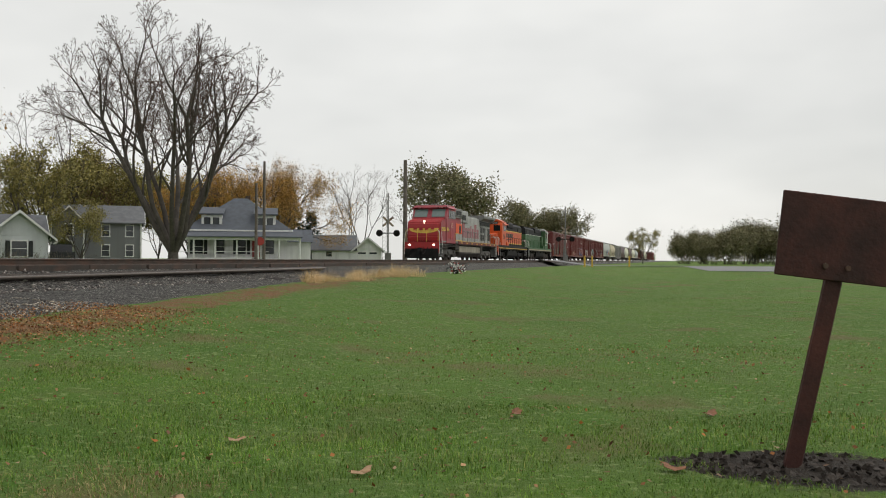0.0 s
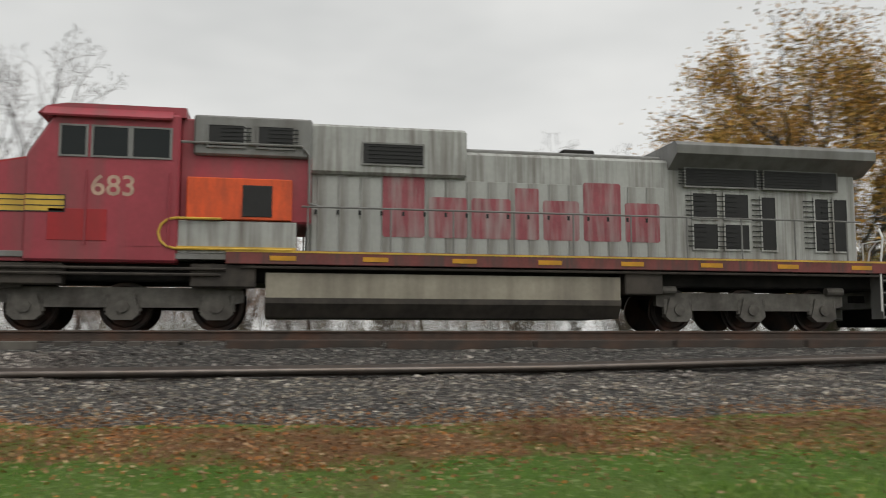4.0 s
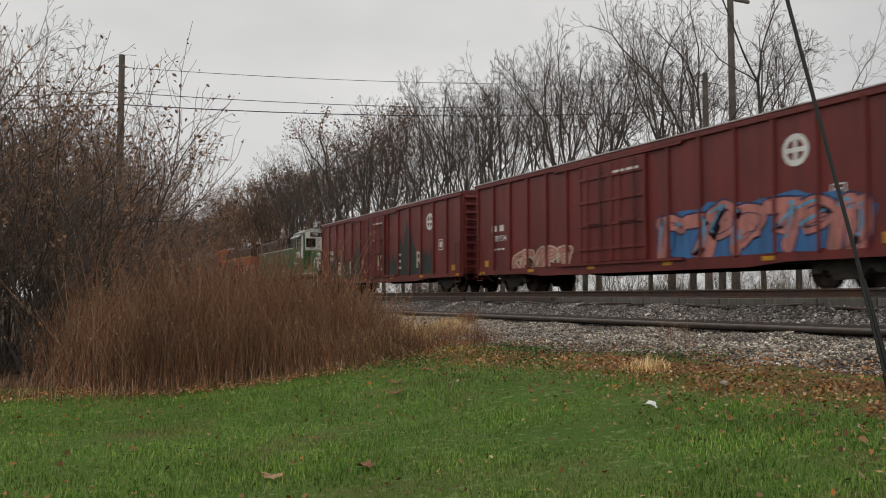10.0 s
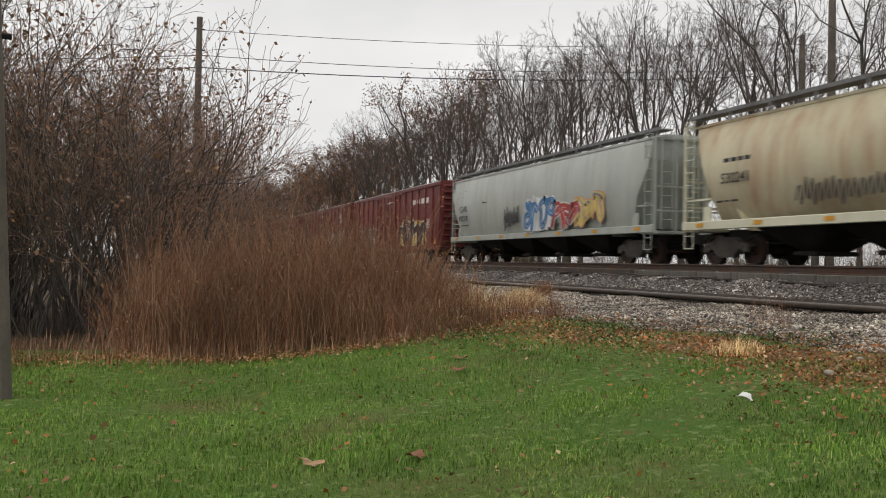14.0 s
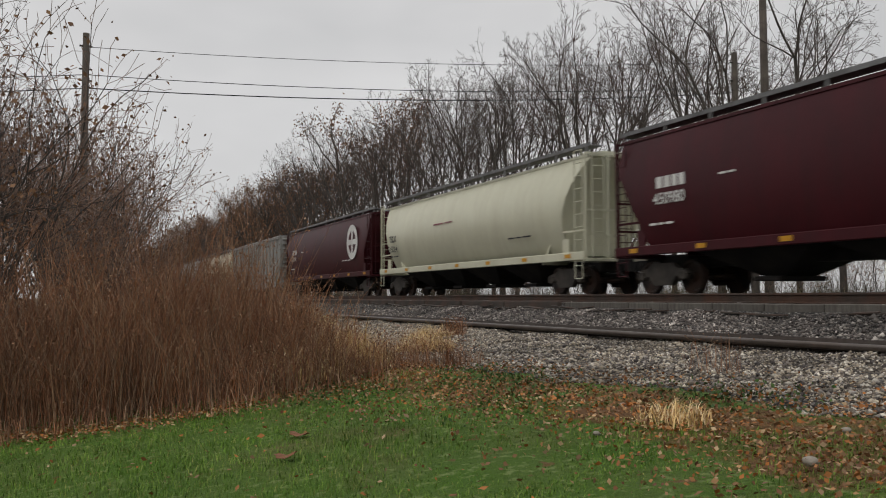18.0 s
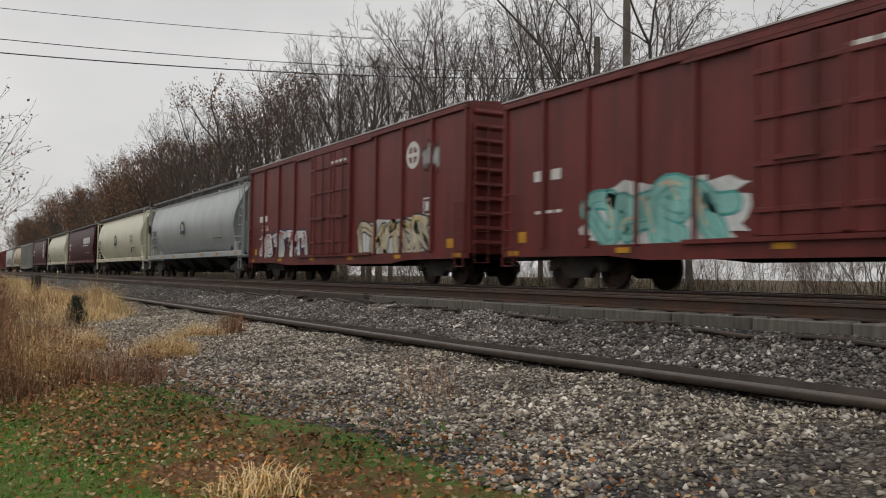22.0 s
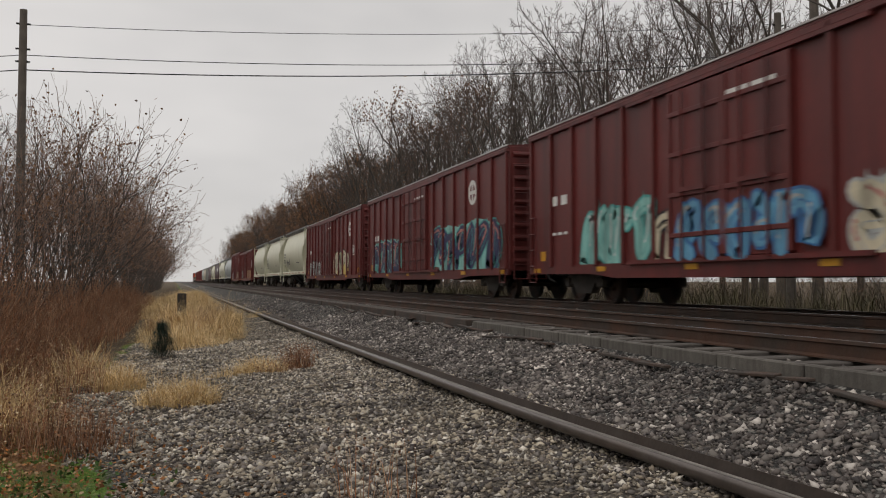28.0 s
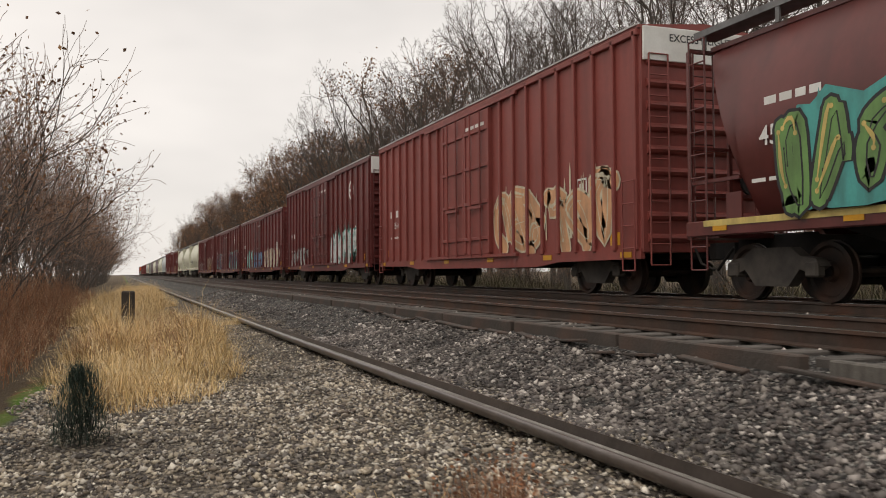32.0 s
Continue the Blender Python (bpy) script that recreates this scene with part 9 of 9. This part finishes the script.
def street_things():
    gp = mesh_of((lambda b: (rod(b, (0, 0, -0.2), (0, 0, 1.15), 0.09, n=10), b)[1])(bmesh.new()), M_yellowpaint)
    for x, y in ((-6.3, -88), (-6.9, -89.5), (-10.5, -92)):
        o = tagged(new("bollard", gp), "yellow painted pipe bollard by the crossing", "bollard", "bollards")
        o.location = (x, y, float(ground_z(x, y)))
    for x, y, m, lab, tr in ((21.1, -70.8, P_red, "red stop sign on a steel post", 24), (46.0, -72.0, M_siding_p, "pale rear of a stop sign on a post", 40)):
        s = empty("stop_sign", lab, "road sign", "stop signs")
        s.location = (x, y, float(ground_z(x, y)))
        s.rotation_euler = (0, 0, radians(tr + 180))
        bm = bmesh.new()
        rod(bm, (0, 0, -0.2), (0, 0, 2.6), 0.035, n=6)
        part("post", bm, M_silver, s)
        bm = bmesh.new()
        k = 0.4 if m is P_red else 0.55
        prism(bm, [(k * math.cos((i + 0.5) * math.tau / 8), 2.3 + k * math.sin((i + 0.5) * math.tau / 8)) for i in range(8)], -0.06, -0.04)
        part("plate", bm, m, s)
    # dark pickup
    p = empty("pickup_truck", "dark parked pickup truck beside the ranch house", "pickup truck")
    p.location = (41.5, -69.5, float(ground_z(41.5, -69.5)))
    p.rotation_euler = (0, 0, radians(-48))
    p.scale = (1.12, 1.12, 1.12)
    bm = bmesh.new()
    prism(bm, [(-2.7, 0.5), (2.7, 0.5), (2.75, 0.95), (1.5, 1.1), (-2.7, 1.15)], -0.95, 0.95, "x")
    bmesh.ops.rotate(bm, verts=bm.verts[:], cent=(0, 0, 0), matrix=Matrix.Rotation(radians(-90), 3, 'Z'))
    part("body", bm, M_carpaint, p)
    bm = bmesh.new()
    prism(bm, [(-0.6, 1.1), (1.5, 1.1), (0.9, 1.75), (-0.4, 1.78)], -0.85, 0.85, "x")
    bmesh.ops.rotate(bm, verts=bm.verts[:], cent=(0, 0, 0), matrix=Matrix.Rotation(radians(-90), 3, 'Z'))
    part("cab", bm, M_carpaint, p)
    bm = bmesh.new()
    prism(bm, [(-0.35, 1.18), (1.2, 1.18), (0.8, 1.66), (-0.25, 1.68)], -0.87, 0.87, "x")
    bmesh.ops.rotate(bm, verts=bm.verts[:], cent=(0, 0, 0), matrix=Matrix.Rotation(radians(-90), 3, 'Z'))
    part("cab_glass", bm, M_pane, p)
    for x in (-1.75, 1.75):
        for y in (-0.85, 0.85):
            bm = bmesh.new()
            rod(bm, (x, y - 0.12, 0.38), (x, y + 0.12, 0.38), 0.38, n=18)
            w = part("wheel", bm, M_black, p)
            bm = bmesh.new()
            rod(bm, (x, y - 0.13, 0.38), (x, y + 0.13, 0.38), 0.2, n=12)
            part("rim", bm, M_silver, w)
    # red board fence
    f = empty("board_fence", "low red board fence beside the ranch house", "fence")
    f.location = (57.0, -48.0, float(ground_z(57, -48)))
    f.rotation_euler = (0, 0, radians(-44))
    b = mesh_of(bbox(-0.07, 0.07, -0.015, 0.015, 0.0, 1.3, 0.005), M_redfence)
    for i in range(60):
        shared("board", b, f, Matrix.Translation((-4.5 + i * 0.15, 0, 0)))
    part("fence_rail", bbox(-4.6, 4.5, 0.015, 0.07, 0.9, 1.0), M_redfence, f)
    # round mirror-like disc on a post by the drive
    d = empty("driveway_marker", "dark round marker on a thin post by the drive", "marker")
    d.location = (36.5, -50.5, float(ground_z(36.5, -50.5)))
    bm = bmesh.new()
    rod(bm, (0, 0, -0.2), (0, 0, 3.2), 0.04, n=6)
    part("post", bm, M_black, d)
    bm = bmesh.new()
    rod(bm, (-0.03, 0, 3.1), (0.03, 0.02, 3.1), 0.36, n=18)
    part("disc", bm, M_black, d)


M_carpaint = material("black_car_paint", (0.015, 0.016, 0.018), 0.25, 0.2, 0.1, spec=0.6)
street_things()

# ---- the train's run: seconds, metres of its front along the line ----
TRAIN = [
    (0, -68.6), (1, -49.3), (2, -30.2), (3, -11.7), (3.5, -1.95), (6, 42.14), (6.5, 51.37), (7, 60.54), (8, 78.89),
    (8.5, 88.11), (9, 97.41), (9.5, 106.73), (10, 116.1), (10.5, 125.51), (11, 134.94), (11.5, 144.35), (12, 153.76),
    (12.5, 163.16), (13, 172.61), (13.5, 182.18), (14, 191.84), (14.5, 201.57), (16.5, 240.77), (17, 250.66),
    (17.5, 260.62), (18, 270.63), (18.5, 280.67), (19, 290.74), (19.5, 300.83), (20, 310.9), (20.5, 320.54),
    (21, 330.55), (21.5, 340.6), (22, 350.44), (22.5, 360.02), (23, 369.63), (23.5, 379.15), (24, 388.69),
    (24.5, 398.2), (26.5, 435.9), (27, 444.9), (27.5, 453.7), (28, 462.5), (28.5, 471.3), (29, 480), (29.5, 488.5),
    (30, 497), (30.5, 506.6), (31, 515.5), (31.5, 518.9), (32, 520.65),
]


def motions():
    for car, mid in CARS:
        walk(car, [(t, pose(TRAIN_X, s - mid, 0)) for t, s in TRAIN])


motions()
